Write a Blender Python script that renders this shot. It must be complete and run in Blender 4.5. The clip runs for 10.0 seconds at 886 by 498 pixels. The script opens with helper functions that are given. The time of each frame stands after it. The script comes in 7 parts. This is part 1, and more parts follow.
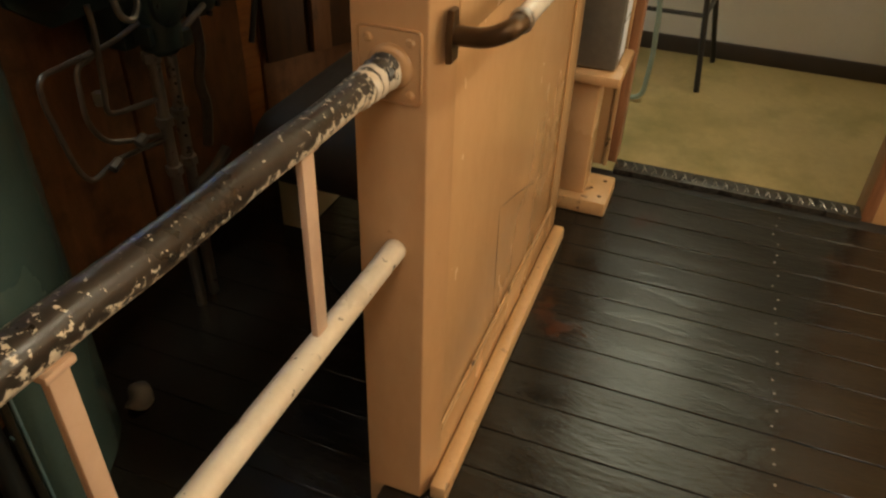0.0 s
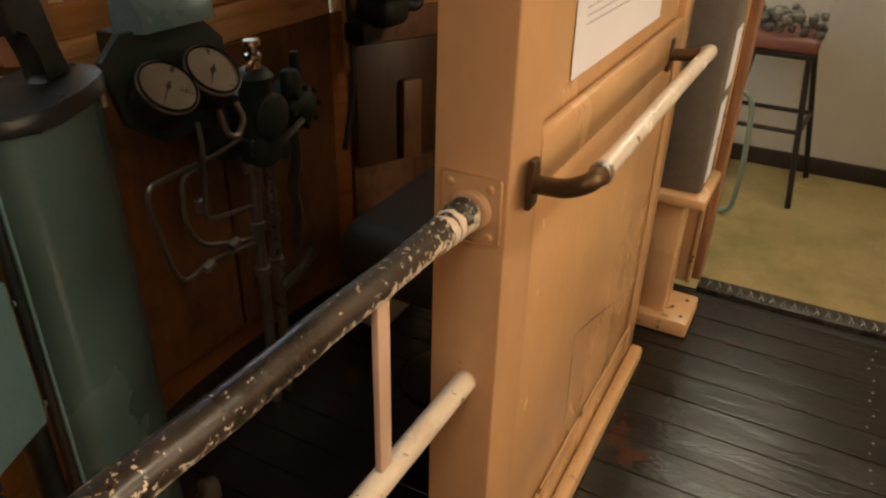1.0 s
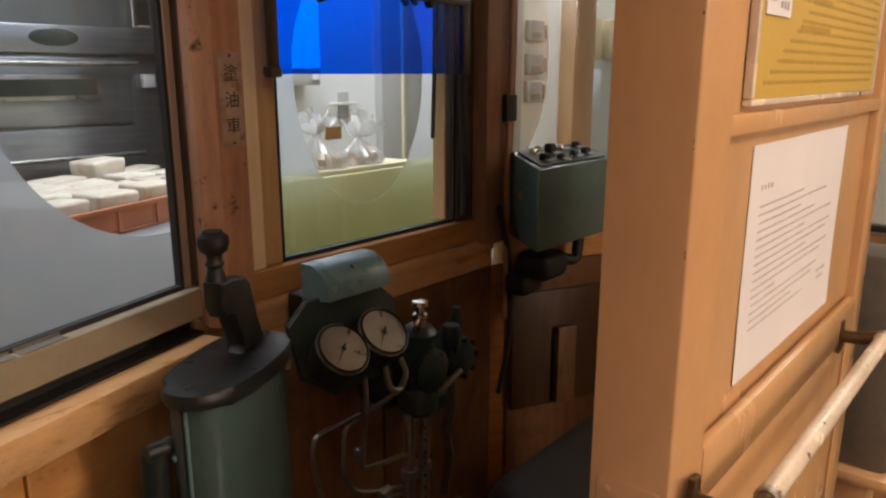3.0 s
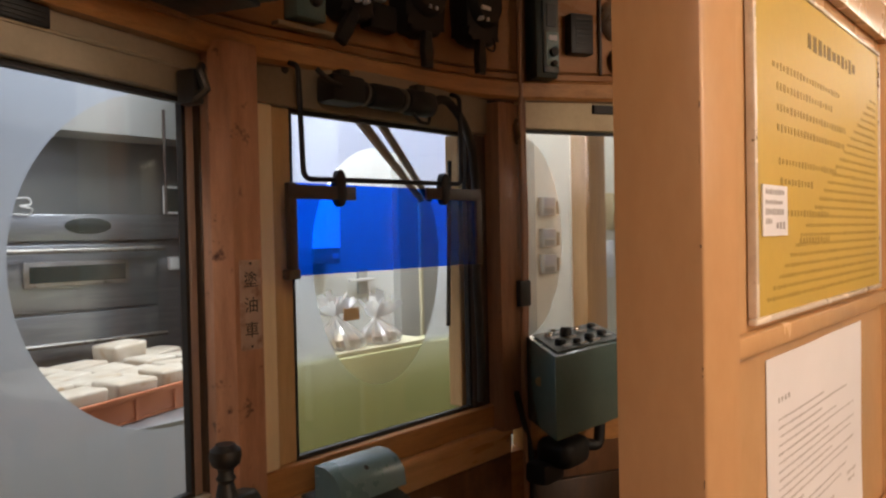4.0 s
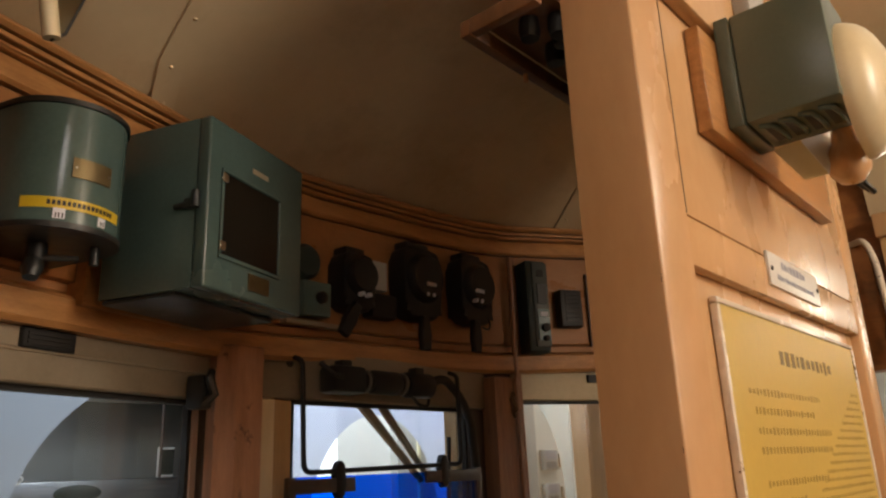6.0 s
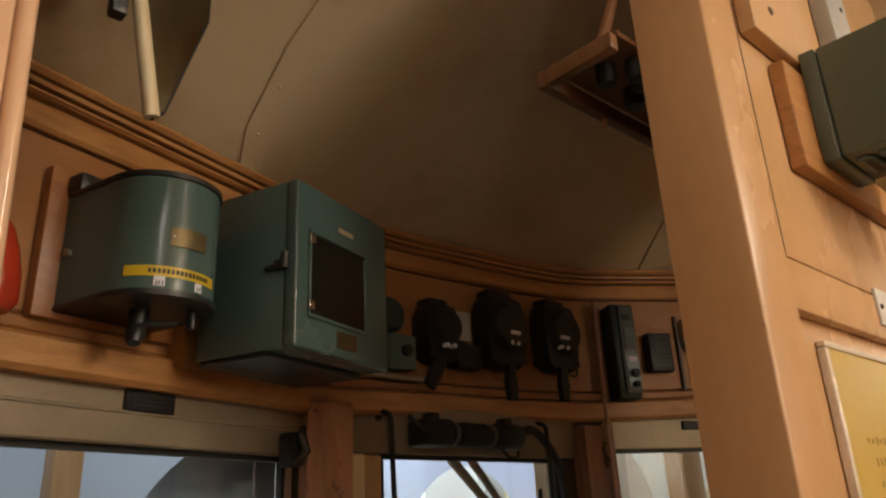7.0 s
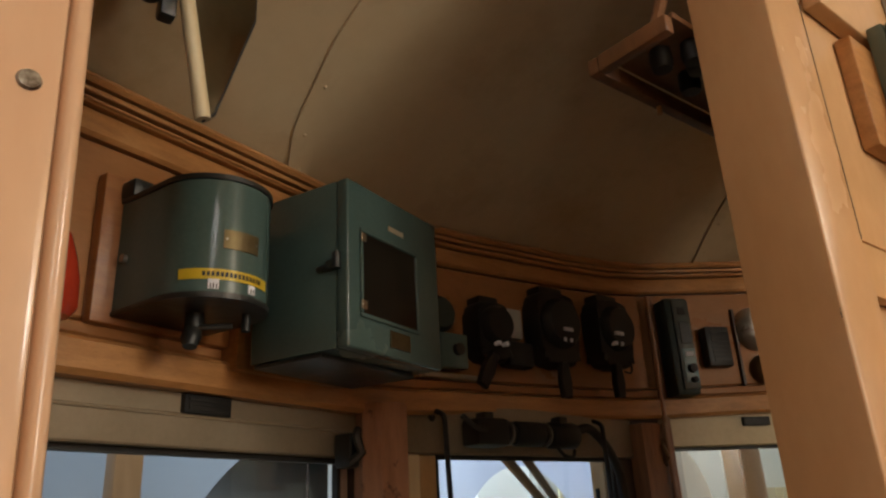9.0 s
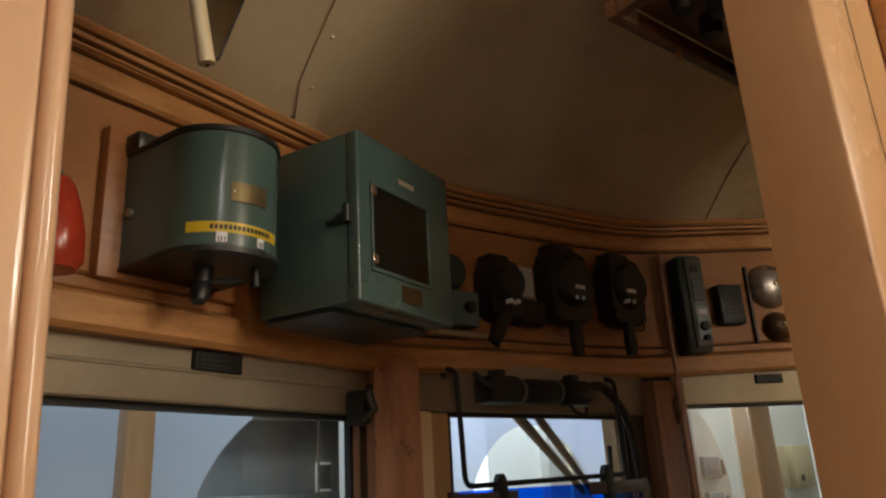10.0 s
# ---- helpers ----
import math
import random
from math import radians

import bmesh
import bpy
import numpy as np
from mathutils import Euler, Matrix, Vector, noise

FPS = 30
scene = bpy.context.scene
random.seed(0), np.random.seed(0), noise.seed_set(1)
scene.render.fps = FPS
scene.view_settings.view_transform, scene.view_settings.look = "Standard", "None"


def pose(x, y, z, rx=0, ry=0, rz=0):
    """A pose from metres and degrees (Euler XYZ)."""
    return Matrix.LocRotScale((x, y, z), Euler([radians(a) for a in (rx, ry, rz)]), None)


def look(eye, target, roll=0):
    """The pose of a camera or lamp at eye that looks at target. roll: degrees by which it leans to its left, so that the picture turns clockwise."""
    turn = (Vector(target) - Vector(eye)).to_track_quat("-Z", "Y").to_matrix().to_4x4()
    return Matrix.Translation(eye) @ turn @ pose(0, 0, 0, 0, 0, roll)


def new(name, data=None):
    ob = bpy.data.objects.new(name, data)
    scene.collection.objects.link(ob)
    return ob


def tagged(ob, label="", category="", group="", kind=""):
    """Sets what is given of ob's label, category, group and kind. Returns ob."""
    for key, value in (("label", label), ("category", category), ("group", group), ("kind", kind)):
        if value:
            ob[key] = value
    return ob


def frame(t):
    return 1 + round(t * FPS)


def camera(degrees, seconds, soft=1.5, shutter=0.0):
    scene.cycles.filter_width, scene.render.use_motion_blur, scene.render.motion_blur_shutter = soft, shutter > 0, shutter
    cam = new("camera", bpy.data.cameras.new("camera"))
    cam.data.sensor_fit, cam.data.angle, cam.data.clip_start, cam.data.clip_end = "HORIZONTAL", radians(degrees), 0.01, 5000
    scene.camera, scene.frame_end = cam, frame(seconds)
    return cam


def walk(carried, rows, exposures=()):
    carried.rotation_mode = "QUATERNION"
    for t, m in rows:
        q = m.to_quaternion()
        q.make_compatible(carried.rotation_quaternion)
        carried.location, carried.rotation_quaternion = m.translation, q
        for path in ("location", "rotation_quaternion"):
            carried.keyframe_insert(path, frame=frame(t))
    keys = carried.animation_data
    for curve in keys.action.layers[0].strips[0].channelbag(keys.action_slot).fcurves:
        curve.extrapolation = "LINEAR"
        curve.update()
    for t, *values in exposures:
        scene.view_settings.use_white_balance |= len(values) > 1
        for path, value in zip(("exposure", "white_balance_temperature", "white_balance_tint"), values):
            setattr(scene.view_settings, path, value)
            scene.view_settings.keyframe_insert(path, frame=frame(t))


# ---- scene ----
cam = camera(62.3, 10.0, soft=2.3)
PATH = [
    (0, (-0.73, -0.289, 1.098), (0.8, 0.261, -0.066), 2.1),
    (0.5, (-0.708, -0.297, 1.135), (0.851, 0.367, 0.073), 2.5),
    (1, (-0.705, -0.285, 1.159), (0.845, 0.518, 0.183), 1.5),
    (1.5, (-0.702, -0.283, 1.222), (0.853, 0.734, 0.483), 2.0),
    (2, (-0.712, -0.295, 1.26), (0.854, 0.821, 0.709), 1.2),
    (2.2, (-0.713, -0.294, 1.269), (0.85, 0.837, 0.744), 1.0),
    (3.3, (-0.702, -0.271, 1.286), (0.763, 1.023, 0.866), -0.4),
    (3.5, (-0.694, -0.273, 1.296), (0.781, 1.034, 0.952), -0.7),
    (4, (-0.703, -0.284, 1.352), (0.795, 1.04, 1.314), -1.2),
    (4.5, (-0.716, -0.305, 1.388), (0.783, 1.008, 1.56), -1.2),
    (5, (-0.732, -0.321, 1.421), (0.768, 0.96, 1.751), -1.9),
    (5.5, (-0.743, -0.334, 1.449), (0.767, 0.889, 1.924), -1.9),
    (7, (-0.759, -0.324, 1.478), (0.52, 1.046, 2.175), -2.7),
    (7.5, (-0.756, -0.323, 1.483), (0.485, 1.059, 2.222), -3.5),
    (8, (-0.76, -0.315, 1.487), (0.441, 1.08, 2.268), -3.1),
    (8.5, (-0.765, -0.311, 1.491), (0.422, 1.08, 2.3), -2.6),
    (9, (-0.756, -0.3, 1.481), (0.434, 1.146, 2.183), -3.0),
    (9.5, (-0.747, -0.282, 1.474), (0.443, 1.197, 2.11), -3.1),
    (10, (-0.7455, -0.273, 1.472), (0.447, 1.213, 2.087), -3.2),
]
walk(cam, [(t, look(eye, target, roll)) for t, eye, target, roll in PATH],
     [(0, -0.09, 6600, -6), (1, 0.02, 6550, 2), (1.5, 0.06, 6200, 4), (2.2, 0.1, 6000, 8), (3.5, 0.07, 6400, 11), (4.5, 0.0, 6450, 12), (5.5, -0.12, 6350, 9), (7, -0.27, 6300, 5), (8.5, -0.42, 6050, 3), (10, -0.32, 6000, 2)])

# ---- world, lamps, exposure ----
world = bpy.data.worlds.new("world")
scene.world = world
world.use_nodes = True
world.node_tree.nodes["Background"].inputs[0].default_value = (0.9, 0.85, 0.78, 1)
world.node_tree.nodes["Background"].inputs[1].default_value = 0.004


def lamp(name, kind, where, aim, watts, colour, size=0.2, size_y=None):
    data = bpy.data.lights.new(name, kind)
    data.energy, data.color = watts, colour
    if kind == "AREA":
        data.shape = "RECTANGLE"
        data.size, data.size_y = size, size_y or size
    else:
        data.shadow_soft_size = size
    ob = new(name, data)
    ob.matrix_world = look(where, aim)
    return ob


WARM = (1.0, 0.845, 0.68)
COOL = (0.89, 0.945, 1.0)
# the saloon's ceiling lamps, behind the camera, and one added fill among them
lamp("unseen_saloon_light", "POINT", (-0.74, -0.34, 2.27), (-1, -1, 0), 3.0, (1.0, 0.92, 0.88), 0.045)
lamp("unseen_saloon_light", "POINT", (0.35, -1.3, 2.2), (0, -1.5, 0), 34, WARM, 0.1)
# added fill, no known lamp: brightens the right of the ceiling and the header
lamp("unseen_saloon_light", "POINT", (-0.9, -1.25, 1.98), (0, -1.5, 0), 9.5, WARM, 0.1)
lamp("unseen_saloon_light", "POINT", (0.5, -4.0, 2.12), (0, -4, 0), 195, WARM, 0.5)
lamp("unseen_saloon_light", "POINT", (0.6, -0.31, 2.33), (1, -1, 0), 1.1, (1.0, 0.9, 0.8), 0.25)
# unseen room added at an open door across the saloon, to light the post
lamp("side_room_light", "AREA", (-2.2, -0.55, 2.5), (0.0, -0.1, 0.45), 22, (1.0, 0.83, 0.78), 0.6, 0.8)
# ceiling lights of the bakery in front of the tram
lamp("unseen_bakery_light", "AREA", (0.85, 1.98, 2.6), (0.85, 1.98, 0), 51, COOL, 2.6, 0.5)
# added fill aimed at the white partition to brighten it
lamp("unseen_bakery_light", "AREA", (1.5, 2.2, 2.6), (1.5, 2.5, 0.9), 13, COOL, 1.0, 0.2)
lamp("unseen_bakery_light", "AREA", (3.0, 1.66, 2.6), (3.0, 1.66, 0), 10, (0.98, 0.98, 1.0), 1.2, 0.25)
# ceiling light between the tram's front and the glass screen
lamp("unseen_bakery_light", "AREA", (-0.4, 1.04, 2.6), (-0.4, 1.04, 0), 20, (0.97, 0.97, 1.0), 1.3, 0.15)
# the room at the side door
lamp("side_room_light", "AREA", (2.35, -0.55, 2.45), (2.35, -0.55, 0), 8, (1.0, 0.88, 0.66), 0.4, 1.0)
lamp("side_room_light", "AREA", (2.66, -0.32, 1.95), (1.2, -0.32, 0.4), 4.5, (1.0, 0.9, 0.72), 0.5, 0.3)


# ---- materials ----
def node(nt, kind, **values):
    n = nt.nodes.new(kind)
    for key, value in values.items():
        n.inputs[key.replace("_", " ")].default_value = value
    return n


def ramp(nt, source, stops):
    r = nt.nodes.new("ShaderNodeValToRGB")
    r.color_ramp.elements[0].position, r.color_ramp.elements[0].color = stops[0][0], (*stops[0][1], 1)
    r.color_ramp.elements[1].position, r.color_ramp.elements[1].color = stops[-1][0], (*stops[-1][1], 1)
    for p, c in stops[1:-1]:
        r.color_ramp.elements.new(p).color = (*c, 1)
    nt.links.new(source, r.inputs[0])
    return r.outputs[0]


def surface(name, dark, light, scale=6.0, stretch=(1, 1, 1), rough=(0.35, 0.55), bump=0.15, fine=90.0, metal=0.0,
            wear=None, wear_at=(0.62, 0.7), wear_scale=14.0, vary=0.0, coat=0.0, specular=0.5):
    """A painted, varnished or raw surface: broad and fine variation of colour, relief and gloss, and worn patches."""
    m = bpy.data.materials.new(name)
    m.use_nodes = True
    nt = m.node_tree
    p = nt.nodes["Principled BSDF"]
    p.inputs["Metallic"].default_value = metal
    p.inputs["Coat Weight"].default_value = coat
    p.inputs["Specular IOR Level"].default_value = specular
    tc = nt.nodes.new("ShaderNodeTexCoord")
    mp = node(nt, "ShaderNodeMapping")
    mp.inputs["Scale"].default_value = stretch
    nt.links.new(tc.outputs["Object"], mp.inputs["Vector"])
    broad = node(nt, "ShaderNodeTexNoise", Scale=scale, Detail=6.0, Roughness=0.6)
    small = node(nt, "ShaderNodeTexNoise", Scale=fine, Detail=4.0, Roughness=0.6)
    nt.links.new(mp.outputs[0], broad.inputs["Vector"])
    nt.links.new(mp.outputs[0], small.inputs["Vector"])
    both = nt.nodes.new("ShaderNodeMath")
    both.operation = "MULTIPLY_ADD"
    both.inputs[1].default_value = 0.35
    nt.links.new(small.outputs[0], both.inputs[0])
    nt.links.new(broad.outputs[0], both.inputs[2])
    value = both.outputs[0]
    if vary:
        info = nt.nodes.new("ShaderNodeObjectInfo")
        add = nt.nodes.new("ShaderNodeMath")
        add.operation = "MULTIPLY_ADD"
        add.inputs[1].default_value = vary
        nt.links.new(info.outputs["Random"], add.inputs[0])
        nt.links.new(value, add.inputs[2])
        value = add.outputs[0]
    colour = ramp(nt, value, [(0.45, dark), (0.9 + vary, light)])
    rr = ramp(nt, broad.outputs[0], [(0.35, (rough[0],) * 3), (0.65, (rough[1],) * 3)])
    if wear:
        patch = node(nt, "ShaderNodeTexNoise", Scale=wear_scale, Detail=8.0, Roughness=0.65)
        nt.links.new(tc.outputs["Object"], patch.inputs["Vector"])
        mask = ramp(nt, patch.outputs[0], [(wear_at[0], (0, 0, 0)), (wear_at[1], (1, 1, 1))])
        mix = nt.nodes.new("ShaderNodeMix")
        mix.data_type = "RGBA"
        mix.inputs[7].default_value = (*wear, 1)
        nt.links.new(mask, mix.inputs[0])
        nt.links.new(colour, mix.inputs[6])
        colour = mix.outputs[2]
    nt.links.new(colour, p.inputs["Base Color"])
    nt.links.new(rr, p.inputs["Roughness"])
    if bump:
        b = node(nt, "ShaderNodeBump", Strength=bump, Distance=0.004)
        nt.links.new(value, b.inputs["Height"])
        nt.links.new(b.outputs[0], p.inputs["Normal"])
    return m


def clear(name, tint=(1, 1, 1), gloss=0.06, rough=0.02, milk=0.0, milk_colour=(1, 1, 1)):
    """Thin clear or frosted sheet: lets light through, glossy on top, milk is its share of scattered light."""
    m = bpy.data.materials.new(name)
    m.use_nodes = True
    nt = m.node_tree
    nt.nodes.clear()
    out = nt.nodes.new("ShaderNodeOutputMaterial")
    t = nt.nodes.new("ShaderNodeBsdfTransparent")
    t.inputs[0].default_value = (*tint, 1)
    last = t.outputs[0]
    if milk:
        tr = nt.nodes.new("ShaderNodeBsdfTranslucent")
        tr.inputs[0].default_value = (*milk_colour, 1)
        df = nt.nodes.new("ShaderNodeBsdfDiffuse")
        df.inputs[0].default_value = (*milk_colour, 1)
        a = nt.nodes.new("ShaderNodeMixShader")
        a.inputs[0].default_value = 0.3
        nt.links.new(tr.outputs[0], a.inputs[1])
        nt.links.new(df.outputs[0], a.inputs[2])
        b = nt.nodes.new("ShaderNodeMixShader")
        b.inputs[0].default_value = milk
        nt.links.new(last, b.inputs[1])
        nt.links.new(a.outputs[0], b.inputs[2])
        last = b.outputs[0]
    g = nt.nodes.new("ShaderNodeBsdfGlossy")
    g.inputs["Roughness"].default_value = rough
    c = nt.nodes.new("ShaderNodeMixShader")
    c.inputs[0].default_value = gloss
    nt.links.new(last, c.inputs[1])
    nt.links.new(g.outputs[0], c.inputs[2])
    nt.links.new(c.outputs[0], out.inputs[0])
    return m


def glow(name, colour, strength):
    m = bpy.data.materials.new(name)
    m.use_nodes = True
    p = m.node_tree.nodes["Principled BSDF"]
    p.inputs["Base Color"].default_value = (*colour, 1)
    p.inputs["Emission Color"].default_value = (*colour, 1)
    p.inputs["Emission Strength"].default_value = strength
    return m


PAINT = surface("salmon_gloss_paint", (0.515, 0.304, 0.146), (0.615, 0.384, 0.197), 3.0, (1, 1, 0.5), (0.17, 0.3), 0.12, 60,
                wear=(0.16, 0.08, 0.04), wear_at=(0.74, 0.77), wear_scale=22)
POST = surface("salmon_post_paint", (0.5, 0.29, 0.142), (0.6, 0.37, 0.192), 3.0, (1, 1, 0.4), (0.2, 0.3), 0.12, 60,
               wear=(0.12, 0.05, 0.025), wear_at=(0.7, 0.72), wear_scale=17)
STRUT = surface("pale_pink_bar_paint", (0.54, 0.36, 0.25), (0.66, 0.48, 0.36), 6.0, (1, 1, 1), (0.25, 0.4), 0.25, 80,
                wear=(0.12, 0.07, 0.05), wear_at=(0.66, 0.7), wear_scale=40)
# POST's salmon made paler and pinker: the light on the left post is in the colour
LEFT_POST = surface("lit_salmon_post_paint", (0.52, 0.325, 0.2), (0.63, 0.42, 0.275), 3.0, (1, 1, 0.4), (0.12, 0.24), 0.3, 50,
                    wear=(0.2, 0.11, 0.06), wear_at=(0.72, 0.74), wear_scale=17)
TRIM = surface("worn_trim_paint", (0.5, 0.305, 0.145), (0.6, 0.385, 0.195), 5.0, (1, 1, 1), (0.3, 0.45), 0.2, 80,
               wear=(0.1, 0.055, 0.03), wear_at=(0.6, 0.66), wear_scale=26)
WOOD = surface("varnished_wood", (0.22, 0.08, 0.022), (0.37, 0.15, 0.041), 7.0, (1.2, 1.2, 9), (0.28, 0.42), 0.25, 60, vary=0.12,
               wear=(0.075, 0.028, 0.01), wear_at=(0.52, 0.74), wear_scale=6)
HEADER = surface("orange_varnished_boards", (0.27, 0.115, 0.037), (0.37, 0.168, 0.058), 4.0, (1.0, 1.0, 3), (0.26, 0.4), 0.15, 50,
                 wear=(0.16, 0.065, 0.025), wear_at=(0.6, 0.8), wear_scale=5)
WOOD_H = surface("varnished_wood_ledge", (0.33, 0.15, 0.05), (0.54, 0.27, 0.095), 7.0, (1.0, 6, 9), (0.28, 0.42), 0.25, 60)
WOOD_V = surface("varnished_wood_post", (0.22, 0.105, 0.055), (0.4, 0.205, 0.11), 7.0, (9, 9, 1.0), (0.32, 0.5), 0.3, 60,
                 wear=(0.07, 0.035, 0.025), wear_at=(0.64, 0.72), wear_scale=20)
WORNPOST = surface("worn_pinkish_post", (0.36, 0.185, 0.11), (0.58, 0.32, 0.2), 6.0, (7, 7, 1.0), (0.3, 0.45), 0.3, 60,
                   wear=(0.09, 0.04, 0.03), wear_at=(0.6, 0.68), wear_scale=18)
LEDGE = surface("orange_varnished_ledge", (0.56, 0.305, 0.125), (0.74, 0.45, 0.22), 6.0, (1.0, 5, 7), (0.25, 0.4), 0.25, 60,
                wear=(0.2, 0.09, 0.04), wear_at=(0.66, 0.72), wear_scale=18)
# dark boards: cab shade is put into the colour, dirt patches on top
DADO = surface("shaded_dirty_boards", (0.105, 0.046, 0.019), (0.22, 0.1, 0.042), 6.0, (7, 7, 1.0), (0.35, 0.5), 0.25, 60, vary=0.1,
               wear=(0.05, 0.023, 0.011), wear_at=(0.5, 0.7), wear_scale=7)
# brighter copy for the left wall, with the light falling there in its colour
ORANGE = surface("lit_orange_varnished_wainscot", (0.46, 0.205, 0.062), (0.64, 0.32, 0.11), 5.0, (1.0, 5, 7), (0.28, 0.42), 0.25, 60,
                 wear=(0.2, 0.085, 0.035), wear_at=(0.62, 0.74), wear_scale=9)
VENT_GREEN = surface("dull_green_vent_paint", (0.085, 0.108, 0.08), (0.115, 0.14, 0.108), 4.0, rough=(0.3, 0.45), bump=0.12, fine=160)
SASH_TOP = surface("brown_grey_sash", (0.23, 0.185, 0.125), (0.33, 0.265, 0.185), 5, (1, 1, 1), (0.35, 0.5), 0.1, 120, metal=0.25)
# very dark brown boards, for the panel under the switch desk
DARK_BROWN = surface("dark_brown_boards", (0.04, 0.018, 0.008), (0.085, 0.04, 0.016), 6.0, (7, 7, 1.0), (0.4, 0.55), 0.25, 60)
CHIP = surface("bare_wood_chip", (0.055, 0.028, 0.016), (0.12, 0.06, 0.03), 60, rough=(0.6, 0.8), bump=0.4)
GROOVE = surface("dark_joint", (0.03, 0.014, 0.008), (0.06, 0.03, 0.015), 10)
SASH = surface("brown_anodised_sash", (0.32, 0.265, 0.185), (0.42, 0.35, 0.25), 5, (1, 1, 1), (0.35, 0.5), 0.1, 120, metal=0.25)
SASH_DARK = surface("dark_sash", (0.05, 0.035, 0.028), (0.09, 0.065, 0.05), 5, (1, 1, 1), (0.35, 0.5), 0.1, 120)
CREAM_STILE = surface("pale_cream_stile", (0.78, 0.62, 0.38), (0.88, 0.74, 0.5), 6, (6, 6, 1), (0.4, 0.55), 0.15, 70)
TAN = surface("tan_timber_stile", (0.48, 0.3, 0.13), (0.62, 0.41, 0.2), 7, (8, 8, 1), (0.4, 0.55), 0.2, 60)
GREYSTILE = surface("worn_grey_pink_stile", (0.3, 0.225, 0.19), (0.42, 0.32, 0.27), 6, (6, 6, 1), (0.35, 0.5), 0.15, 80)
CREAM_FRAME = surface("cream_window_frame", (0.5, 0.4, 0.23), (0.62, 0.52, 0.33), 5, (1, 1, 1), (0.4, 0.55), 0.1, 80)
RUBBER = surface("black_rubber", (0.012, 0.011, 0.01), (0.022, 0.02, 0.018), 12, rough=(0.5, 0.7))
GREEN = surface("sea_green_enamel", (0.064, 0.104, 0.096), (0.096, 0.146, 0.134), 3.0, (1, 1, 1), (0.13, 0.24), 0.14, 160,
                wear=(0.035, 0.05, 0.045), wear_at=(0.72, 0.75), wear_scale=30)
GREEN_LIGHT = surface("pale_green_enamel", (0.1, 0.175, 0.19), (0.145, 0.235, 0.25), 3.0, (1, 1, 1), (0.2, 0.32), 0.12, 160,
                      wear=(0.06, 0.09, 0.08), wear_at=(0.7, 0.75), wear_scale=24)
BOX_GREEN = surface("deep_sea_green_enamel", (0.05, 0.083, 0.077), (0.075, 0.117, 0.108), 3.0, (1, 1, 1), (0.16, 0.28), 0.14, 160,
                    wear=(0.03, 0.043, 0.039), wear_at=(0.72, 0.75), wear_scale=30)
GREYGREEN = surface("worn_grey_green", (0.055, 0.07, 0.064), (0.085, 0.1, 0.092), 6.0, rough=(0.3, 0.45), bump=0.15, fine=140)
DARK_GREEN = surface("dark_green_casting", (0.013, 0.024, 0.022), (0.024, 0.041, 0.037), 8.0, rough=(0.35, 0.55), bump=0.3, fine=120)
BLACK = surface("black_enamel", (0.005, 0.005, 0.0055), (0.0105, 0.01, 0.0095), 9.0, rough=(0.45, 0.62), bump=0.2, fine=120)
IRON = surface("dark_cast_iron", (0.008, 0.009, 0.0085), (0.02, 0.021, 0.0195), 9.0, rough=(0.3, 0.5), bump=0.35, fine=140,
               wear=(0.07, 0.065, 0.056), wear_at=(0.66, 0.72), wear_scale=45)
STEEL = surface("dull_steel", (0.32, 0.3, 0.27), (0.5, 0.47, 0.43), 12.0, rough=(0.28, 0.45), bump=0.2, metal=0.9,
                wear=(0.1, 0.07, 0.05), wear_at=(0.58, 0.66), wear_scale=30)
CHROME = surface("worn_chrome", (0.6, 0.57, 0.52), (0.75, 0.72, 0.67), 12.0, rough=(0.12, 0.25), bump=0.05, metal=1.0)
COPPER = surface("grey_painted_copper", (0.12, 0.105, 0.092), (0.22, 0.195, 0.17), 14.0, rough=(0.28, 0.45), metal=0.6)
BRASS_DULL = surface("tarnished_brass", (0.1, 0.075, 0.035), (0.2, 0.15, 0.07), 14.0, rough=(0.3, 0.5), metal=0.8)
CEIL = surface("cream_ceiling_paint", (0.53, 0.412, 0.25), (0.615, 0.5, 0.322), 1.6, (1, 1, 1), (0.38, 0.5), 0.12, 30,
               wear=(0.4, 0.285, 0.15), wear_at=(0.5, 0.78), wear_scale=3.5)
DIAL = surface("dial_face", (0.74, 0.71, 0.66), (0.82, 0.79, 0.74), 20, rough=(0.4, 0.5), bump=0.0)
INK = surface("black_ink", (0.02, 0.018, 0.016), (0.03, 0.028, 0.026), 20, rough=(0.5, 0.6), bump=0.0)
INKBLUE = surface("blue_grey_print", (0.16, 0.18, 0.26), (0.22, 0.24, 0.33), 20, rough=(0.5, 0.6), bump=0.0)
GREY_INK = surface("grey_print", (0.3, 0.3, 0.33), (0.38, 0.38, 0.42), 20, rough=(0.5, 0.6), bump=0.0)
PALE_INK = surface("pale_brown_print", (0.27, 0.185, 0.033), (0.34, 0.23, 0.045), 20, rough=(0.5, 0.6), bump=0.0)
BROWN_INK = surface("brown_print", (0.15, 0.1, 0.02), (0.2, 0.135, 0.03), 20, rough=(0.5, 0.6), bump=0.0)
PAPER = surface("white_paper", (0.72, 0.73, 0.79), (0.78, 0.79, 0.86), 3, rough=(0.6, 0.7), bump=0.08, fine=20)
TAGPLATE = surface("aged_enamel", (0.36, 0.25, 0.19), (0.5, 0.37, 0.3), 9, rough=(0.35, 0.5), bump=0.1,
                   wear=(0.26, 0.14, 0.085), wear_at=(0.5, 0.7), wear_scale=40)
BOARD = surface("yellow_board", (0.5, 0.345, 0.06), (0.58, 0.41, 0.085), 2.5, rough=(0.42, 0.52), bump=0.0)
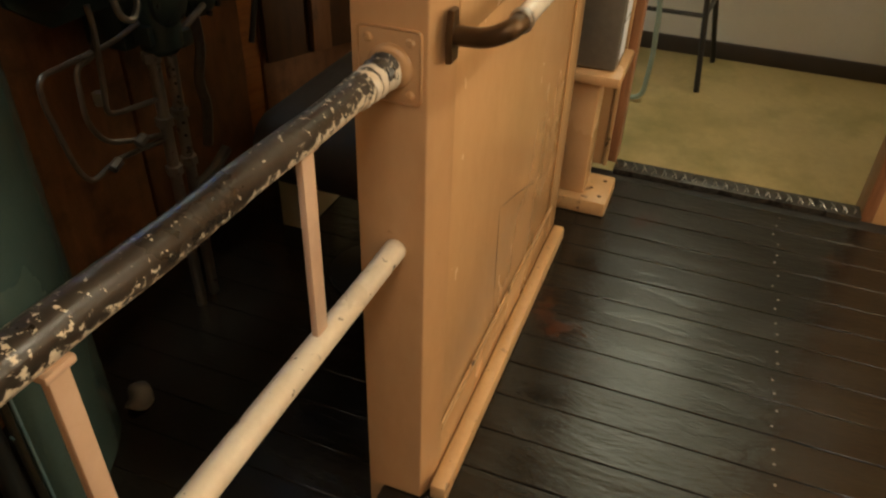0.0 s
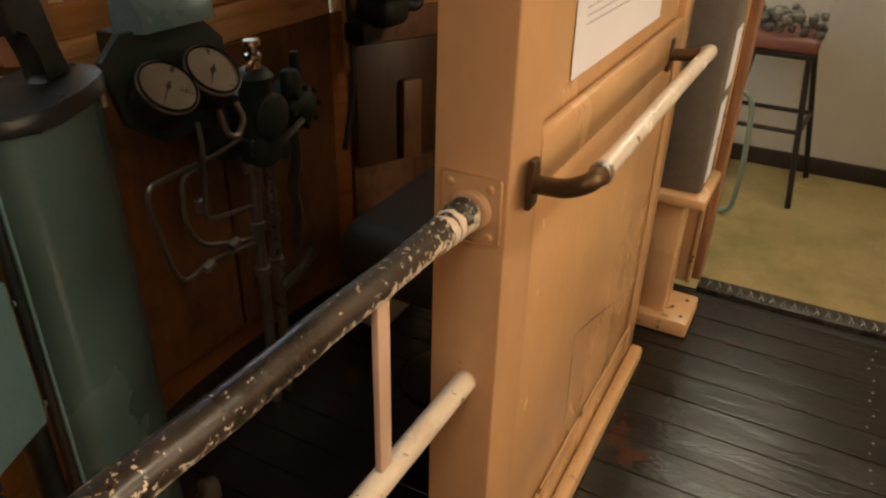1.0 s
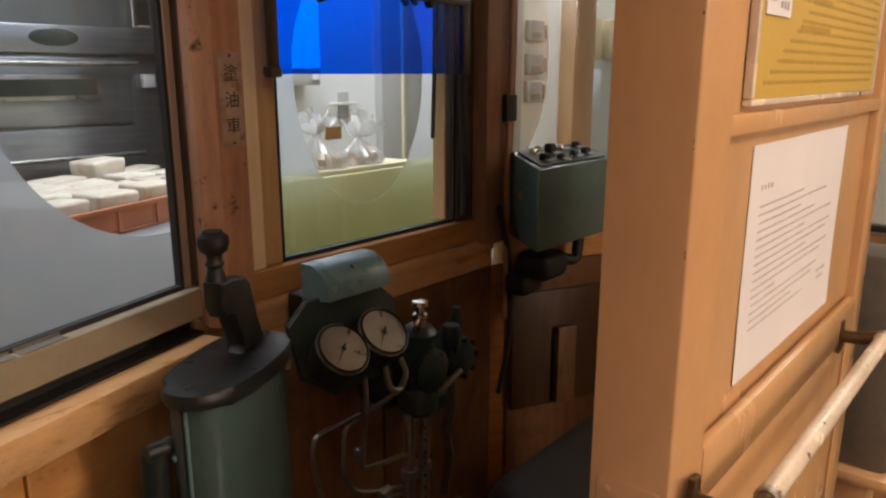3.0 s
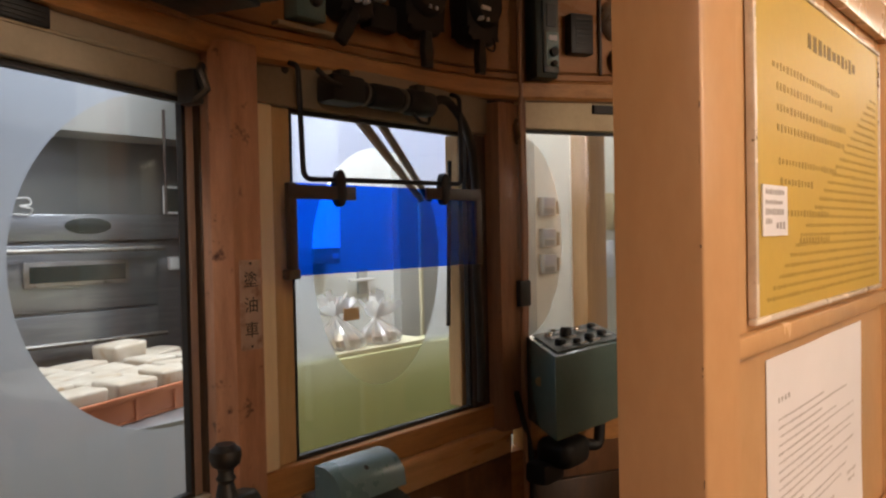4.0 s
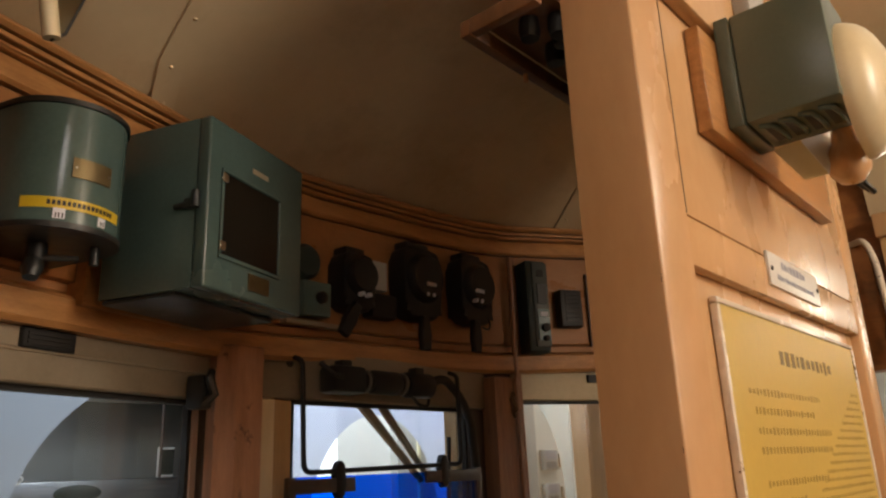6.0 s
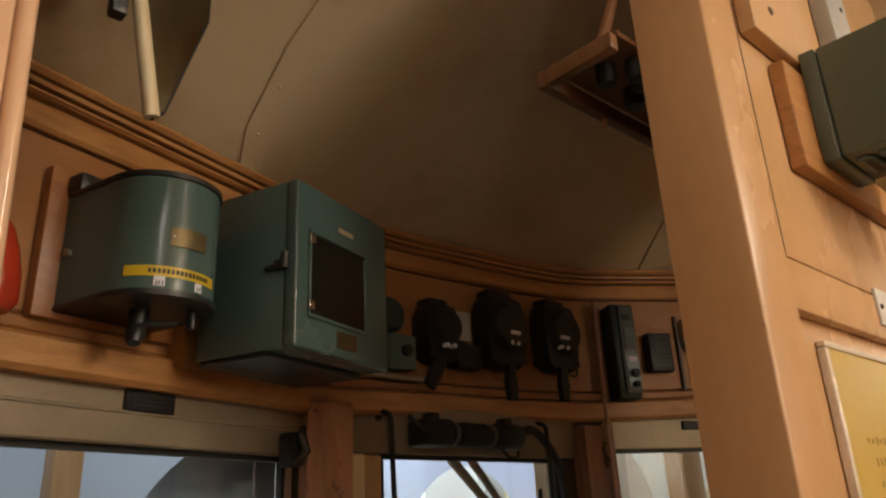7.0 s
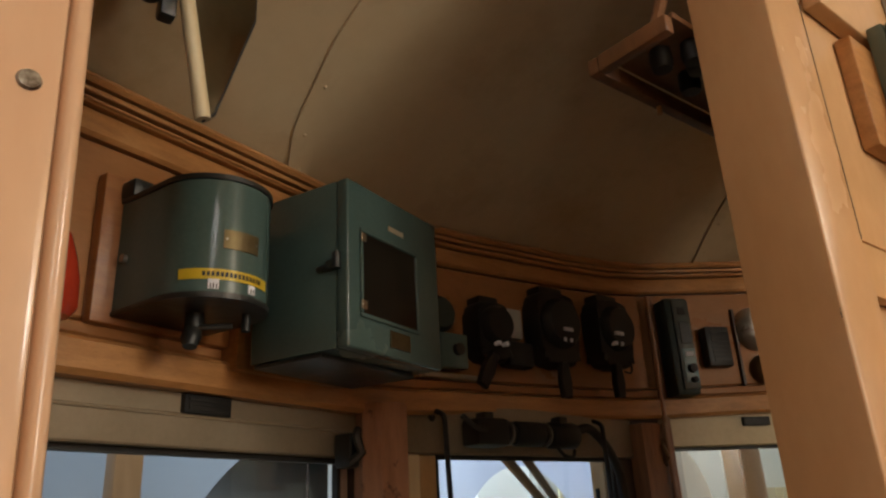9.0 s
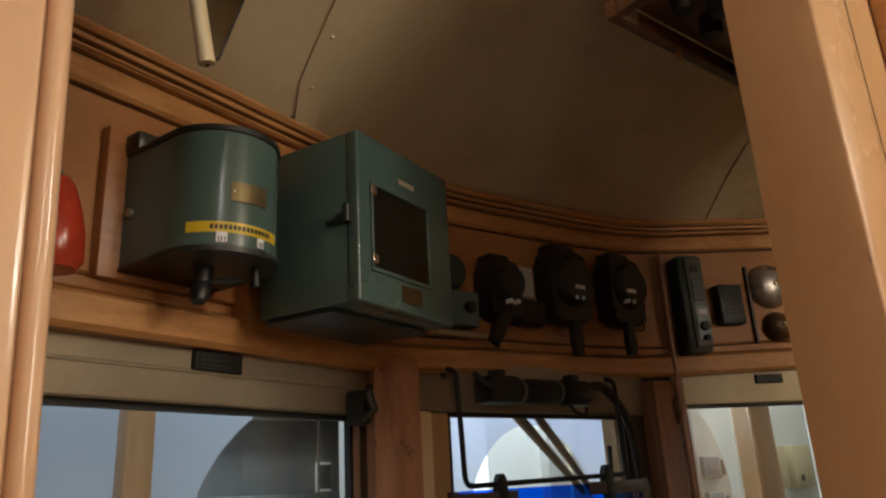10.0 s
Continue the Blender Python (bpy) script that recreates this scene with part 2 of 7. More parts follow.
TAPE = surface("yellow_tape", (0.6, 0.43, 0.02), (0.68, 0.5, 0.035), 12, rough=(0.3, 0.4), bump=0.05)
WHITE = surface("white_plastic", (0.66, 0.65, 0.62), (0.72, 0.71, 0.68), 6, rough=(0.3, 0.4), bump=0.03)
CREAM = surface("cream_enamel", (0.56, 0.46, 0.28), (0.64, 0.55, 0.36), 6, rough=(0.24, 0.34), bump=0.03)
RED = surface("red_plastic", (0.32, 0.028, 0.012), (0.45, 0.05, 0.02), 6, rough=(0.2, 0.3), bump=0.05)
FLOORWOOD = surface("oiled_black_planks", (0.007, 0.006, 0.0048), (0.019, 0.0165, 0.013), 3.0, (5, 1.3, 5), (0.1, 0.26), 0.85, 22,
                    vary=0.12, wear=(0.075, 0.024, 0.01), wear_at=(0.62, 0.76), wear_scale=2.6, specular=0.45)
FLOORBED = surface("dirty_joint_bed", (0.008, 0.007, 0.006), (0.018, 0.015, 0.012), 8, rough=(0.6, 0.8))
PEEL = surface("peeling_black_rail", (0.016, 0.013, 0.011), (0.05, 0.04, 0.032), 8, rough=(0.25, 0.4), bump=0.5,
               wear=(0.68, 0.6, 0.48), wear_at=(0.59, 0.615), wear_scale=130)
# more flakes on the underside, at the post and at the far end of the rail
nt = PEEL.node_tree
tc, sep = nt.nodes.new("ShaderNodeTexCoord"), nt.nodes.new("ShaderNodeSeparateXYZ")
nt.links.new(tc.outputs["Object"], sep.inputs[0])
under = nt.nodes.new("ShaderNodeMapRange")
for k, v in enumerate((0.769, 0.79, 0.17, -0.07)):
    under.inputs[k + 1].default_value = v
level = nt.nodes.new("ShaderNodeMath")
level.operation = "MULTIPLY_ADD"
level.inputs[1].default_value = 0.0065
nt.links.new(sep.outputs[0], level.inputs[0])
nt.links.new(sep.outputs[2], level.inputs[2])
nt.links.new(level.outputs[0], under.inputs[0])
shift = nt.nodes.new("ShaderNodeMath")
shift.operation = "ADD"
shift.inputs[1].default_value = 1.0
nt.links.new(sep.outputs[0], shift.inputs[0])
along = ramp(nt, shift.outputs[0], [(0.43, (0.13, 0.13, 0.13)), (0.52, (0.06, 0.06, 0.06)), (0.6, (0, 0, 0)), (0.68, (0, 0, 0)), (0.8, (0.06, 0.06, 0.06)), (0.93, (0.09, 0.09, 0.09))])
for n in list(nt.nodes):
    if n.bl_idname == "ShaderNodeTexNoise" and n.inputs["Scale"].default_value == 130:
        gate = [k for k in n.outputs[0].links][0].to_node
        last = n.outputs[0]
        for extra in (under.outputs[0], along):
            add = nt.nodes.new("ShaderNodeMath")
            add.operation = "ADD"
            nt.links.new(last, add.inputs[0])
            nt.links.new(extra, add.inputs[1])
            last = add.outputs[0]
        nt.links.new(last, gate.inputs[0])
RAILCREAM = surface("cream_rail_paint", (0.62, 0.52, 0.4), (0.76, 0.67, 0.55), 7, rough=(0.25, 0.4), bump=0.25, fine=80,
                    wear=(0.09, 0.055, 0.03), wear_at=(0.615, 0.64), wear_scale=42)
GRABPAINT = surface("silver_worn_grab_rail", (0.58, 0.5, 0.41), (0.78, 0.71, 0.62), 10, rough=(0.14, 0.3), bump=0.25, fine=90,
                    wear=(0.12, 0.07, 0.035), wear_at=(0.62, 0.66), wear_scale=32)
BRONZE = surface("dark_bronze", (0.07, 0.04, 0.018), (0.13, 0.075, 0.035), 12, rough=(0.28, 0.45), bump=0.3, metal=0.6)
SEATVINYL = surface("brown_vinyl", (0.026, 0.017, 0.01), (0.042, 0.028, 0.018), 6, rough=(0.55, 0.7), bump=0.2, fine=60)
GREYPAD = surface("grey_vinyl", (0.1, 0.09, 0.075), (0.17, 0.155, 0.132), 6, rough=(0.4, 0.55), bump=0.2, fine=60)
CHECKER = surface("worn_tread_plate", (0.05, 0.046, 0.04), (0.11, 0.1, 0.09), 20, rough=(0.3, 0.5), bump=0.3, metal=0.7,
                  wear=(0.02, 0.017, 0.014), wear_at=(0.5, 0.62), wear_scale=20)
TREAD = surface("polished_tread", (0.4, 0.38, 0.35), (0.62, 0.6, 0.56), 20, rough=(0.15, 0.3), bump=0.1, metal=0.9)
SHOPFLOOR = surface("ochre_vinyl_floor", (0.33, 0.235, 0.095), (0.46, 0.34, 0.15), 2.4, rough=(0.3, 0.45), bump=0.06, fine=40,
                    wear=(0.25, 0.2, 0.07), wear_at=(0.46, 0.68), wear_scale=3.2)
SHOPWALL = surface("white_wall_paint", (0.66, 0.64, 0.58), (0.73, 0.71, 0.65), 1.2, rough=(0.55, 0.7), bump=0.08, fine=60)
GREYWHITE = surface("off_white_panel", (0.74, 0.74, 0.72), (0.8, 0.8, 0.78), 1.2, rough=(0.4, 0.55), bump=0.05)
GREYWALL = surface("grey_cupboard_paint", (0.36, 0.355, 0.33), (0.42, 0.415, 0.385), 2, rough=(0.4, 0.55), bump=0.05)
BASE = surface("dark_skirting", (0.03, 0.022, 0.018), (0.05, 0.038, 0.03), 5, rough=(0.4, 0.5))
SHOPWOOD = surface("light_timber_post", (0.33, 0.19, 0.085), (0.45, 0.27, 0.13), 6, (8, 8, 1), (0.4, 0.55), 0.15, 60)
STAINLESS = surface("brushed_stainless", (0.3, 0.31, 0.32), (0.42, 0.43, 0.44), 5, (1, 1, 14), (0.28, 0.4), 0.1, 90, metal=0.85)
OVENGLASS = surface("smoked_oven_glass", (0.03, 0.035, 0.03), (0.05, 0.055, 0.045), 5, rough=(0.12, 0.2), bump=0)
HOOD = surface("grey_hood_steel", (0.2, 0.2, 0.19), (0.28, 0.28, 0.265), 3, rough=(0.3, 0.45), bump=0.1, metal=0.4)
BLACKGLASS = surface("black_instrument_glass", (0.004, 0.004, 0.004), (0.008, 0.0075, 0.007), 5, rough=(0.12, 0.22), bump=0)
LOAF = surface("floured_loaf", (0.5, 0.4, 0.29), (0.66, 0.6, 0.5), 14, rough=(0.6, 0.75), bump=0.5, fine=60,
               wear=(0.42, 0.24, 0.1), wear_at=(0.6, 0.75), wear_scale=16)
CRATE = surface("terracotta_crate", (0.42, 0.13, 0.055), (0.52, 0.18, 0.085), 6, rough=(0.4, 0.55))
LIGHTBOX = glow("glowing_white_panel", (0.93, 0.96, 1.0), 1.3)
BUN = surface("brown_bread", (0.3, 0.15, 0.05), (0.46, 0.26, 0.1), 14, rough=(0.5, 0.65), bump=0.4)
SHELF = surface("pale_shelf", (0.6, 0.55, 0.36), (0.68, 0.63, 0.44), 6, rough=(0.4, 0.5))
OLIVE = surface("olive_counter", (0.56, 0.55, 0.28), (0.66, 0.65, 0.36), 4, rough=(0.4, 0.5))
BLACKSTEEL = surface("black_steel_tube", (0.012, 0.011, 0.01), (0.025, 0.022, 0.02), 12, rough=(0.3, 0.45))
PINKSEAT = surface("dusty_pink_vinyl", (0.24, 0.1, 0.08), (0.33, 0.15, 0.12), 8, rough=(0.4, 0.55), bump=0.2)
TEAL = surface("pale_teal_tube", (0.2, 0.27, 0.24), (0.27, 0.35, 0.31), 8, rough=(0.3, 0.4))
GLASS = clear("window_glass", (0.97, 0.98, 0.98), 0.045)
FROST = clear("frosted_film", (0.9, 0.93, 1.0), 0.02, 0.4, 0.88, (0.6, 0.63, 0.66))
nt = FROST.node_tree
tc, sep = nt.nodes.new("ShaderNodeTexCoord"), nt.nodes.new("ShaderNodeSeparateXYZ")
nt.links.new(tc.outputs["Object"], sep.inputs[0])
half = nt.nodes.new("ShaderNodeMath")
half.operation = "MULTIPLY"
half.inputs[1].default_value = 0.5
nt.links.new(sep.outputs[2], half.inputs[0])
# light through the film put into its colour: greyer low, dimmer and bluer high
fade = ramp(nt, half.outputs[0], [(0.4, (0.56, 0.575, 0.58)), (0.6, (0.5, 0.53, 0.565)), (0.85, (0.42, 0.465, 0.54))])
for n in list(nt.nodes):
    if n.bl_idname in ("ShaderNodeBsdfTranslucent", "ShaderNodeBsdfDiffuse"):
        nt.links.new(fade, n.inputs[0])
FROST_OLIVE = clear("frosted_film_counter_blur", (0.9, 0.93, 1.0), 0.02, 0.4, 0.86, (0.78, 0.8, 0.82))
nt = FROST_OLIVE.node_tree
tc, sep = nt.nodes.new("ShaderNodeTexCoord"), nt.nodes.new("ShaderNodeSeparateXYZ")
nt.links.new(tc.outputs["Object"], sep.inputs[0])
half = nt.nodes.new("ShaderNodeMath")
half.operation = "MULTIPLY"
half.inputs[1].default_value = 0.5
nt.links.new(sep.outputs[2], half.inputs[0])
# olive bands paint the counter seen blurred through the film, bluish haze above
fade = ramp(nt, half.outputs[0], [(0.4, (0.31, 0.3, 0.115)), (0.43, (0.34, 0.33, 0.14)), (0.447, (0.4, 0.39, 0.2)), (0.484, (0.47, 0.46, 0.3)), (0.494, (0.56, 0.575, 0.57)), (0.66, (0.54, 0.565, 0.6)), (0.8, (0.47, 0.51, 0.68))])
for n in list(nt.nodes):
    if n.bl_idname in ("ShaderNodeBsdfTranslucent", "ShaderNodeBsdfDiffuse"):
        nt.links.new(fade, n.inputs[0])
FROST_CREAM = clear("frosted_film_cream", (0.92, 0.92, 0.88), 0.02, 0.4, 0.84, (0.5, 0.49, 0.44))
CELLO = clear("cellophane", (0.97, 0.97, 0.97), 0.34, 0.14, 0.4)
BLUE = clear("blue_acrylic", (0.02, 0.33, 0.98), 0.05, 0.03)
# dark metal colour stands in for a dimmer reflection
MIRROR = surface("dim_reflection_mirror", (0.13, 0.12, 0.085), (0.17, 0.155, 0.115), 6, rough=(0.08, 0.16), bump=0, metal=1.0)


# ---- building tools ----
ORIGIN = {}


def bmnew():
    return bmesh.new()


def facet(x, y, degrees):
    """The frame of a straight stretch of wall: first along it, then inwards from it, then up."""
    a = radians(degrees)
    return Matrix(((math.cos(a), math.sin(a), 0, x), (math.sin(a), -math.cos(a), 0, y), (0, 0, 1, 0), (0, 0, 0, 1)))


ID = Matrix.Identity(4)


def box(bm, lo, hi, m=ID, bevel=0.0, seg=2):
    verts = [bm.verts.new(m @ Vector((x, y, z))) for x in (lo[0], hi[0]) for y in (lo[1], hi[1]) for z in (lo[2], hi[2])]
    faces = [bm.faces.new([verts[i] for i in f]) for f in
             ((0, 1, 3, 2), (4, 6, 7, 5), (0, 4, 5, 1), (2, 3, 7, 6), (0, 2, 6, 4), (1, 5, 7, 3))]
    if bevel:
        bmesh.ops.bevel(bm, geom=list({e for f in faces for e in f.edges}), offset=bevel, segments=seg, affect="EDGES", profile=0.5)


def prism(bm, points, z0, z1, m=ID, bevel=0.0):
    """An outline in the first two coordinates, drawn out along the third."""
    low = [bm.verts.new(m @ Vector((x, y, z0))) for x, y in points]
    high = [bm.verts.new(m @ Vector((x, y, z1))) for x, y in points]
    n = len(points)
    faces = [bm.faces.new(low), bm.faces.new(high)]
    faces += [bm.faces.new((low[i], low[(i + 1) % n], high[(i + 1) % n], high[i])) for i in range(n)]
    if bevel:
        edges = list(faces[0].edges) + list(faces[1].edges)
        bmesh.ops.bevel(bm, geom=edges, offset=bevel, segments=2, affect="EDGES", profile=0.5)


def tube(bm, points, r, m=ID, seg=10, ends=None):
    """A round bar through the points; r is one radius or one for each point."""
    pts = [m @ Vector(p) for p in points]
    radii = r if isinstance(r, (list, tuple)) else [r] * len(pts)
    rings, side = [], None
    for i, p in enumerate(pts):
        d = (pts[min(i + 1, len(pts) - 1)] - pts[max(i - 1, 0)]).normalized()
        if side is None:
            side = d.orthogonal().normalized()
        else:
            side = (side - d * side.dot(d)).normalized()
        up = d.cross(side)
        rings.append([bm.verts.new(p + (side * math.cos(a) + up * math.sin(a)) * radii[i])
                      for a in (2 * math.pi * k / seg for k in range(seg))])
    for a, b in zip(rings, rings[1:]):
        for k in range(seg):
            bm.faces.new((a[k], a[(k + 1) % seg], b[(k + 1) % seg], b[k]))
    bm.faces.new(rings[0])
    bm.faces.new(rings[-1])


def bend(points, r=0.03, n=5):
    """Rounds the corners of a polyline."""
    pts = [Vector(p) for p in points]
    out = [pts[0]]
    for a, b, c in zip(pts, pts[1:], pts[2:]):
        u, v = (a - b), (c - b)
        k = min(r, u.length * 0.49, v.length * 0.49)
        p, q = b + u.normalized() * k, b + v.normalized() * k
        for i in range(n + 1):
            s = i / n
            out.append(p * (1 - s) ** 2 + b * 2 * s * (1 - s) + q * s * s)
    return out + [pts[-1]]


def lathe(bm, profile, m=ID, seg=24):
    """A turned body: rows of radius and height about the third axis."""
    rings = []
    for r, z in profile:
        if r < 1e-5:
            rings.append([bm.verts.new(m @ Vector((0, 0, z)))])
        else:
            rings.append([bm.verts.new(m @ Vector((r * math.cos(a), r * math.sin(a), z)))
                          for a in (2 * math.pi * k / seg for k in range(seg))])
    for a, b in zip(rings, rings[1:]):
        for k in range(seg):
            q = (a[k % len(a)], a[(k + 1) % len(a)], b[(k + 1) % len(b)], b[k % len(b)])
            q = list(dict.fromkeys(q))
            if len(q) > 2:
                bm.faces.new(q)
    for ring in (rings[0], rings[-1]):
        if len(ring) > 2:
            bm.faces.new(ring)


def sweep(bm, plan, profile, lift=None):
    """A moulding along a line in plan: the profile holds rows of depth inwards and height; lift raises it point by point."""
    pts = [Vector((x, y, 0)) for x, y in plan]
    rows = []
    for i, p in enumerate(pts):
        a = (pts[i] - pts[i - 1]).normalized() if i else None
        b = (pts[i + 1] - pts[i]).normalized() if i + 1 < len(pts) else None
        na = Vector((a.y, -a.x, 0)) if a else None
        nb = Vector((b.y, -b.x, 0)) if b else None
        n = (na + nb).normalized() / max(0.3, (na + nb).normalized().dot(na)) if a and b else (na or nb)
        rows.append([bm.verts.new(p + n * d + Vector((0, 0, z + (lift(p.x, z) if lift else 0)))) for d, z in profile])
    k = len(profile)
    for r, s in zip(rows, rows[1:]):
        for j in range(k):
            bm.faces.new((r[j], r[(j + 1) % k], s[(j + 1) % k], s[j]))
    bm.faces.new(rows[0])
    bm.faces.new(rows[-1])


def mesh_object(name, bm, material, angle=40):
    bmesh.ops.recalc_face_normals(bm, faces=bm.faces)
    me = bpy.data.meshes.new(name)
    bm.to_mesh(me)
    bm.free()
    me.materials.append(material)
    me.polygons.foreach_set("use_smooth", [True] * len(me.polygons))
    me.set_sharp_from_angle(angle=radians(angle))
    return new(name, me)


def part(name, bm, material, parent, label="", angle=40):
    ob = mesh_object(name, bm, material, angle)
    ob.parent = parent
    ob.matrix_parent_inverse = Matrix.Translation(-ORIGIN.get(parent, Vector()))
    if label:
        ob["label"] = label
    return ob


def thing(name, where, label, category, group="", kind=""):
    ob = new(name)
    ob.empty_display_size = 0.05
    ob.location = where
    ORIGIN[ob] = Vector(where)
    return tagged(ob, label, category, group, kind)


def structure(name, bm, material, label, category):
    return tagged(mesh_object(name, bm, material), label, category, kind="structure")


def letters(name, body, size, m, material, parent, label=""):
    """Built-in lettering as a thin mesh; m puts its own first axis along the line and its second up the letters."""
    curve = bpy.data.curves.new(name, "FONT")
    curve.body, curve.size, curve.extrude, curve.align_x, curve.align_y = body, size, 0.0004, "CENTER", "CENTER"
    tmp = new(name, curve)
    me = bpy.data.meshes.new_from_object(tmp.evaluated_get(bpy.context.evaluated_depsgraph_get()))
    bpy.data.objects.remove(tmp)
    bpy.data.curves.remove(curve)
    me.transform(m)
    me.materials.clear()
    me.materials.append(material)
    ob = new(name, me)
    ob.parent = parent
    ob.matrix_parent_inverse = Matrix.Translation(-ORIGIN.get(parent, Vector()))
    if label:
        ob["label"] = label
    return ob


# ---- the tram's shell ----
FRONT = [(-1.45, 0.457), (-0.02, 0.894), (0.12, 0.93), (0.3, 0.953), (0.48, 0.96), (0.66, 0.953), (0.83, 0.935), (0.95, 0.905), (1.38, 0.686)]
FL, FC, FR = facet(0, 0.90, 17), facet(0, 0.92, 0), facet(0.95, 0.905, -27)
LEFT, RIGHT, BACK = -1.45, 1.36, -6.0


def sag(x, z):
    """The old body sags: how far the woodwork over the windows sits above its drawn height."""
    low = np.interp(x, (-0.02, 0.3, 0.83, 1.38), (-0.015, 0.006, 0.016, 0.035))
    high = np.interp(x, (-0.02, 0.48, 0.83, 1.38), (-0.031, -0.002, 0.005, 0.03))
    return float(low + (high - low) * (z - 1.695) / 0.44)


def inward(x, y):
    """How far a place lies from the nearest wall of the cab and saloon."""
    best = min(x - LEFT, 1.5 - x, 9)
    for (ax, ay), (bx, by) in zip(FRONT, FRONT[1:]):
        ux, uy = bx - ax, by - ay
        s = max(0, min(1, ((x - ax) * ux + (y - ay) * uy) / (ux * ux + uy * uy)))
        best = min(best, math.hypot(x - ax - s * ux, y - ay - s * uy))
    return best


def ceiling_z(x, y):
    d = max(0.0, min(1.0, inward(x, y)))
    return 2.12 + sag(x, 2.135) + 0.3 * (1 - (1 - d) ** 2)


def front_y(x):
    for (ax, ay), (bx, by) in zip(FRONT, FRONT[1:]):
        if ax <= x <= bx:
            return ay + (by - ay) * (x - ax) / (bx - ax)
    return FRONT[-1][1]


bm = bmnew()
nx, ny = 48, 60
rows = []
for i in range(nx + 1):
    x = LEFT - 0.04 + (1.5 - LEFT) * i / nx
    yt = front_y(min(max(x, LEFT), 1.379)) + 0.03
    rows.append([bm.verts.new((x, BACK + (yt - BACK) * (j / ny) ** 0.7, 0)) for j in range(ny + 1)])
for a, b in zip(rows, rows[1:]):
    for j in range(ny):
        bm.faces.new((a[j], a[j + 1], b[j + 1], b[j]))
for v in bm.verts:
    v.co.z = ceiling_z(min(max(v.co.x, LEFT + 0.001), 1.499), min(v.co.y, front_y(min(max(v.co.x, LEFT), 1.379)) - 0.001))
top = bmesh.ops.extrude_face_region(bm, geom=list(bm.faces))
bmesh.ops.translate(bm, verts=[v for v in top["geom"] if isinstance(v, bmesh.types.BMVert)], vec=(0, 0, 0.05))
structure("ceiling", bm, CEIL, "domed cream painted tram ceiling", "ceiling")


def strip_on_ceiling(pts, width, name, label):
    """A thin cover strip that follows the dome, with screw heads."""
    t = thing(name, (*pts[0], ceiling_z(*pts[0])), label, "trim", kind="structure")
    b = bmnew()
    line = []
    for (ax, ay), (bx, by) in zip(pts, pts[1:]):
        for k in range(8):
            line.append((ax + (bx - ax) * k / 8, ay + (by - ay) * k / 8))
    line.append(pts[-1])
    low, high = [], []
    for i, (x, y) in enumerate(line):
        p, q = line[max(i - 1, 0)], line[min(i + 1, len(line) - 1)]
        d = Vector((q[0] - p[0], q[1] - p[1])).normalized()
        n = Vector((-d.y, d.x)) * width / 2
        low.append([b.verts.new((x + s * n.x, y + s * n.y, ceiling_z(x + s * n.x, y + s * n.y) - 0.005)) for s in (-1, 1)])
        high.append([b.verts.new((x + s * n.x, y + s * n.y, ceiling_z(x + s * n.x, y + s * n.y) + 0.01)) for s in (-1, 1)])
    for i in range(len(line) - 1):
        b.faces.new((low[i][0], low[i][1], low[i + 1][1], low[i + 1][0]))
        b.faces.new((low[i][0], low[i + 1][0], high[i + 1][0], high[i][0]))
        b.faces.new((low[i][1], low[i + 1][1], high[i + 1][1], high[i][1]))
    b.faces.new((low[0][0], low[0][1], high[0][1], high[0][0]))
    part("cover_strip", b, CEIL, t)
    for k in (2, 7, 12):
        if k < len(line):
            b = bmnew()
            x, y = line[k]
            lathe(b, [(0, -0.0075), (0.003, -0.007), (0.004, -0.005), (0.004, 0)], Matrix.Translation((x, y, ceiling_z(x, y))), 10)
            part("screw", b, CEIL, t)


strip_on_ceiling([(-0.175, 0.83), (-0.215, 0.72), (-0.23, 0.56), (-0.22, 0.3)], 0.042, "ceiling_strip", "cream cover strip on the domed ceiling")
strip_on_ceiling([(1.1, 0.79), (1.03, 0.66), (0.93, 0.45)], 0.042, "ceiling_strip", "cream cover strip on the domed ceiling")

bm = bmnew()
sweep(bm, FRONT, [(-0.06, -0.1), (-0.06, 0.75), (-0.002, 0.75), (-0.002, -0.1)])
structure("wall_front", bm, WOOD, "dark varnished timber wall below the tram windows", "wall")
bm = bmnew()
sweep(bm, FRONT, [(-0.06, 1.70), (-0.06, 2.25), (-0.001, 2.25), (-0.001, 1.70)])
structure("wall_header", bm, GROOVE, "dark timber header behind the boards", "wall")
header = thing("header_boards", (0.4, 0.93, 1.74), "varnished horizontal boards over the tram windows", "wall boards", kind="structure")
for z0, z1, d in ((1.752, 1.774, 0.014), (1.777, 2.047, 0.009)):
    bm = bmnew()
    sweep(bm, FRONT, [(-0.002, z0), (-0.002, z1), (d - 0.004, z1), (d, z1 - 0.004), (d, z0 + 0.004), (d - 0.004, z0)], sag)
    part("board", bm, HEADER, header)
bm = bmnew()
sweep(bm, FRONT, [(-0.02, 1.695), (-0.02, 1.748), (0.028, 1.748), (0.036, 1.741), (0.036, 1.703), (0.028, 1.695)], sag)
structure("trim_band", bm, WOOD_H, "varnished timber band over the tram windows", "trim")
cornice = thing("cornice", (0.4, 0.9, 2.05), "varnished timber cornice in three steps under the ceiling", "cornice", kind="structure")
for z0, z1, d in ((2.051, 2.095, 0.018), (2.098, 2.108, 0.028), (2.111, 2.117, 0.034), (2.12, 2.136, 0.046)):
    bm = bmnew()
    sweep(bm, FRONT, [(-0.01, z0), (-0.01, z1), (d - 0.006, z1), (d, z1 - 0.008), (d, z0 + 0.006), (d - 0.006, z0)], sag)
    part("moulding", bm, WOOD_H, cornice)

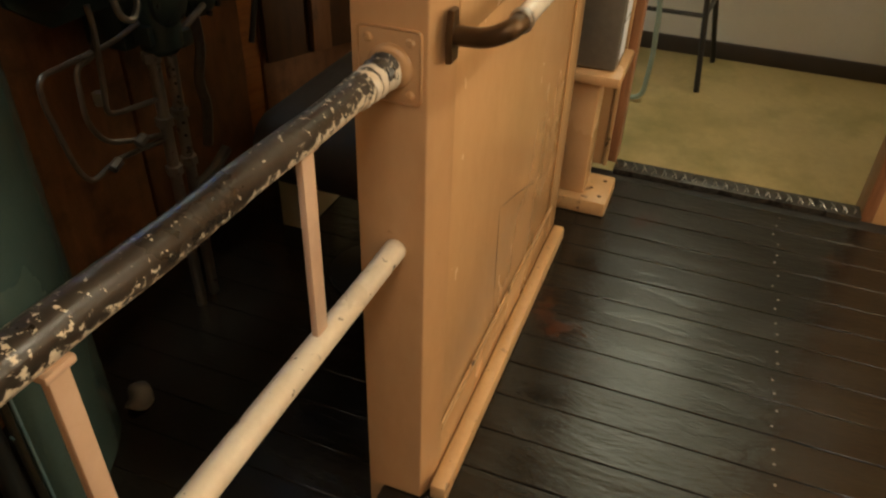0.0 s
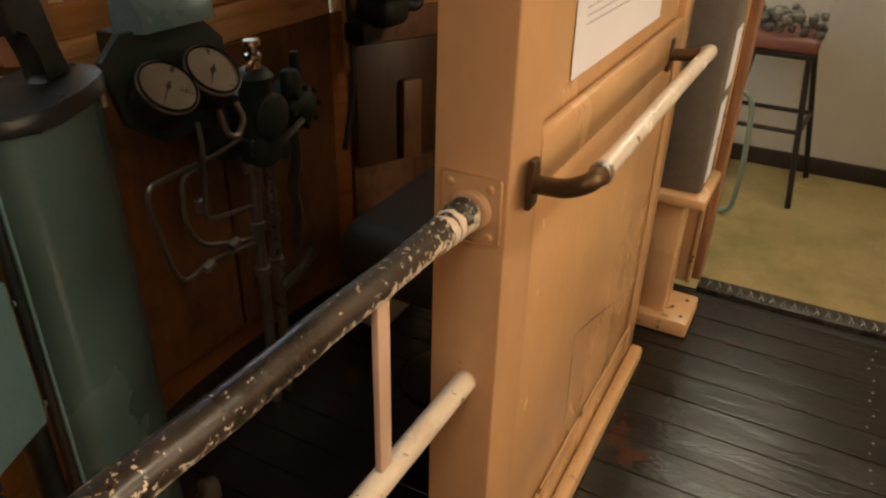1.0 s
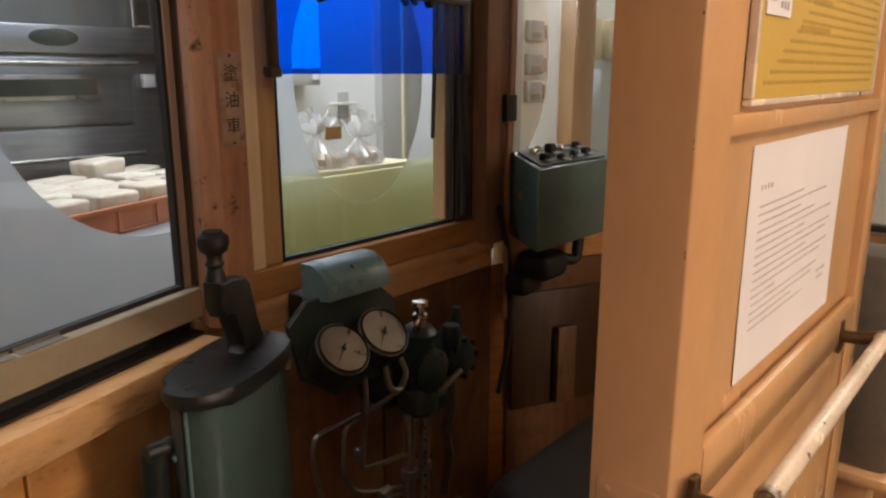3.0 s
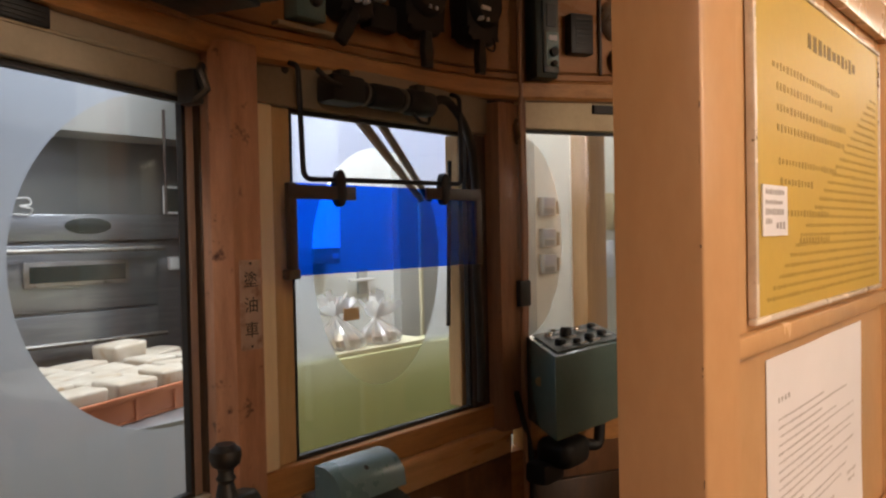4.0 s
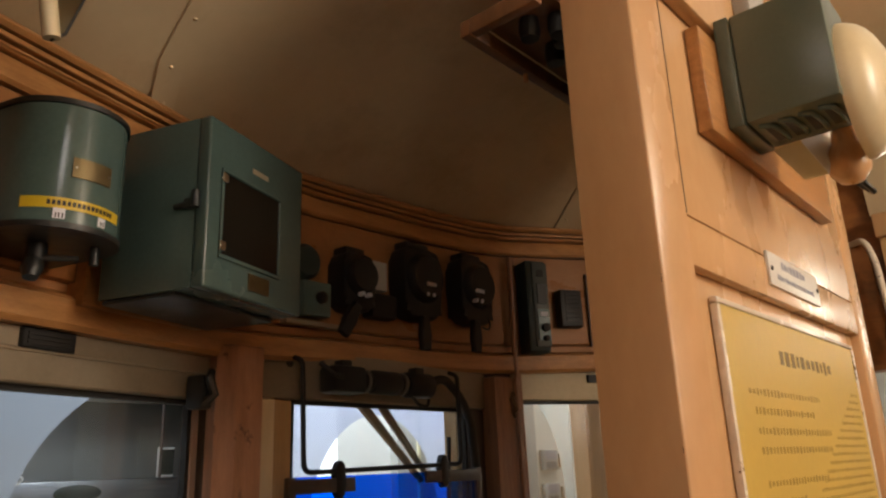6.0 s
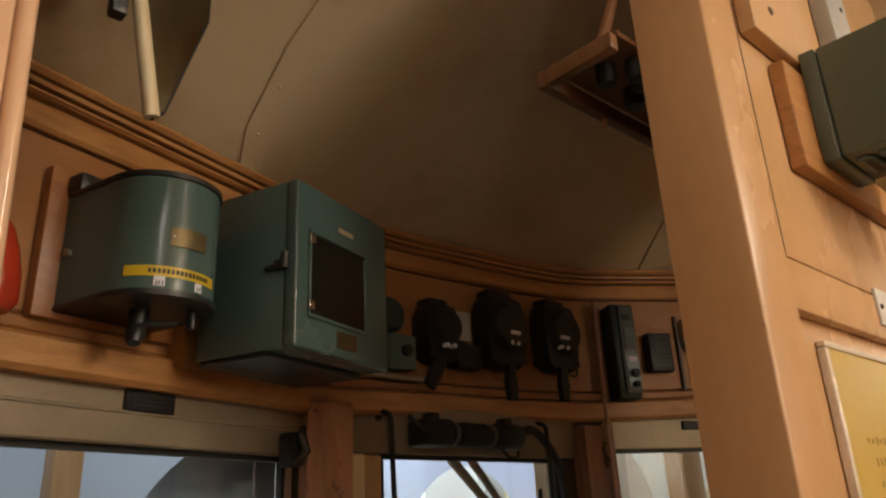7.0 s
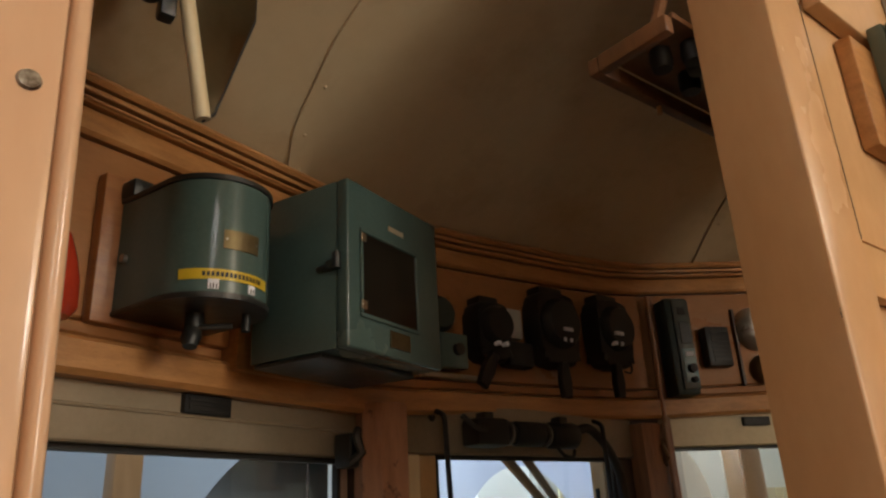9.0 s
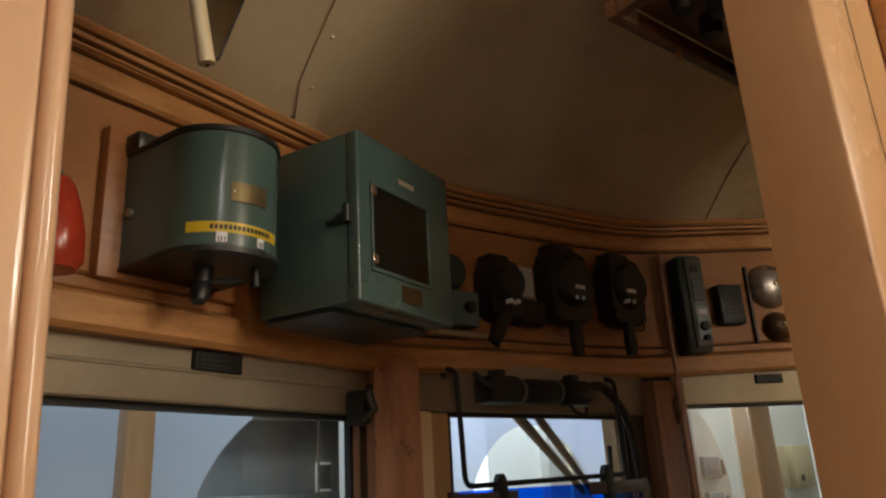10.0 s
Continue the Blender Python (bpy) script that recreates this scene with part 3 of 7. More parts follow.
# ledges under the windows
bm = bmnew()
box(bm, (-1.5, -0.05, 0.752), (-0.015, 0.055, 0.813), FL, 0.007)
structure("ledge_side", bm, LEDGE, "orange varnished ledge under the side window", "ledge")
bm = bmnew()
box(bm, (-0.02, -0.05, 0.7505), (0.92, 0.012, 0.802), facet(0, 0.925, 0), 0.002)
box(bm, (-0.02, -0.05, 0.8022), (0.92, 0.022, 0.832), facet(0, 0.925, 0), 0.006)
structure("ledge_centre", bm, LEDGE, "worn varnished sill moulding under the centre window", "ledge")
bm = bmnew()
box(bm, (0.0, -0.05, 0.7505), (0.48, 0.022, 0.832), FR, 0.006)
structure("ledge_corner", bm, WOOD_H, "varnished ledge under the corner window", "ledge")

# panelled dado below the ledges: boards with open joints
dado = thing("dado_boards", (0.4, 0.9, 0.0), "dark varnished upright boards of the front wall", "wall boards", kind="structure")
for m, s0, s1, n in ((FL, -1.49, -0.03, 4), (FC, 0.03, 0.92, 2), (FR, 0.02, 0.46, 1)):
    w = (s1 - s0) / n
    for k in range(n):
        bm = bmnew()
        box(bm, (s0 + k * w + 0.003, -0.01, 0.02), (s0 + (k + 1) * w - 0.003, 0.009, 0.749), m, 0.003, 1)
        # left boards coloured as lit, the others as shaded
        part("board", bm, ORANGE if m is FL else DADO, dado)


def window(name, m, s0, s1, z0, z1, label, rails, pane_d=-0.025):
    w = thing(name, m @ Vector(((s0 + s1) / 2, 0, z0)), label, "window", kind="structure")
    for nm, lo, hi, mat in rails:
        b = bmnew()
        box(b, lo, hi, m, 0.003, 1)
        part(nm, b, mat, w)
    for lo, hi in (((s0 - 0.002, -0.03, z0 - 0.002), (s1 + 0.002, -0.016, z0 + 0.007)), ((s0 - 0.002, -0.03, z1 - 0.007), (s1 + 0.002, -0.016, z1 + 0.002)),
                   ((s0 - 0.002, -0.03, z0 + 0.0075), (s0 + 0.006, -0.016, z1 - 0.0075)), ((s1 - 0.006, -0.03, z0 + 0.0075), (s1 + 0.002, -0.016, z1 - 0.0075))):
        b = bmnew()
        box(b, lo, hi, m)
        part("gasket", b, RUBBER, w)
    b = bmnew()
    box(b, (s0 + 0.001, pane_d, z0 + 0.001), (s1 - 0.001, pane_d + 0.004, z1 - 0.001), m)
    pane = part("pane", b, GLASS, w)
    pane.visible_shadow = False
    return w


bm = bmnew()
box(bm, (-1.5, -0.05, 0.826), (-0.861, 0.0, 1.694), FL)
structure("wall_corner", bm, WOOD, "varnished timber wall beside the side window", "wall")
window("window_1", FL, -0.80, -0.031, 0.90, 1.60, "side cab window in a brown metal sash", [
    # black strip on the ledge's back widens the dark of the gap under the sash
    ("bottom_rail", (-0.86, -0.04, 0.842), (-0.004, 0.004, 0.898), SASH), ("sill_gap", (-0.86, -0.045, 0.8135), (-0.004, -0.025, 0.8415), RUBBER), ("sill_shade_strip", (-0.86, -0.0245, 0.8132), (-0.016, 0.013, 0.819), RUBBER), ("top_rail", (-0.86, -0.04, 1.602), (-0.004, 0.004, 1.70), SASH_TOP),
    ("top_lip", (-0.86, 0.0042, 1.646), (-0.004, 0.0072, 1.651), SASH), ("stile", (-0.86, -0.04, 0.8985), (-0.802, 0.0, 1.6015), SASH), ("stile", (-0.0285, -0.04, 0.8985), (-0.0095, -0.014, 1.6015), GREYSTILE), ("stop_bead", (-0.009, -0.04, 0.8985), (-0.0015, -0.002, 1.6015), SASH_DARK)])
window("window_2", FC, 0.213, 0.78, 0.897, 1.614, "centre windscreen in a worn timber and metal frame", [
    ("bottom_rail", (0.08, -0.04, 0.834), (0.85, 0.006, 0.895), WOOD_H), ("top_rail", (0.08, -0.04, 1.616), (0.85, 0.0, 1.72), SASH_TOP),
    ("stile", (0.075, -0.04, 0.8955), (0.159, 0.002, 1.6155), CREAM_STILE), ("inner_stile", (0.1595, -0.04, 0.8955), (0.211, -0.012, 1.6155), TAN), ("outer_jamb", (0.775, -0.09, 0.8955), (0.83, -0.045, 1.6155), TAN), ("stile", (0.782, -0.04, 0.8955), (0.85, -0.008, 1.6155), SASH_DARK)])
window("window_3", FR, 0.014, 0.43, 0.89, 1.64, "corner cab window in a pale frame", [
    ("bottom_rail", (0.0, -0.04, 0.834), (0.47, 0.0, 0.888), SASH), ("top_rail", (0.0, -0.04, 1.642), (0.47, 0.002, 1.735), CREAM_FRAME),
    ("stile", (-0.006, -0.04, 0.8885), (0.012, 0.004, 1.6415), SASH), ("stile", (0.432, -0.04, 0.8885), (0.47, 0.0, 1.6415), SASH)])

for s0, s1, z1 in ((-0.432, -0.377, 0.9035), (-0.37, -0.294, 0.9055)):
    t = thing("window_sticker", FL @ Vector((s0, -0.01, 0.8985)), "small curled grey sticker at the foot of the pane", "sticker", group="stickers on the side window")
    b = bmnew()
    prism(b, [(-0.0158, z1), (-0.0158, 0.9), (-0.014, 0.8984), (0.0025, 0.8984), (0.003, 0.8994), (-0.0135, 0.8996), (-0.0146, 0.901), (-0.0146, z1)], s0, s1, FL @ Matrix(((0, 0, 1, 0), (1, 0, 0, 0), (0, 1, 0, 0), (0, 0, 0, 1))))
    part("film", b, GREYPAD, t)

# window posts
bm = bmnew()
prism(bm, [(-0.012, 0.864), (0.015, 0.838), (0.071, 0.838), (0.071, 0.95), (0.0, 0.95)], 0.826, 1.7, bevel=0.004)
structure("window_post", bm, WORNPOST, "scuffed pinkish-brown timber post between the windows", "post")
bm = bmnew()
prism(bm, [(0.845, 0.95), (0.845, 0.882), (0.90, 0.87), (0.952, 0.89), (0.965, 0.95)], 0.826, 1.7, bevel=0.004)
structure("window_post", bm, WOOD_V, "scuffed reddish timber post beside the corner window", "post")

# side and back walls of the saloon
# the left wall is out of view; its doorway is added to let lamp light in
wall_l = thing("wall_left", (LEFT, 0, 0), "unseen salmon side wall with an added doorway", "wall", kind="structure")
for nm, lo, hi in (("front_wall", (LEFT - 0.06, -0.12, -0.1), (LEFT, 0.52, 2.3)), ("lintel", (LEFT - 0.06, -0.98, 2.0), (LEFT, -0.121, 2.3)), ("rear_wall", (LEFT - 0.06, BACK, -0.1), (LEFT, -0.981, 2.3))):
    bm = bmnew()
    box(bm, lo, hi)
    part(nm, bm, PAINT, wall_l)
bm = bmnew()
box(bm, (LEFT - 0.06, BACK - 0.06, -0.05), (1.5, BACK, 2.5))
structure("wall_back", bm, PAINT, "salmon painted end wall of the saloon", "wall")
wall_r = thing("wall_right", (RIGHT, 0, 0), "salmon painted side wall with the open doorway", "wall", kind="structure")
for nm, lo, hi in (("lower_wall", (RIGHT, 0.0, -0.05), (RIGHT + 0.06, 0.70, 0.89)), ("upper_wall", (RIGHT, 0.0, 1.66), (RIGHT + 0.06, 0.70, 2.3)),
                   ("corner_post", (RIGHT, 0.56, 0.8905), (RIGHT + 0.06, 0.70, 1.6595)), ("lintel", (RIGHT, -0.80, 2.0), (RIGHT + 0.06, -0.001, 2.3)),
                   ("rear_wall", (RIGHT, BACK, -0.12), (RIGHT + 0.06, -0.84, 2.3))):
    bm = bmnew()
    box(bm, lo, hi)
    part(nm, bm, WOOD if nm == "upper_wall" else PAINT, wall_r)
bm = bmnew()
box(bm, (RIGHT + 0.02, 0.032, 0.895), (RIGHT + 0.024, 0.558, 1.655))
pane = part("pane", bm, GLASS, wall_r)
pane.visible_shadow = False
bm = bmnew()
box(bm, (RIGHT - 0.012, 0.0, 0.895), (RIGHT + 0.02, 0.57, 0.912), bevel=0.002)
part("black_sill", bm, RUBBER, wall_r, "black rubber strip under the side window")
door = thing("door_1", (RIGHT, -0.4, 0), "open doorway with brown edged salmon jambs", "doorway", kind="structure")
for lo, hi, mat in (((RIGHT - 0.03, -0.062, 0.0), (RIGHT + 0.07, 0.0, 2.04), PAINT), ((RIGHT - 0.05, -0.12, 1.985), (RIGHT - 0.031, 0.004, 2.046), PAINT), ((RIGHT - 0.036, -0.076, 0.0), (RIGHT - 0.012, -0.0625, 2.1), TRIM),
                    ((RIGHT + 0.0, -0.10, 0.0), (RIGHT + 0.07, -0.063, 2.1), WOOD_V), ((RIGHT - 0.01, -0.84, -0.1), (RIGHT + 0.09, -0.805, 2.1), WOOD_V)):
    bm = bmnew()
    box(bm, lo, hi, bevel=0.004)
    part("jamb", bm, mat, door)
bm = bmnew()
tube(bm, bend([(RIGHT - 0.002, 0.07, 1.99), (RIGHT - 0.05, 0.03, 1.985), (RIGHT - 0.045, 0.016, 1.93), (RIGHT - 0.04, 0.006, 1.70)], 0.04), 0.008, seg=10)
tagged(mesh_object("conduit_pipe", bm, RAILCREAM), "thin cream conduit bent down beside the doorway", "pipe")
bm = bmnew()
sweep_pts = [(RIGHT - 0.015, 2.05), (RIGHT - 0.03, 2.13), (RIGHT - 0.09, 2.22), (RIGHT - 0.2, 2.3), (RIGHT - 0.4, 2.36)]
ring = []
for x, z in sweep_pts:
    ring.append([bm.verts.new(p) for p in ((x, -0.095, z), (x, 0.012, z), (x + 0.05, 0.012, z + 0.06), (x + 0.05, -0.095, z + 0.06))])
for a, c in zip(ring, ring[1:]):
    for k in range(4):
        bm.faces.new((a[k], a[(k + 1) % 4], c[(k + 1) % 4], c[k]))
bm.faces.new(ring[0])
bm.faces.new(ring[-1])
structure("ceiling_rib", bm, CEIL, "grey-cream arched rib between wall and ceiling", "rib")
sill = thing("door_sill", (1.36, -0.45, 0), "worn metal tread strip at the doorway", "door sill", kind="structure")
bm = bmnew()
box(bm, (1.315, -0.802, -0.03), (1.385, -0.10, 0.003), bevel=0.002)
part("plate", bm, CHECKER, sill)
for k in range(46):
    bm = bmnew()
    y = -0.11 - 0.0149 * k
    tube(bm, [(1.327, y, 0.003), (1.35, y - 0.008, 0.005), (1.373, y, 0.003)] if k % 2 else [(1.33, y, 0.003), (1.35, y + 0.006, 0.0055), (1.37, y + 0.011, 0.003)], [0.001, 0.003, 0.001], seg=6)
    part("tread", bm, TREAD, sill)

# floor
bm = bmnew()
box(bm, (LEFT - 0.05, BACK, -0.09), (1.33, 0.07, -0.014))
box(bm, (LEFT - 0.05, 0.0705, -0.16), (1.33, 1.0, -0.106))
floor = structure("floor", bm, FLOORBED, "oiled black plank floor of the tram, worn and gritty", "floor")

# ---- partition behind the driver ----
partition = thing("wall_partition", (0.45, 0.04, 0), "salmon painted timber partition with recessed panels", "partition", kind="structure")
F = -0.014


def pbox(name, lo, hi, mat=PAINT, bevel=0.004, label=""):
    b = bmnew()
    box(b, lo, hi, bevel=bevel)
    return part(name, b, mat, partition, label)


b = bmnew()
prism(b, [(0.0045, 0.096), (0.0045, 0.003), (0.0055, 0.001), (0.0078, 0.0), (0.04, F + 0.001), (0.0595, F), (0.0595, 0.096)], -0.1, 2.45)
part("post", b, POST, partition)
pbox("stile", (0.825, F, 0.0), (0.90, 0.09, 2.45), PAINT, 0.006)
pbox("core", (0.06, 0.003, 0.0), (0.8245, 0.088, 2.45), PAINT, 0)
pbox("bottom_rail", (0.06, F + 0.0005, 0.0), (0.8245, 0.0025, 0.125), PAINT, 0.003)
pbox("lower_panel", (0.06, F + 0.004, 0.1255), (0.8245, 0.0025, 0.79), PAINT, 0.003)
pbox("waist_rail", (0.06, F - 0.004, 0.7905), (0.8245, 0.0025, 0.868), PAINT, 0.012)
pbox("mid_rail", (0.06, F + 0.0005, 1.215), (0.8245, 0.0025, 1.238), PAINT, 0.003)
pbox("upper_rail", (0.06, F + 0.0005, 1.681), (0.8245, 0.0025, 1.7425), PAINT, 0.003)
pbox("top_panel", (0.06, F + 0.0015, 1.7445), (0.8245, 0.0025, 2.45), PAINT, 0.002)
pbox("joint", (0.0588, F - 0.0005, 1.745), (0.0607, F + 0.0014, 2.45), GROOVE, 0)
pbox("beading", (0.06, F - 0.002, 0.118), (0.822, F + 0.003, 0.136), TRIM, 0.004)
pbox("beading", (0.80, F - 0.001, 0.1365), (0.822, F + 0.004, 0.79), PAINT, 0.004)
pbox("skirting", (0.004, -0.046, 0.0), (0.885, F - 0.0005, 0.04), TRIM, 0.009, "chipped salmon foot moulding")
# chipped edge of the post
rng = random.Random(21)
for z, h in ((0.905, 0.004), (1.1, 0.008), (1.215, 0.011), (1.335, 0.004), (1.425, 0.026), (1.475, 0.006), (1.66, 0.007)):
    b = bmnew()
    bmesh.ops.create_icosphere(b, subdivisions=3, radius=1.0)
    for v in b.verts:
        n = noise.noise(Vector((v.co.z * 4, z * 40, 0))) * 0.9
        v.co = Vector(((v.co.x + n) * 0.0019, v.co.y * 0.0006, v.co.z * h))
    bmesh.ops.transform(b, matrix=Matrix.Translation((0.0058, 0.0022, z)) @ pose(0, 0, 0, 0, 0, -40 + rng.uniform(-12, 12)), verts=b.verts)
    part("paint_chip", b, CHIP, partition, "dark chip in the paint")

# cracks in the paint round an old patch of the lower panel
for pts in ([(0.062, 0.52), (0.065, 0.47), (0.064, 0.43), (0.07, 0.34)], [(0.335, 0.41), (0.338, 0.33), (0.345, 0.25), (0.35, 0.14)], [(0.336, 0.405), (0.45, 0.372), (0.58, 0.325), (0.72, 0.28)]):
    b = bmnew()
    tube(b, [(x, F + 0.0042, z) for x, z in pts], [0.0004, 0.0013, 0.0008, 0.0004], seg=6)
    part("crack", b, CHIP, partition, "thin dark crack in the paint")

# fare board
board = thing("fare_board", (0.45, 0.0, 1.245), "yellow printed fare notice in a thin metal frame", "notice board")
bm = bmnew()
box(bm, (0.14, -0.006, 1.252), (0.765, 0.0025, 1.648))
part("sheet", bm, BOARD, board)
for lo, hi in (((0.13, -0.0085, 1.244), (0.775, 0.002, 1.2515)), ((0.13, -0.0085, 1.6485), (0.775, 0.002, 1.656)),
               ((0.13, -0.0085, 1.252), (0.1395, 0.002, 1.648)), ((0.7655, -0.0085, 1.252), (0.775, 0.002, 1.648))):
    b = bmnew()
    box(b, lo, hi, bevel=0.002)
    part("frame", b, GRABPAINT, board)
rng = random.Random(5)


def bars(name, rows, y, mat, parent, label, gap=0.42):
    """Lines of print too small to read: short plain bars, rows of x0, x1, z, height."""
    b = bmnew()
    for x0, x1, z, h in rows:
        x = x0
        while x < x1 - h * 0.4:
            w = h * rng.uniform(0.45, 0.85)
            k = h * rng.uniform(0.55, 1.0)
            yy = y if not callable(y) else y(x, z) - 0.0009
            box(b, (x, yy, z - k / 2), (min(x + w, x1), yy + 0.0005, z + k / 2))
            x += w + h * gap
    return tagged(part(name, b, mat, parent, label), kind="stuff")


bars("title_print", [(0.345, 0.6, 1.598, 0.022)], -0.0063, BROWN_INK, board, "brown title print")
lines = []
for z, a, c in ((1.545, 0.2, 0.51), (1.521, 0.215, 0.47), (1.496, 0.215, 0.54), (1.472, 0.215, 0.53), (1.432, 0.22, 0.49), (1.408, 0.225, 0.36),
                (1.37, 0.22, 0.44), (1.335, 0.3, 0.44)):
    lines.append((a, c, z, 0.0098))
bars("text_print", lines, -0.0063, PALE_INK, board, "brown lines of print", 0.75)
lines = []
for k in range(25):
    lines.append((0.705 - k * 0.0222, 0.748, 1.562 - k * 0.0122, 0.0058))
bars("fare_table", lines, -0.0063, PALE_INK, board, "stepped table of small printed figures", 1.0)
b = bmnew()
box(b, (0.153, -0.0085, 1.343), (0.242, -0.0066, 1.402))
part("sticker", b, PAPER, board, "white paper sticker")
bars("sticker_print", [(0.162, 0.232, 1.394, 0.008), (0.162, 0.222, 1.382, 0.006), (0.162, 0.232, 1.371, 0.008), (0.162, 0.19, 1.36, 0.008), (0.2, 0.232, 1.355, 0.012)],
     -0.0088, GREY_INK, board, "grey print")

# notice sheet
def paper_y(x, z):
    u, v = (x - 0.188) / 0.466, (z - 0.893) / 0.304
    return 0.002 - 0.0016 * math.sin(u * 5.1) ** 2 * math.cos(v * 2.2 + 1) ** 2 - 0.0015 * (1 - v) ** 4


notice = thing("notice_sheet", (0.43, 0.0, 0.9), "white paper notice with lines of small print", "paper")
bm = bmnew()
n = 12
grid = []
for i in range(n + 1):
    for j in range(n + 1):
        x, z = 0.188 + 0.466 * i / n, 0.893 + 0.304 * j / n
        grid.append(bm.verts.new((x, paper_y(x, z), z)))
for i in range(n):
    for j in range(n):
        a = i * (n + 1) + j
        bm.faces.new((grid[a], grid[a + 1], grid[a + n + 2], grid[a + n + 1]))
g = bmesh.ops.extrude_face_region(bm, geom=list(bm.faces))
bmesh.ops.translate(bm, verts=[v for v in g["geom"] if isinstance(v, bmesh.types.BMVert)], vec=(0, -0.0006, 0))
part("sheet", bm, PAPER, notice)
lines = [(0.23, 0.28, 1.142, 0.008)]
for k, (a, c) in enumerate(((0.23, 0.43), (0.23, 0.56), (0.235, 0.42), (0.23, 0.5), (0.23, 0.6), (0.23, 0.46), (0.23, 0.6), (0.232, 0.58), (0.23, 0.47),
                            (0.23, 0.6), (0.23, 0.56), (0.23, 0.33), (0.232, 0.55), (0.23, 0.52), (0.232, 0.42), (0.23, 0.48))):
    lines.append((a, c, 1.118 - k * 0.0108, 0.0036))
lines += [(0.56, 0.61, 0.968, 0.006), (0.565, 0.6, 0.956, 0.006)]
bars("text_print", lines, paper_y, GREY_INK, notice, "grey lines of small print", 0.9)

# small enamel sign on the upper rail
sign = thing("small_sign", (0.44, -0.016, 1.71), "small white plate with two screws and blue-grey print", "sign")
bm = bmnew()
box(bm, (0.327, F - 0.004, 1.70), (0.572, F + 0.001, 1.752), bevel=0.0015)
part("plate", bm, WHITE, sign)
bars("sign_print", [(0.385, 0.5, 1.737, 0.014), (0.36, 0.54, 1.716, 0.009)], F - 0.0044, INKBLUE, sign, "grey print")
for x in (0.337, 0.562):
    b = bmnew()
    lathe(b, [(0, 0.003), (0.003, 0.002), (0.004, 0)], Matrix.Translation((x, F - 0.004, 1.726)) @ pose(0, 0, 0, 90, 0, 0), 10)
    part("screw", b, INK, sign)

# rails across the gap beside the driver
rail = thing("handrail", (-0.35, 0.045, 0), "peeling black and cream handrail with a lower cream rail", "handrail")
bm = bmnew()
pts = [(0.0 - 0.036 * k, 0.045 + 0.001 * math.sin(k), 0.779 + 0.0009 * k) for k in range(26)]
tube(bm, pts, [0.0172 + 0.0003 * math.sin(k * 2.3) for k in range(26)], seg=18)
part("top_rail", bm, PEEL, rail, "peeling black rail with cream flakes")
for k, x in enumerate((-0.018, -0.034, -0.05, -0.066, -0.084)):
    b = bmnew()
    tube(b, [(x + 0.006, 0.045, 0.779), (x, 0.045, 0.779), (x - 0.006, 0.045, 0.779)], [0.018, 0.0222 - 0.0006 * k, 0.018], seg=16)
    for v in b.verts:
        v.co += Vector((noise.noise(v.co * 70), 0, noise.noise(v.co * 90))) * 0.003
    part("ring", b, RAILCREAM if k in (2, 3) else PEEL, rail)
b = bmnew()
lathe(b, [(0, 0.009), (0.02, 0.009), (0.025, 0.007), (0.028, 0.003), (0.028, 0)], Matrix.Translation((0.0, 0.045, 0.779)) @ pose(0, 0, 0, 0, -90, 0), 20)
part("flange", b, POST, rail, "salmon painted round flange")
b = bmnew()
box(b, (-0.0015, 0.007, 0.735), (0.0045, 0.086, 0.823), bevel=0.006)
part("backplate", b, POST, rail, "salmon painted square plate")
for y, z in ((0.02, 0.748), (0.072, 0.748), (0.02, 0.81), (0.072, 0.81)):
    b = bmnew()
    lathe(b, [(0, 0.004), (0.004, 0.003), (0.006, 0)], Matrix.Translation((-0.0015, y, z)) @ pose(0, 0, 0, 0, -90, 0), 10)
    part("screw", b, POST, rail)
b = bmnew()
tube(b, [(0.004, 0.043, 0.52), (-0.04, 0.043, 0.521), (-0.3, 0.043, 0.53), (-0.9, 0.043, 0.545)], [0.016, 0.0155, 0.0155, 0.0155], seg=16)
part("lower_rail", b, RAILCREAM, rail, "cream painted round rail")
for x, w in ((-0.2, 0.0115), (-0.509, 0.009), (-0.82, 0.009)):
    b = bmnew()
    box(b, (x - w, 0.04, 0.53), (x + w, 0.0485, 0.775), bevel=0.002)
    part("strut", b, STRUT, rail, "pale pink painted flat bar")
    b = bmnew()
    box(b, (x - w - 0.004, 0.036, 0.765), (x + w + 0.004, 0.053, 0.772), bevel=0.002)
    part("clip", b, STRUT, rail)

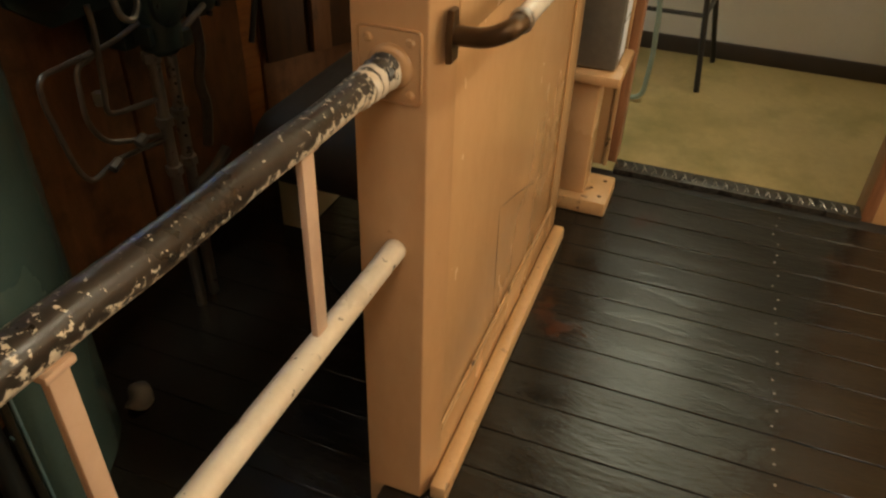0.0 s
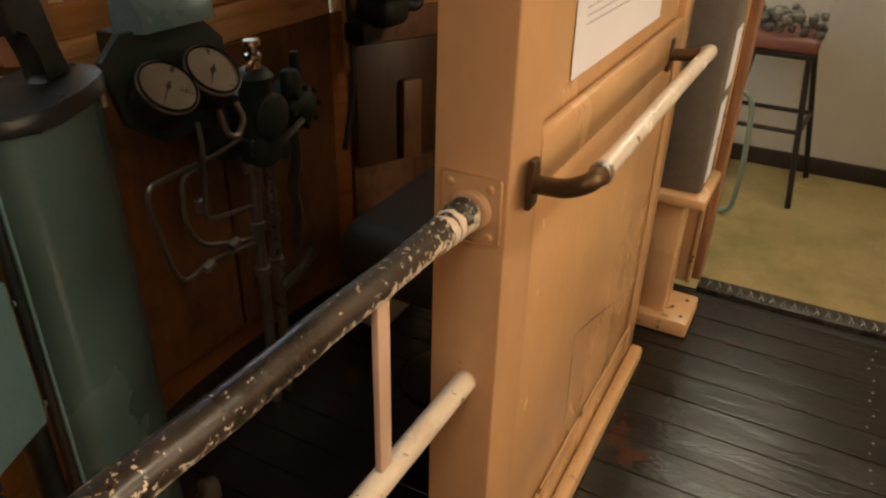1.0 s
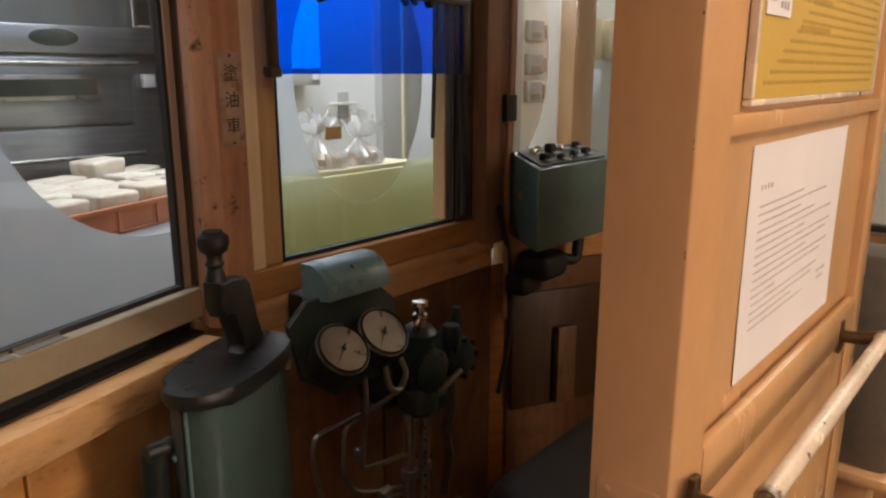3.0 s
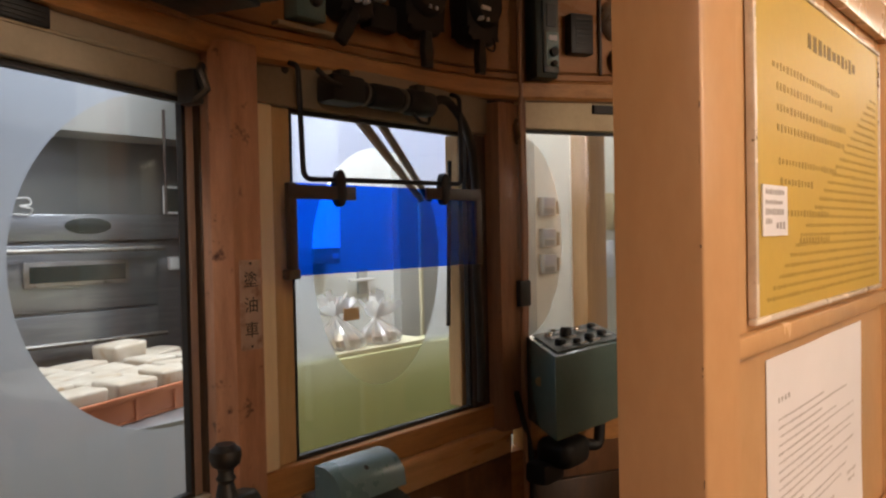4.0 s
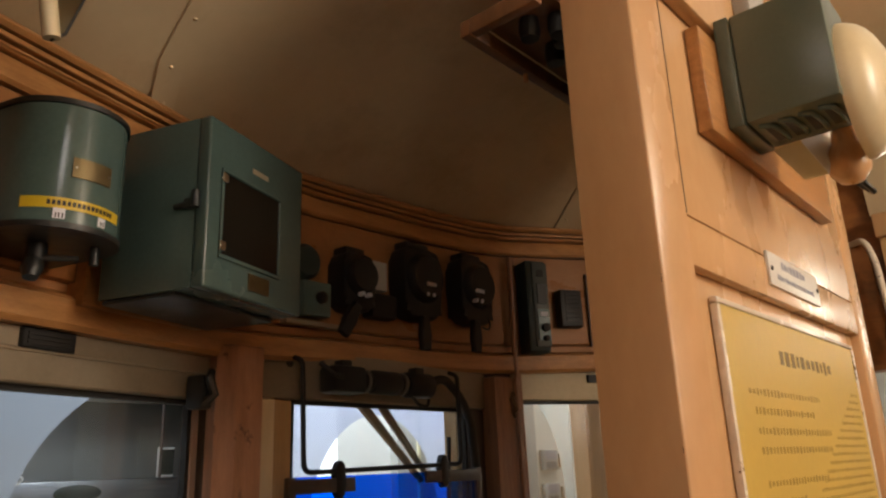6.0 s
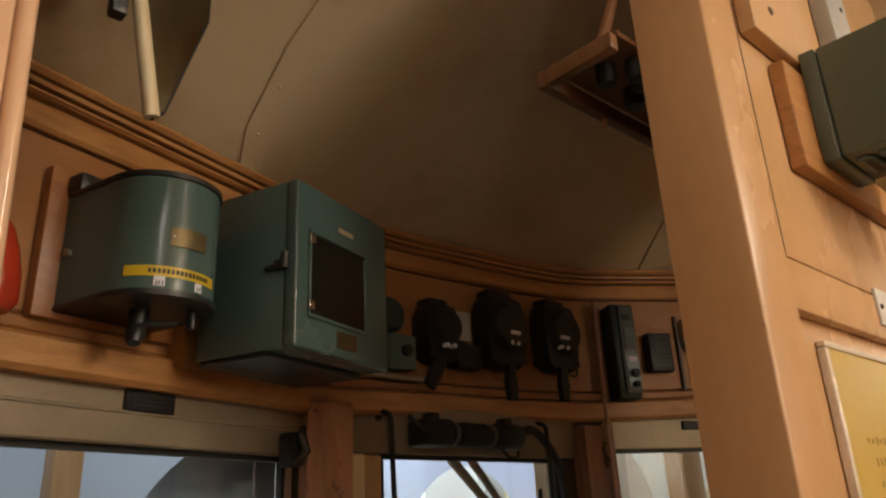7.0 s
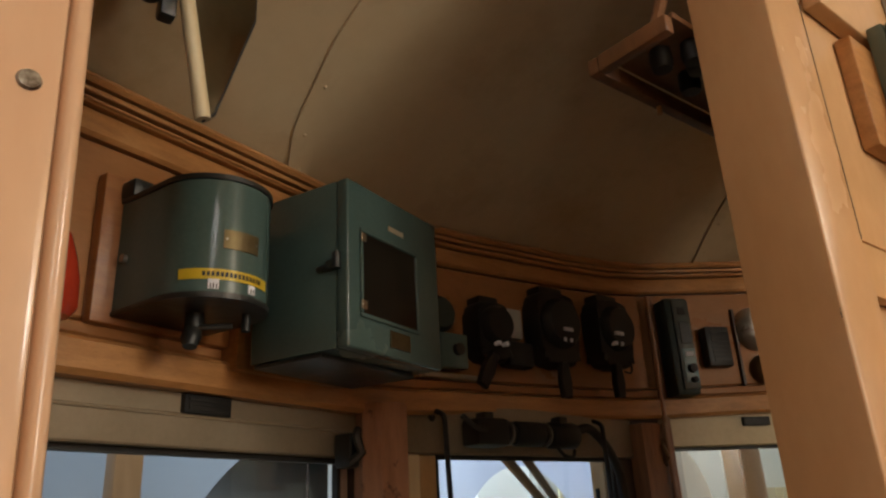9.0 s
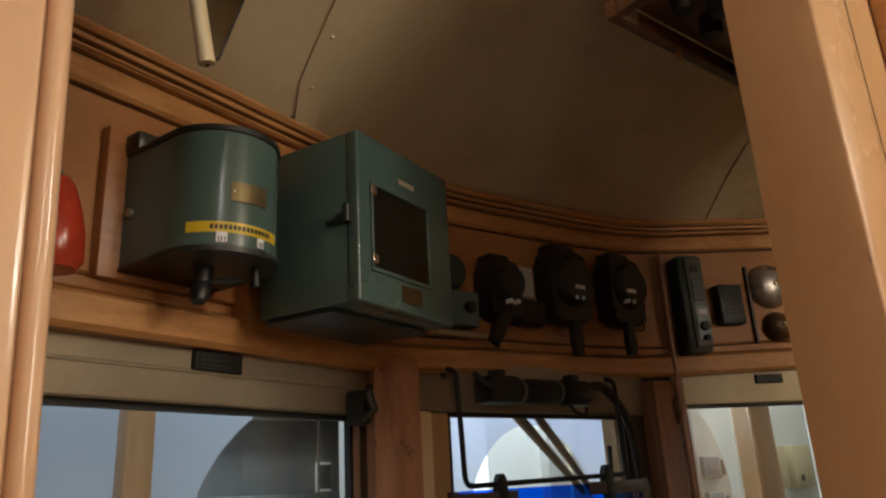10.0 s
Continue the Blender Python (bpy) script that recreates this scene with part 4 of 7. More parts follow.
# grab rail on the partition
grab = thing("grab_rail", (0.36, -0.06, 0.83), "worn silver-painted grab rail with bronze brackets", "grab rail")
b = bmnew()
tube(b, [(0.055, -0.088, 0.833), (0.3, -0.09, 0.836), (0.5, -0.09, 0.836), (0.705, -0.09, 0.834)], 0.0125, seg=16)
part("bar", b, GRABPAINT, grab)
for x, s in ((0.03, 1), (0.72, -1)):
    b = bmnew()
    tube(b, bend([(x, F, 0.815), (x - 0.003 * s, -0.06, 0.818), (x - 0.001 * s, -0.087, 0.832), (x + 0.04 * s, -0.089, 0.834)], 0.03, 6), 0.0115, seg=12)
    part("elbow", b, BRONZE, grab, "dark bronze bracket")
    b = bmnew()
    prism(b, [(-0.012, -0.03), (0.012, -0.03), (0.013, 0.0), (0.009, 0.03), (-0.009, 0.03), (-0.013, 0.0)], 0, 0.008,
          Matrix.Translation((x, F + 0.0002, 0.815)) @ pose(0, 0, 0, 90, 0, 0), 0.002)
    part("foot_plate", b, BRONZE, grab)
    b = bmnew()
    lathe(b, [(0.0122, -0.006), (0.0145, -0.004), (0.0145, 0.004), (0.0122, 0.006)], Matrix.Translation((x + 0.028 * s, -0.0885, 0.8335)) @ pose(0, 0, 0, 0, 90, 0), 14)
    part("collar", b, STEEL, grab)

# partition post on the other side of the driver's gap
panel_l = thing("wall_partition_left", (-1.12, 0, 0), "salmon painted timber partition beside the driver's gap", "partition", kind="structure")
b = bmnew()
box(b, (LEFT + 0.001, -0.044, 0.0), (-0.806, 0.044, 2.42))
part("panel", b, PAINT, panel_l)
lp = thing("partition_post", (-0.76, -0.03, 0), "glossy salmon painted post with a rounded bead", "post", kind="structure")
b = bmnew()
box(b, (-0.80, -0.05, 0.0), (-0.7178, 0.05, 2.42), bevel=0.003)
part("post", b, LEFT_POST, lp)
b = bmnew()
tube(b, [(-0.7136, -0.0445, 0.0), (-0.7136, -0.0445, 2.42)], 0.0039, seg=12)
part("bead", b, LEFT_POST, lp)
b = bmnew()
box(b, (-0.7176, -0.036, 0.0), (-0.7115, 0.05, 2.42), bevel=0.002)
part("rebate", b, LEFT_POST, lp)
for z in (1.629, 1.02, 0.4):
    b = bmnew()
    lathe(b, [(0, 0.0015), (0.0035, 0.0012), (0.0042, 0)], Matrix.Translation((-0.728, -0.05, z)) @ pose(0, 0, 0, 90, 0, 0), 14)
    s = part("screw", b, STEEL, lp, "slotted screw head")
# the post leans a little
lp.rotation_euler = (0, radians(-1.7), 0)
lp.location.x += 0.048

# ---- equipment over the windows ----


def screw_at(m, parent, r=0.004, mat=STEEL):
    b = bmnew()
    lathe(b, [(0, 0.002), (r * 0.8, 0.0015), (r, 0)], m, 10)
    part("screw", b, mat, parent)


# meter box on its board
mb = thing("meter_box", FL @ Vector((-0.2, 0.15, 1.712)), "sea-green metal equipment box with a black window", "equipment box")
FB = facet(-0.243, 0.535, 20)
bm = bmnew()
box(bm, (-0.336, 0.006, 1.716), (-0.085, 0.05, 1.985), FL, 0.003)
part("mounting_board", bm, WOOD_H, mb, "varnished mounting board")
bm = bmnew()
box(bm, (0.0, -0.184, 1.713), (0.242, -0.0212, 1.966), FB, 0.002)
part("body", bm, BOX_GREEN, mb)
bm = bmnew()
box(bm, (-0.0005, -0.021, 1.7125), (0.2425, 0.0, 1.9665), FB, 0.004, 3)
dr = part("door", bm, BOX_GREEN, mb)
bm = bmnew()
box(bm, (0.032, -0.004, 1.766), (0.17, 0.0015, 1.887), FB)
part("dark_pane", bm, BLACKGLASS, dr, "black glass pane")
for lo, hi in (((0.026, 0.0, 1.759), (0.176, 0.004, 1.765)), ((0.026, 0.0, 1.888), (0.176, 0.004, 1.894)), ((0.026, 0.0, 1.7655), (0.0315, 0.004, 1.8875)), ((0.1705, 0.0, 1.7655), (0.176, 0.004, 1.8875))):
    bm = bmnew()
    box(bm, lo, hi, FB, 0.001, 1)
    part("pane_frame", bm, BOX_GREEN, dr)
for z in (1.776, 1.878):
    bm = bmnew()
    box(bm, (0.024, 0.003, z - 0.007), (0.036, 0.007, z + 0.007), FB, 0.001, 1)
    part("clip", bm, CHROME, dr)
bm = bmnew()
box(bm, (0.098, 0.0, 1.727), (0.148, 0.0025, 1.752), FB)
part("nameplate", bm, BRASS_DULL, dr, "tarnished brass nameplate")
bm = bmnew()
box(bm, (0.1, 0.0, 1.912), (0.14, 0.001, 1.92), FB)
part("print", bm, SASH, dr, "faded print")
bm = bmnew()
box(bm, (-0.01, -0.034, 1.826), (0.002, -0.012, 1.84), FB, 0.002)
tube(bm, [(-0.006, -0.016, 1.826), (-0.006, -0.016, 1.85)], 0.006, FB, 10)
tube(bm, [(-0.007, -0.05, 1.83), (-0.007, -0.03, 1.831)], 0.004, FB, 10)
part("latch", bm, IRON, mb, "worn black latch")
bm = bmnew()
lathe(bm, [(0, 0.003), (0.004, 0.002), (0.005, 0)], FB @ Matrix.Translation((0.0, -0.17, 1.9)) @ pose(0, 0, 0, 0, -90, 0), 10)
part("rivet", bm, BOX_GREEN, mb)
bm = bmnew()
box(bm, (0.004, -0.18, 1.706), (0.235, -0.05, 1.7125), FB, 0.002)
part("drip_tray", bm, IRON, mb, "dark tray under the box")

# drum shaped controller with tape
dc = thing("drum_controller", FL @ Vector((-0.443, 0.12, 1.765)), "sea-green D-shaped switch drum with yellow tape", "switch drum")
bm = bmnew()
box(bm, (-0.565, 0.008, 1.752), (-0.33, 0.03, 1.97), FL, 0.004)
part("mounting_board", bm, WOOD, dc, "varnished mounting board")
CS, CD, CR = -0.459, 0.134, 0.077


def drum_outline(r, back=0.031):
    pts = [(CS + r, back)] + [(CS + r * math.cos(radians(a)), CD + r * math.sin(radians(a))) for a in range(0, 181, 9)] + [(CS - r, back)]
    return pts


bm = bmnew()
prism(bm, drum_outline(CR), 1.77, 1.926, FL)
part("casing", bm, GREEN, dc)
bm = bmnew()
prism(bm, drum_outline(CR + 0.003), 1.9265, 1.934, FL, 0.002)
part("lid_rim", bm, IRON, dc, "black lid rim")
bm = bmnew()
prism(bm, drum_outline(CR + 0.002), 1.762, 1.7695, FL, 0.002)
part("base_rim", bm, IRON, dc, "black base rim")


def drum_patch(name, a0, a1, z0, z1, off, mat, label, tilt=0.0):
    b = bmnew()
    n = 10
    rows = []
    for i in range(n + 1):
        a = radians(a0 + (a1 - a0) * i / n)
        dz = tilt * (i / n - 0.5)
        rows.append([b.verts.new(FL @ Vector((CS + (CR + o) * math.cos(a), CD + (CR + o) * math.sin(a), z + dz))) for o, z in ((0.0002, z0), (off, z0), (off, z1), (0.0002, z1))])
    for r, s in zip(rows, rows[1:]):
        for j in range(4):
            b.faces.new((r[j], r[(j + 1) % 4], s[(j + 1) % 4], s[j]))
    b.faces.new(rows[0])
    b.faces.new(rows[-1])
    return part(name, b, mat, dc, label)


drum_patch("tape", 62, 158, 1.786, 1.8, 0.0012, TAPE, "yellow warning tape", 0.0)
for k in range(15):
    drum_patch("tape_print", 74 + k * 4.2, 76.8 + k * 4.2, 1.79, 1.796, 0.0017, INK, "black print on the tape")
drum_patch("sticker", 120, 130, 1.773, 1.786, 0.0016, PAPER, "small white sticker")
drum_patch("sticker", 82, 90, 1.773, 1.785, 0.0016, PAPER, "small white sticker")
for a in (121.5, 124.5, 127, 83.5, 86.5):
    drum_patch("sticker_print", a, a + 1.1, 1.774, 1.780, 0.002, INK, "black print")
nameplate = drum_patch("nameplate", 80, 118, 1.829, 1.855, 0.0022, BRASS_DULL, "tarnished brass nameplate")
for a in (83, 115):
    drum_patch("rivet", a - 0.9, a + 0.9, 1.8405, 1.843, 0.0032, STEEL, "")
bm = bmnew()
tube(bm, [(CS - CR - 0.006, 0.05, 1.84), (CS - CR + 0.002, 0.05, 1.84)], 0.006, FL, 10)
part("side_bolt", bm, STEEL, dc)
bm = bmnew()
tube(bm, [(-0.47, 0.12, 1.765), (-0.47, 0.12, 1.742)], 0.013, FL, 12)
tube(bm, [(-0.47, 0.12, 1.744), (-0.475, 0.122, 1.728), (-0.478, 0.125, 1.715)], [0.011, 0.014, 0.009], FL, 10)
tube(bm, [(-0.47, 0.13, 1.742), (-0.435, 0.155, 1.745)], 0.004, FL, 8)
part("spindle", bm, IRON, dc, "black spindle below the drum")
bm = bmnew()
tube(bm, [(-0.42, 0.165, 1.738), (-0.42, 0.165, 1.762)], 0.006, FL, 10)
part("lock_pin", bm, IRON, dc)
bm = bmnew()
box(bm, (-0.54, 0.012, 1.932), (-0.5, 0.06, 1.962), FL, 0.006)
tube(bm, bend([(-0.5, 0.035, 1.947), (-0.485, 0.04, 1.95), (-0.47, 0.07, 1.945), (-0.465, 0.09, 1.932)], 0.015), 0.01, FL, 8)
part("cable_gland", bm, IRON, dc, "black cable gland")

# red lantern beside the drum
rl = thing("hand_lamp", FL @ Vector((-0.62, 0.08, 1.72)), "glossy red hand lamp hanging on the wall", "lamp")
bm = bmnew()
lathe(bm, [(0, 1.718), (0.026, 1.72), (0.034, 1.732), (0.033, 1.765), (0.027, 1.795), (0.018, 1.823), (0.011, 1.834), (0, 1.836)], FL @ Matrix.Translation((-0.648, 0.08, 0.012)), 20)
part("body", bm, RED, rl)
bm = bmnew()
tube(bm, [(-0.648, 0.08, 1.846), (-0.648, 0.06, 1.88), (-0.648, 0.008, 1.885)], 0.004, FL, 8)
part("hook", bm, IRON, rl)

# black pull switches
for kk, (x, z, w, h, lean, lab) in enumerate(((0.362, 1.886, 0.098, 0.138, 30, "small black switch with its lever leaning"), (0.58, 1.918, 0.138, 0.185, -2, "large black switch with a straight lever"),
                                              (0.778, 1.925, 0.132, 0.18, 0, "black switch with a straight lever and wire"))):
    t = thing("pull_switch", (x, front_y(x), z), lab, "switch", group="switches over the windscreen")
    y = front_y(x) - 0.012
    S = Matrix.Translation((x, y, z)) @ pose(0, 0, 0, 90, 0, 0)
    b = bmnew()
    outline = []
    for a in range(0, 360, 15):
        ca, sa = math.cos(radians(a)), math.sin(radians(a))
        outline.append((w / 2 * (abs(ca) ** 0.35) * (1 if ca > 0 else -1) * (1 if sa > -0.3 else 0.86), h / 2 * (abs(sa) ** 0.35) * (1 if sa > 0 else -1)))
    prism(b, outline, 0.0, 0.058, S, 0.009)
    part("base", b, BLACK, t)
    b = bmnew()
    lathe(b, [(0.047 * w / 0.1, 0.0), (0.046 * w / 0.1, 0.016), (0.038 * w / 0.1, 0.028), (0, 0.033)], S @ Matrix.Translation((0, 0.012, 0.052)), 22)
    part("cover", b, BLACK, t)
    b = bmnew()
    box(b, (x - w * 0.38, y - 0.05, z + h / 2 - 0.012), (x + w * 0.22, y - 0.004, z + h / 2 + 0.014), bevel=0.005)
    part("terminal_cover", b, BLACK, t)
    lever = Matrix.Translation((x - (0.012, 0.006, 0.02)[kk], y - 0.06, z - h * 0.5 + 0.014 - 0.008 * (kk > 0))) @ pose(0, 0, 0, 0, lean, 0)
    b = bmnew()
    prism(b, [(-0.012, 0.0), (0.012, 0.0), (0.0155, -0.05), (0.014, -0.085), (-0.014, -0.085), (-0.0155, -0.05)], -0.009, 0.009, lever @ pose(0, 0, 0, 90, 0, 0), 0.004)
    part("lever", b, BLACK, t)
    tx = (0.0, 0.0, -0.022)[kk]
    for dx, dz in ((tx - 0.011, -0.034), (tx + 0.011, -0.034)):
        b = bmnew()
        box(b, (x + dx - 0.0045, y - 0.083, z + dz - 0.0045), (x + dx + 0.0045, y - 0.066, z + dz + 0.0045), bevel=0.0008, seg=1)
        part("label_tab", b, PAPER, t, "small white tab")
    if kk:
        b = bmnew()
        box(b, (x + tx - 0.016, y - 0.087, z - 0.013), (x + tx + 0.016, y - 0.07, z - 0.004), bevel=0.0008, seg=1)
        part("label_tab", b, PAPER, t, "small white tab")
    else:
        b = bmnew()
        box(b, (x + 0.046, y - 0.03, z - 0.002), (x + 0.114, y - 0.004, z + 0.07), bevel=0.002)
        part("grey_cover", b, GREYWALL, t, "grey metal cover plate")
        b = bmnew()
        box(b, (x + 0.05, y - 0.045, z - 0.072), (x + 0.135, y - 0.004, z - 0.012), bevel=0.008)
        part("link_housing", b, BLACK, t)
    if kk == 2:
        b = bmnew()
        tube(b, bend([(x + 0.02, y - 0.05, z - 0.06), (x + 0.045, y - 0.06, z - 0.075), (x + 0.04, y - 0.06, z - 0.105), (x + 0.012, y - 0.06, z - 0.1)], 0.02), 0.0025, seg=6)
        part("wire", b, BLACK, t)
t = thing("buzzer", (0.205, front_y(0.2), 1.82), "dark round buzzer over a grey-green box", "buzzer")
y = front_y(0.205) - 0.012
b = bmnew()
lathe(b, [(0.04, 0), (0.04, 0.03), (0.032, 0.04), (0, 0.042)], Matrix.Translation((0.215, y, 1.91)) @ pose(0, 0, 0, 90, 0, 0), 22)
part("dome", b, DARK_GREEN, t)
b = bmnew()
box(b, (0.2, y - 0.045, 1.79), (0.275, y, 1.866), bevel=0.004)
part("box", b, GREEN, t)
b = bmnew()
lathe(b, [(0.014, 0), (0.013, 0.01), (0, 0.012)], Matrix.Translation((0.245, y - 0.045, 1.83)) @ pose(0, 0, 0, 90, 0, 0), 14)
part("knob", b, BLACK, t)
b = bmnew()
box(b, (0.17, y - 0.025, 1.772), (0.33, y, 1.782), bevel=0.002)
part("bracket", b, SASH, t, "pale metal bracket")

# telephone unit, loudspeaker and bells on the corner facet
t = thing("intercom", FR @ Vector((0.085, 0.02, 1.77)), "dark green intercom unit with a pale control plate", "intercom")
b = bmnew()
box(b, (0.03, 0.01, 1.768), (0.10, 0.075, 2.035), FR, 0.008)
part("case", b, DARK_GREEN, t)
b = bmnew()
box(b, (0.05, 0.0755, 1.782), (0.098, 0.081, 2.026), FR, 0.002)
part("front_panel", b, GREYGREEN, t, "grey-green front panel")
for nm, lo, hi, mat, lab in (("slot", (0.062, 0.081, 1.985), (0.084, 0.083, 2.005), RUBBER, ""), ("grille", (0.06, 0.081, 1.905), (0.09, 0.084, 1.965), IRON, ""),
                             ("control_plate", (0.058, 0.081, 1.80), (0.096, 0.0835, 1.89), GREEN_LIGHT, "pale control plate"), ("label", (0.066, 0.0836, 1.868), (0.09, 0.0848, 1.882), PAPER, "small white label")):
    b = bmnew()
    box(b, lo, hi, FR, 0.0006, 1)
    part(nm, b, mat, t, lab)
for z, r in ((1.836, 0.012), (1.806, 0.008)):
    b = bmnew()
    lathe(b, [(r, 0), (r * 0.95, 0.012), (0, 0.014)], FR @ Matrix.Translation((0.078, 0.0835, z)) @ pose(0, 0, 0, -90, 0, 0), 14)
    part("knob", b, BLACK, t)
t = thing("loudspeaker", FR @ Vector((0.2, 0.02, 1.85)), "small black square loudspeaker on the wall", "loudspeaker")
b = bmnew()
box(b, (0.158, 0.009, 1.85), (0.232, 0.045, 1.962), FR, 0.005)
part("case", b, BLACK, t)
for k in range(7):
    b = bmnew()
    box(b, (0.173, 0.044, 1.866 + 0.013 * k), (0.224, 0.0475, 1.872 + 0.013 * k), FR)
    part("slat", b, RUBBER, t)
b = bmnew()
box(b, (0.268, 0.009, 1.80), (0.276, 0.02, 2.02), FR, 0.001, 1)
structure("trim_batten", b, GROOVE, "thin dark batten on the corner boards", "trim")
for s, z, r, mat, lab in ((0.335, 1.962, 0.064, STEEL, "round tarnished steel gong on the boards"), (0.34, 1.845, 0.042, BRONZE, "small dark bronze gong on the boards")):
    t = thing("gong", FR @ Vector((s, 0.02, z)), lab, "bell", group="gongs on the corner wall")
    b = bmnew()
    lathe(b, [(r, 0.012), (r * 0.98, 0.022), (r * 0.85, 0.036), (r * 0.55, 0.048), (r * 0.2, 0.053), (0, 0.0535)], FR @ Matrix.Translation((s, 0.0, z)) @ pose(0, 0, 0, -90, 0, 0), 28)
    part("bowl", b, mat, t)
    b = bmnew()
    lathe(b, [(0.008, 0.05), (0.008, 0.06), (0, 0.062)], FR @ Matrix.Translation((s, 0.0, z)) @ pose(0, 0, 0, -90, 0, 0), 12)
    part("nut", b, BRASS_DULL, t)

# vents in the top rails
for m, s0, s1, z0, z1 in ((FL, -0.396, -0.308, 1.65, 1.68), (FR, 0.25, 0.33, 1.692, 1.716)):
    t = thing("air_vent", m @ Vector((s0, 0.005, z0)), "small dark slotted vent in the window rail", "vent", group="window rail vents")
    b = bmnew()
    box(b, (s0, 0.0, z0), (s1, 0.012, z1), m, 0.002, 1)
    part("case", b, BLACK, t)
    for k in range(3):
        b = bmnew()
        zz = z0 + 0.006 + k * (z1 - z0 - 0.01) / 3
        box(b, (s0 + 0.008, 0.011, zz), (s1 - 0.008, 0.014, zz + 0.004), m)
        part("slat", b, RUBBER, t)
for m, s, z in ((FL, -0.058, 1.611), (FR, -0.022, 1.62)):
    t = thing("window_catch", m @ Vector((s, 0.01, z)), "dark metal window catch on the post", "catch", group="window catches")
    b = bmnew()
    box(b, (s - 0.014, 0.006, z - 0.03), (s + 0.014, 0.045, z + 0.03), m, 0.006)
    tube(b, [(s - 0.006, 0.04, z - 0.022), (s + 0.004, 0.056, z - 0.005), (s - 0.004, 0.05, z + 0.024)], 0.009, m, 8)
    part("body", b, IRON if m is FL else BRONZE, t)
    b = bmnew()
    tube(b, bend([(s, 0.04, z + 0.015), (s - 0.004, 0.052, z + 0.026), (s + 0.004, 0.048, z + 0.036)], 0.006), 0.007, m, 8)
    part("lever", b, IRON if m is FL else BRONZE, t)
t = thing("door_latch", (0.92, 0.87, 1.2), "black sliding latch on the timber post", "latch")
b = bmnew()
box(b, (0.897, 0.855, 1.155), (0.945, 0.885, 1.225), bevel=0.004)
part("body", b, BLACK, t)

# blue sun visor on its wire frame
t = thing("sun_visor", (0.46, 0.875, 1.28), "deep blue clear sun visor hung on a black wire frame", "sun visor")
b = bmnew()
box(b, (0.172, 0.873, 1.278), (0.738, 0.877, 1.46))
plate = part("blue_sheet", b, BLUE, t, "deep blue clear acrylic sheet")
for lo, hi in (((0.158, 0.866, 1.285), (0.176, 0.884, 1.46)), ((0.728, 0.866, 1.278), (0.752, 0.884, 1.466)), ((0.15, 0.862, 1.272), (0.178, 0.886, 1.292))):
    b = bmnew()
    box(b, lo, hi, bevel=0.003)
    part("end_bar", b, SASH_DARK, t, "dark end bar")
for lo, hi in (((0.153, 0.864, 1.428), (0.327, 0.872, 1.456)), ((0.545, 0.864, 1.436), (0.742, 0.872, 1.463))):
    b = bmnew()
    box(b, lo, hi, bevel=0.002)
    part("clamp_bar", b, SASH_DARK, t, "dark clamp bar")
b = bmnew()
tube(b, bend([(0.194, 0.905, 1.70), (0.194, 0.878, 1.69), (0.197, 0.872, 1.468), (0.679, 0.872, 1.476), (0.684, 0.878, 1.69), (0.684, 0.905, 1.70)], 0.02), 0.0055, seg=10)
part("wire_frame", b, BLACK, t)
for x, z in ((0.287, 1.452), (0.61, 1.461)):
    b = bmnew()
    outline = [(0.013 * math.cos(a), 0.026 * math.sin(a) + (0.012 if math.sin(a) > 0 else -0.012)) for a in (2 * math.pi * k / 18 for k in range(18))]
    prism(b, outline, 0, 0.02, Matrix.Translation((x, 0.882, z)) @ pose(0, 0, 0, 90, 0, 0), 0.003)
    part("clip", b, BLACK, t)
for x in (0.194, 0.684):
    b = bmnew()
    lathe(b, [(0.016, 0), (0.016, 0.012), (0.009, 0.02), (0, 0.021)], Matrix.Translation((x, front_y(x) - 0.0, 1.69)) @ pose(0, 0, 0, 90, 0, 0), 14)
    part("pivot", b, IRON, t)

# wiper motor with hose, and wiper arms outside
t = thing("wiper_motor", (0.45, 0.89, 1.65), "black wiper motor with dull metal bands under the header", "wiper motor")
b = bmnew()
box(b, (0.285, 0.855, 1.64), (0.375, 0.915, 1.698), bevel=0.01)
part("gear_case", b, BLACK, t)
for x0, x1, r in ((0.3745, 0.41, 0.022), (0.4105, 0.495, 0.027), (0.4955, 0.52, 0.02), (0.5205, 0.605, 0.03)):
    b = bmnew()
    tube(b, [(x0, 0.885, 1.67), (x0 + 0.006, 0.885, 1.67), (x1 - 0.006, 0.885, 1.67), (x1, 0.885, 1.67)], [r * 0.85, r, r, r * 0.85], seg=18)
    part("barrel", b, BLACK, t)
for x in (0.39, 0.507):
    b = bmnew()
    tube(b, [(x - 0.003, 0.885, 1.67), (x + 0.003, 0.885, 1.67)], 0.0265, seg=18)
    part("band", b, COPPER, t, "dull metal band")
for x in (0.33, 0.56):
    b = bmnew()
    box(b, (x - 0.014, 0.87, 1.685), (x + 0.014, 0.9, 1.712), bevel=0.004)
    part("hanger", b, IRON, t)
b = bmnew()
tube(b, bend([(0.3, 0.85, 1.67), (0.27, 0.85, 1.675), (0.255, 0.87, 1.7)], 0.015), 0.006, seg=8)
part("cable", b, RUBBER, t)
b = bmnew()
tube(b, bend([(0.612, 0.885, 1.68), (0.66, 0.885, 1.695), (0.72, 0.89, 1.66), (0.775, 0.9, 1.6), (0.8, 0.905, 1.45), (0.79, 0.905, 1.25), (0.805, 0.905, 1.05), (0.8, 0.905, 0.93)], 0.05, 6), 0.011, seg=10)
part("hose", b, RUBBER, t, "black hose running down the post")
b = bmnew()
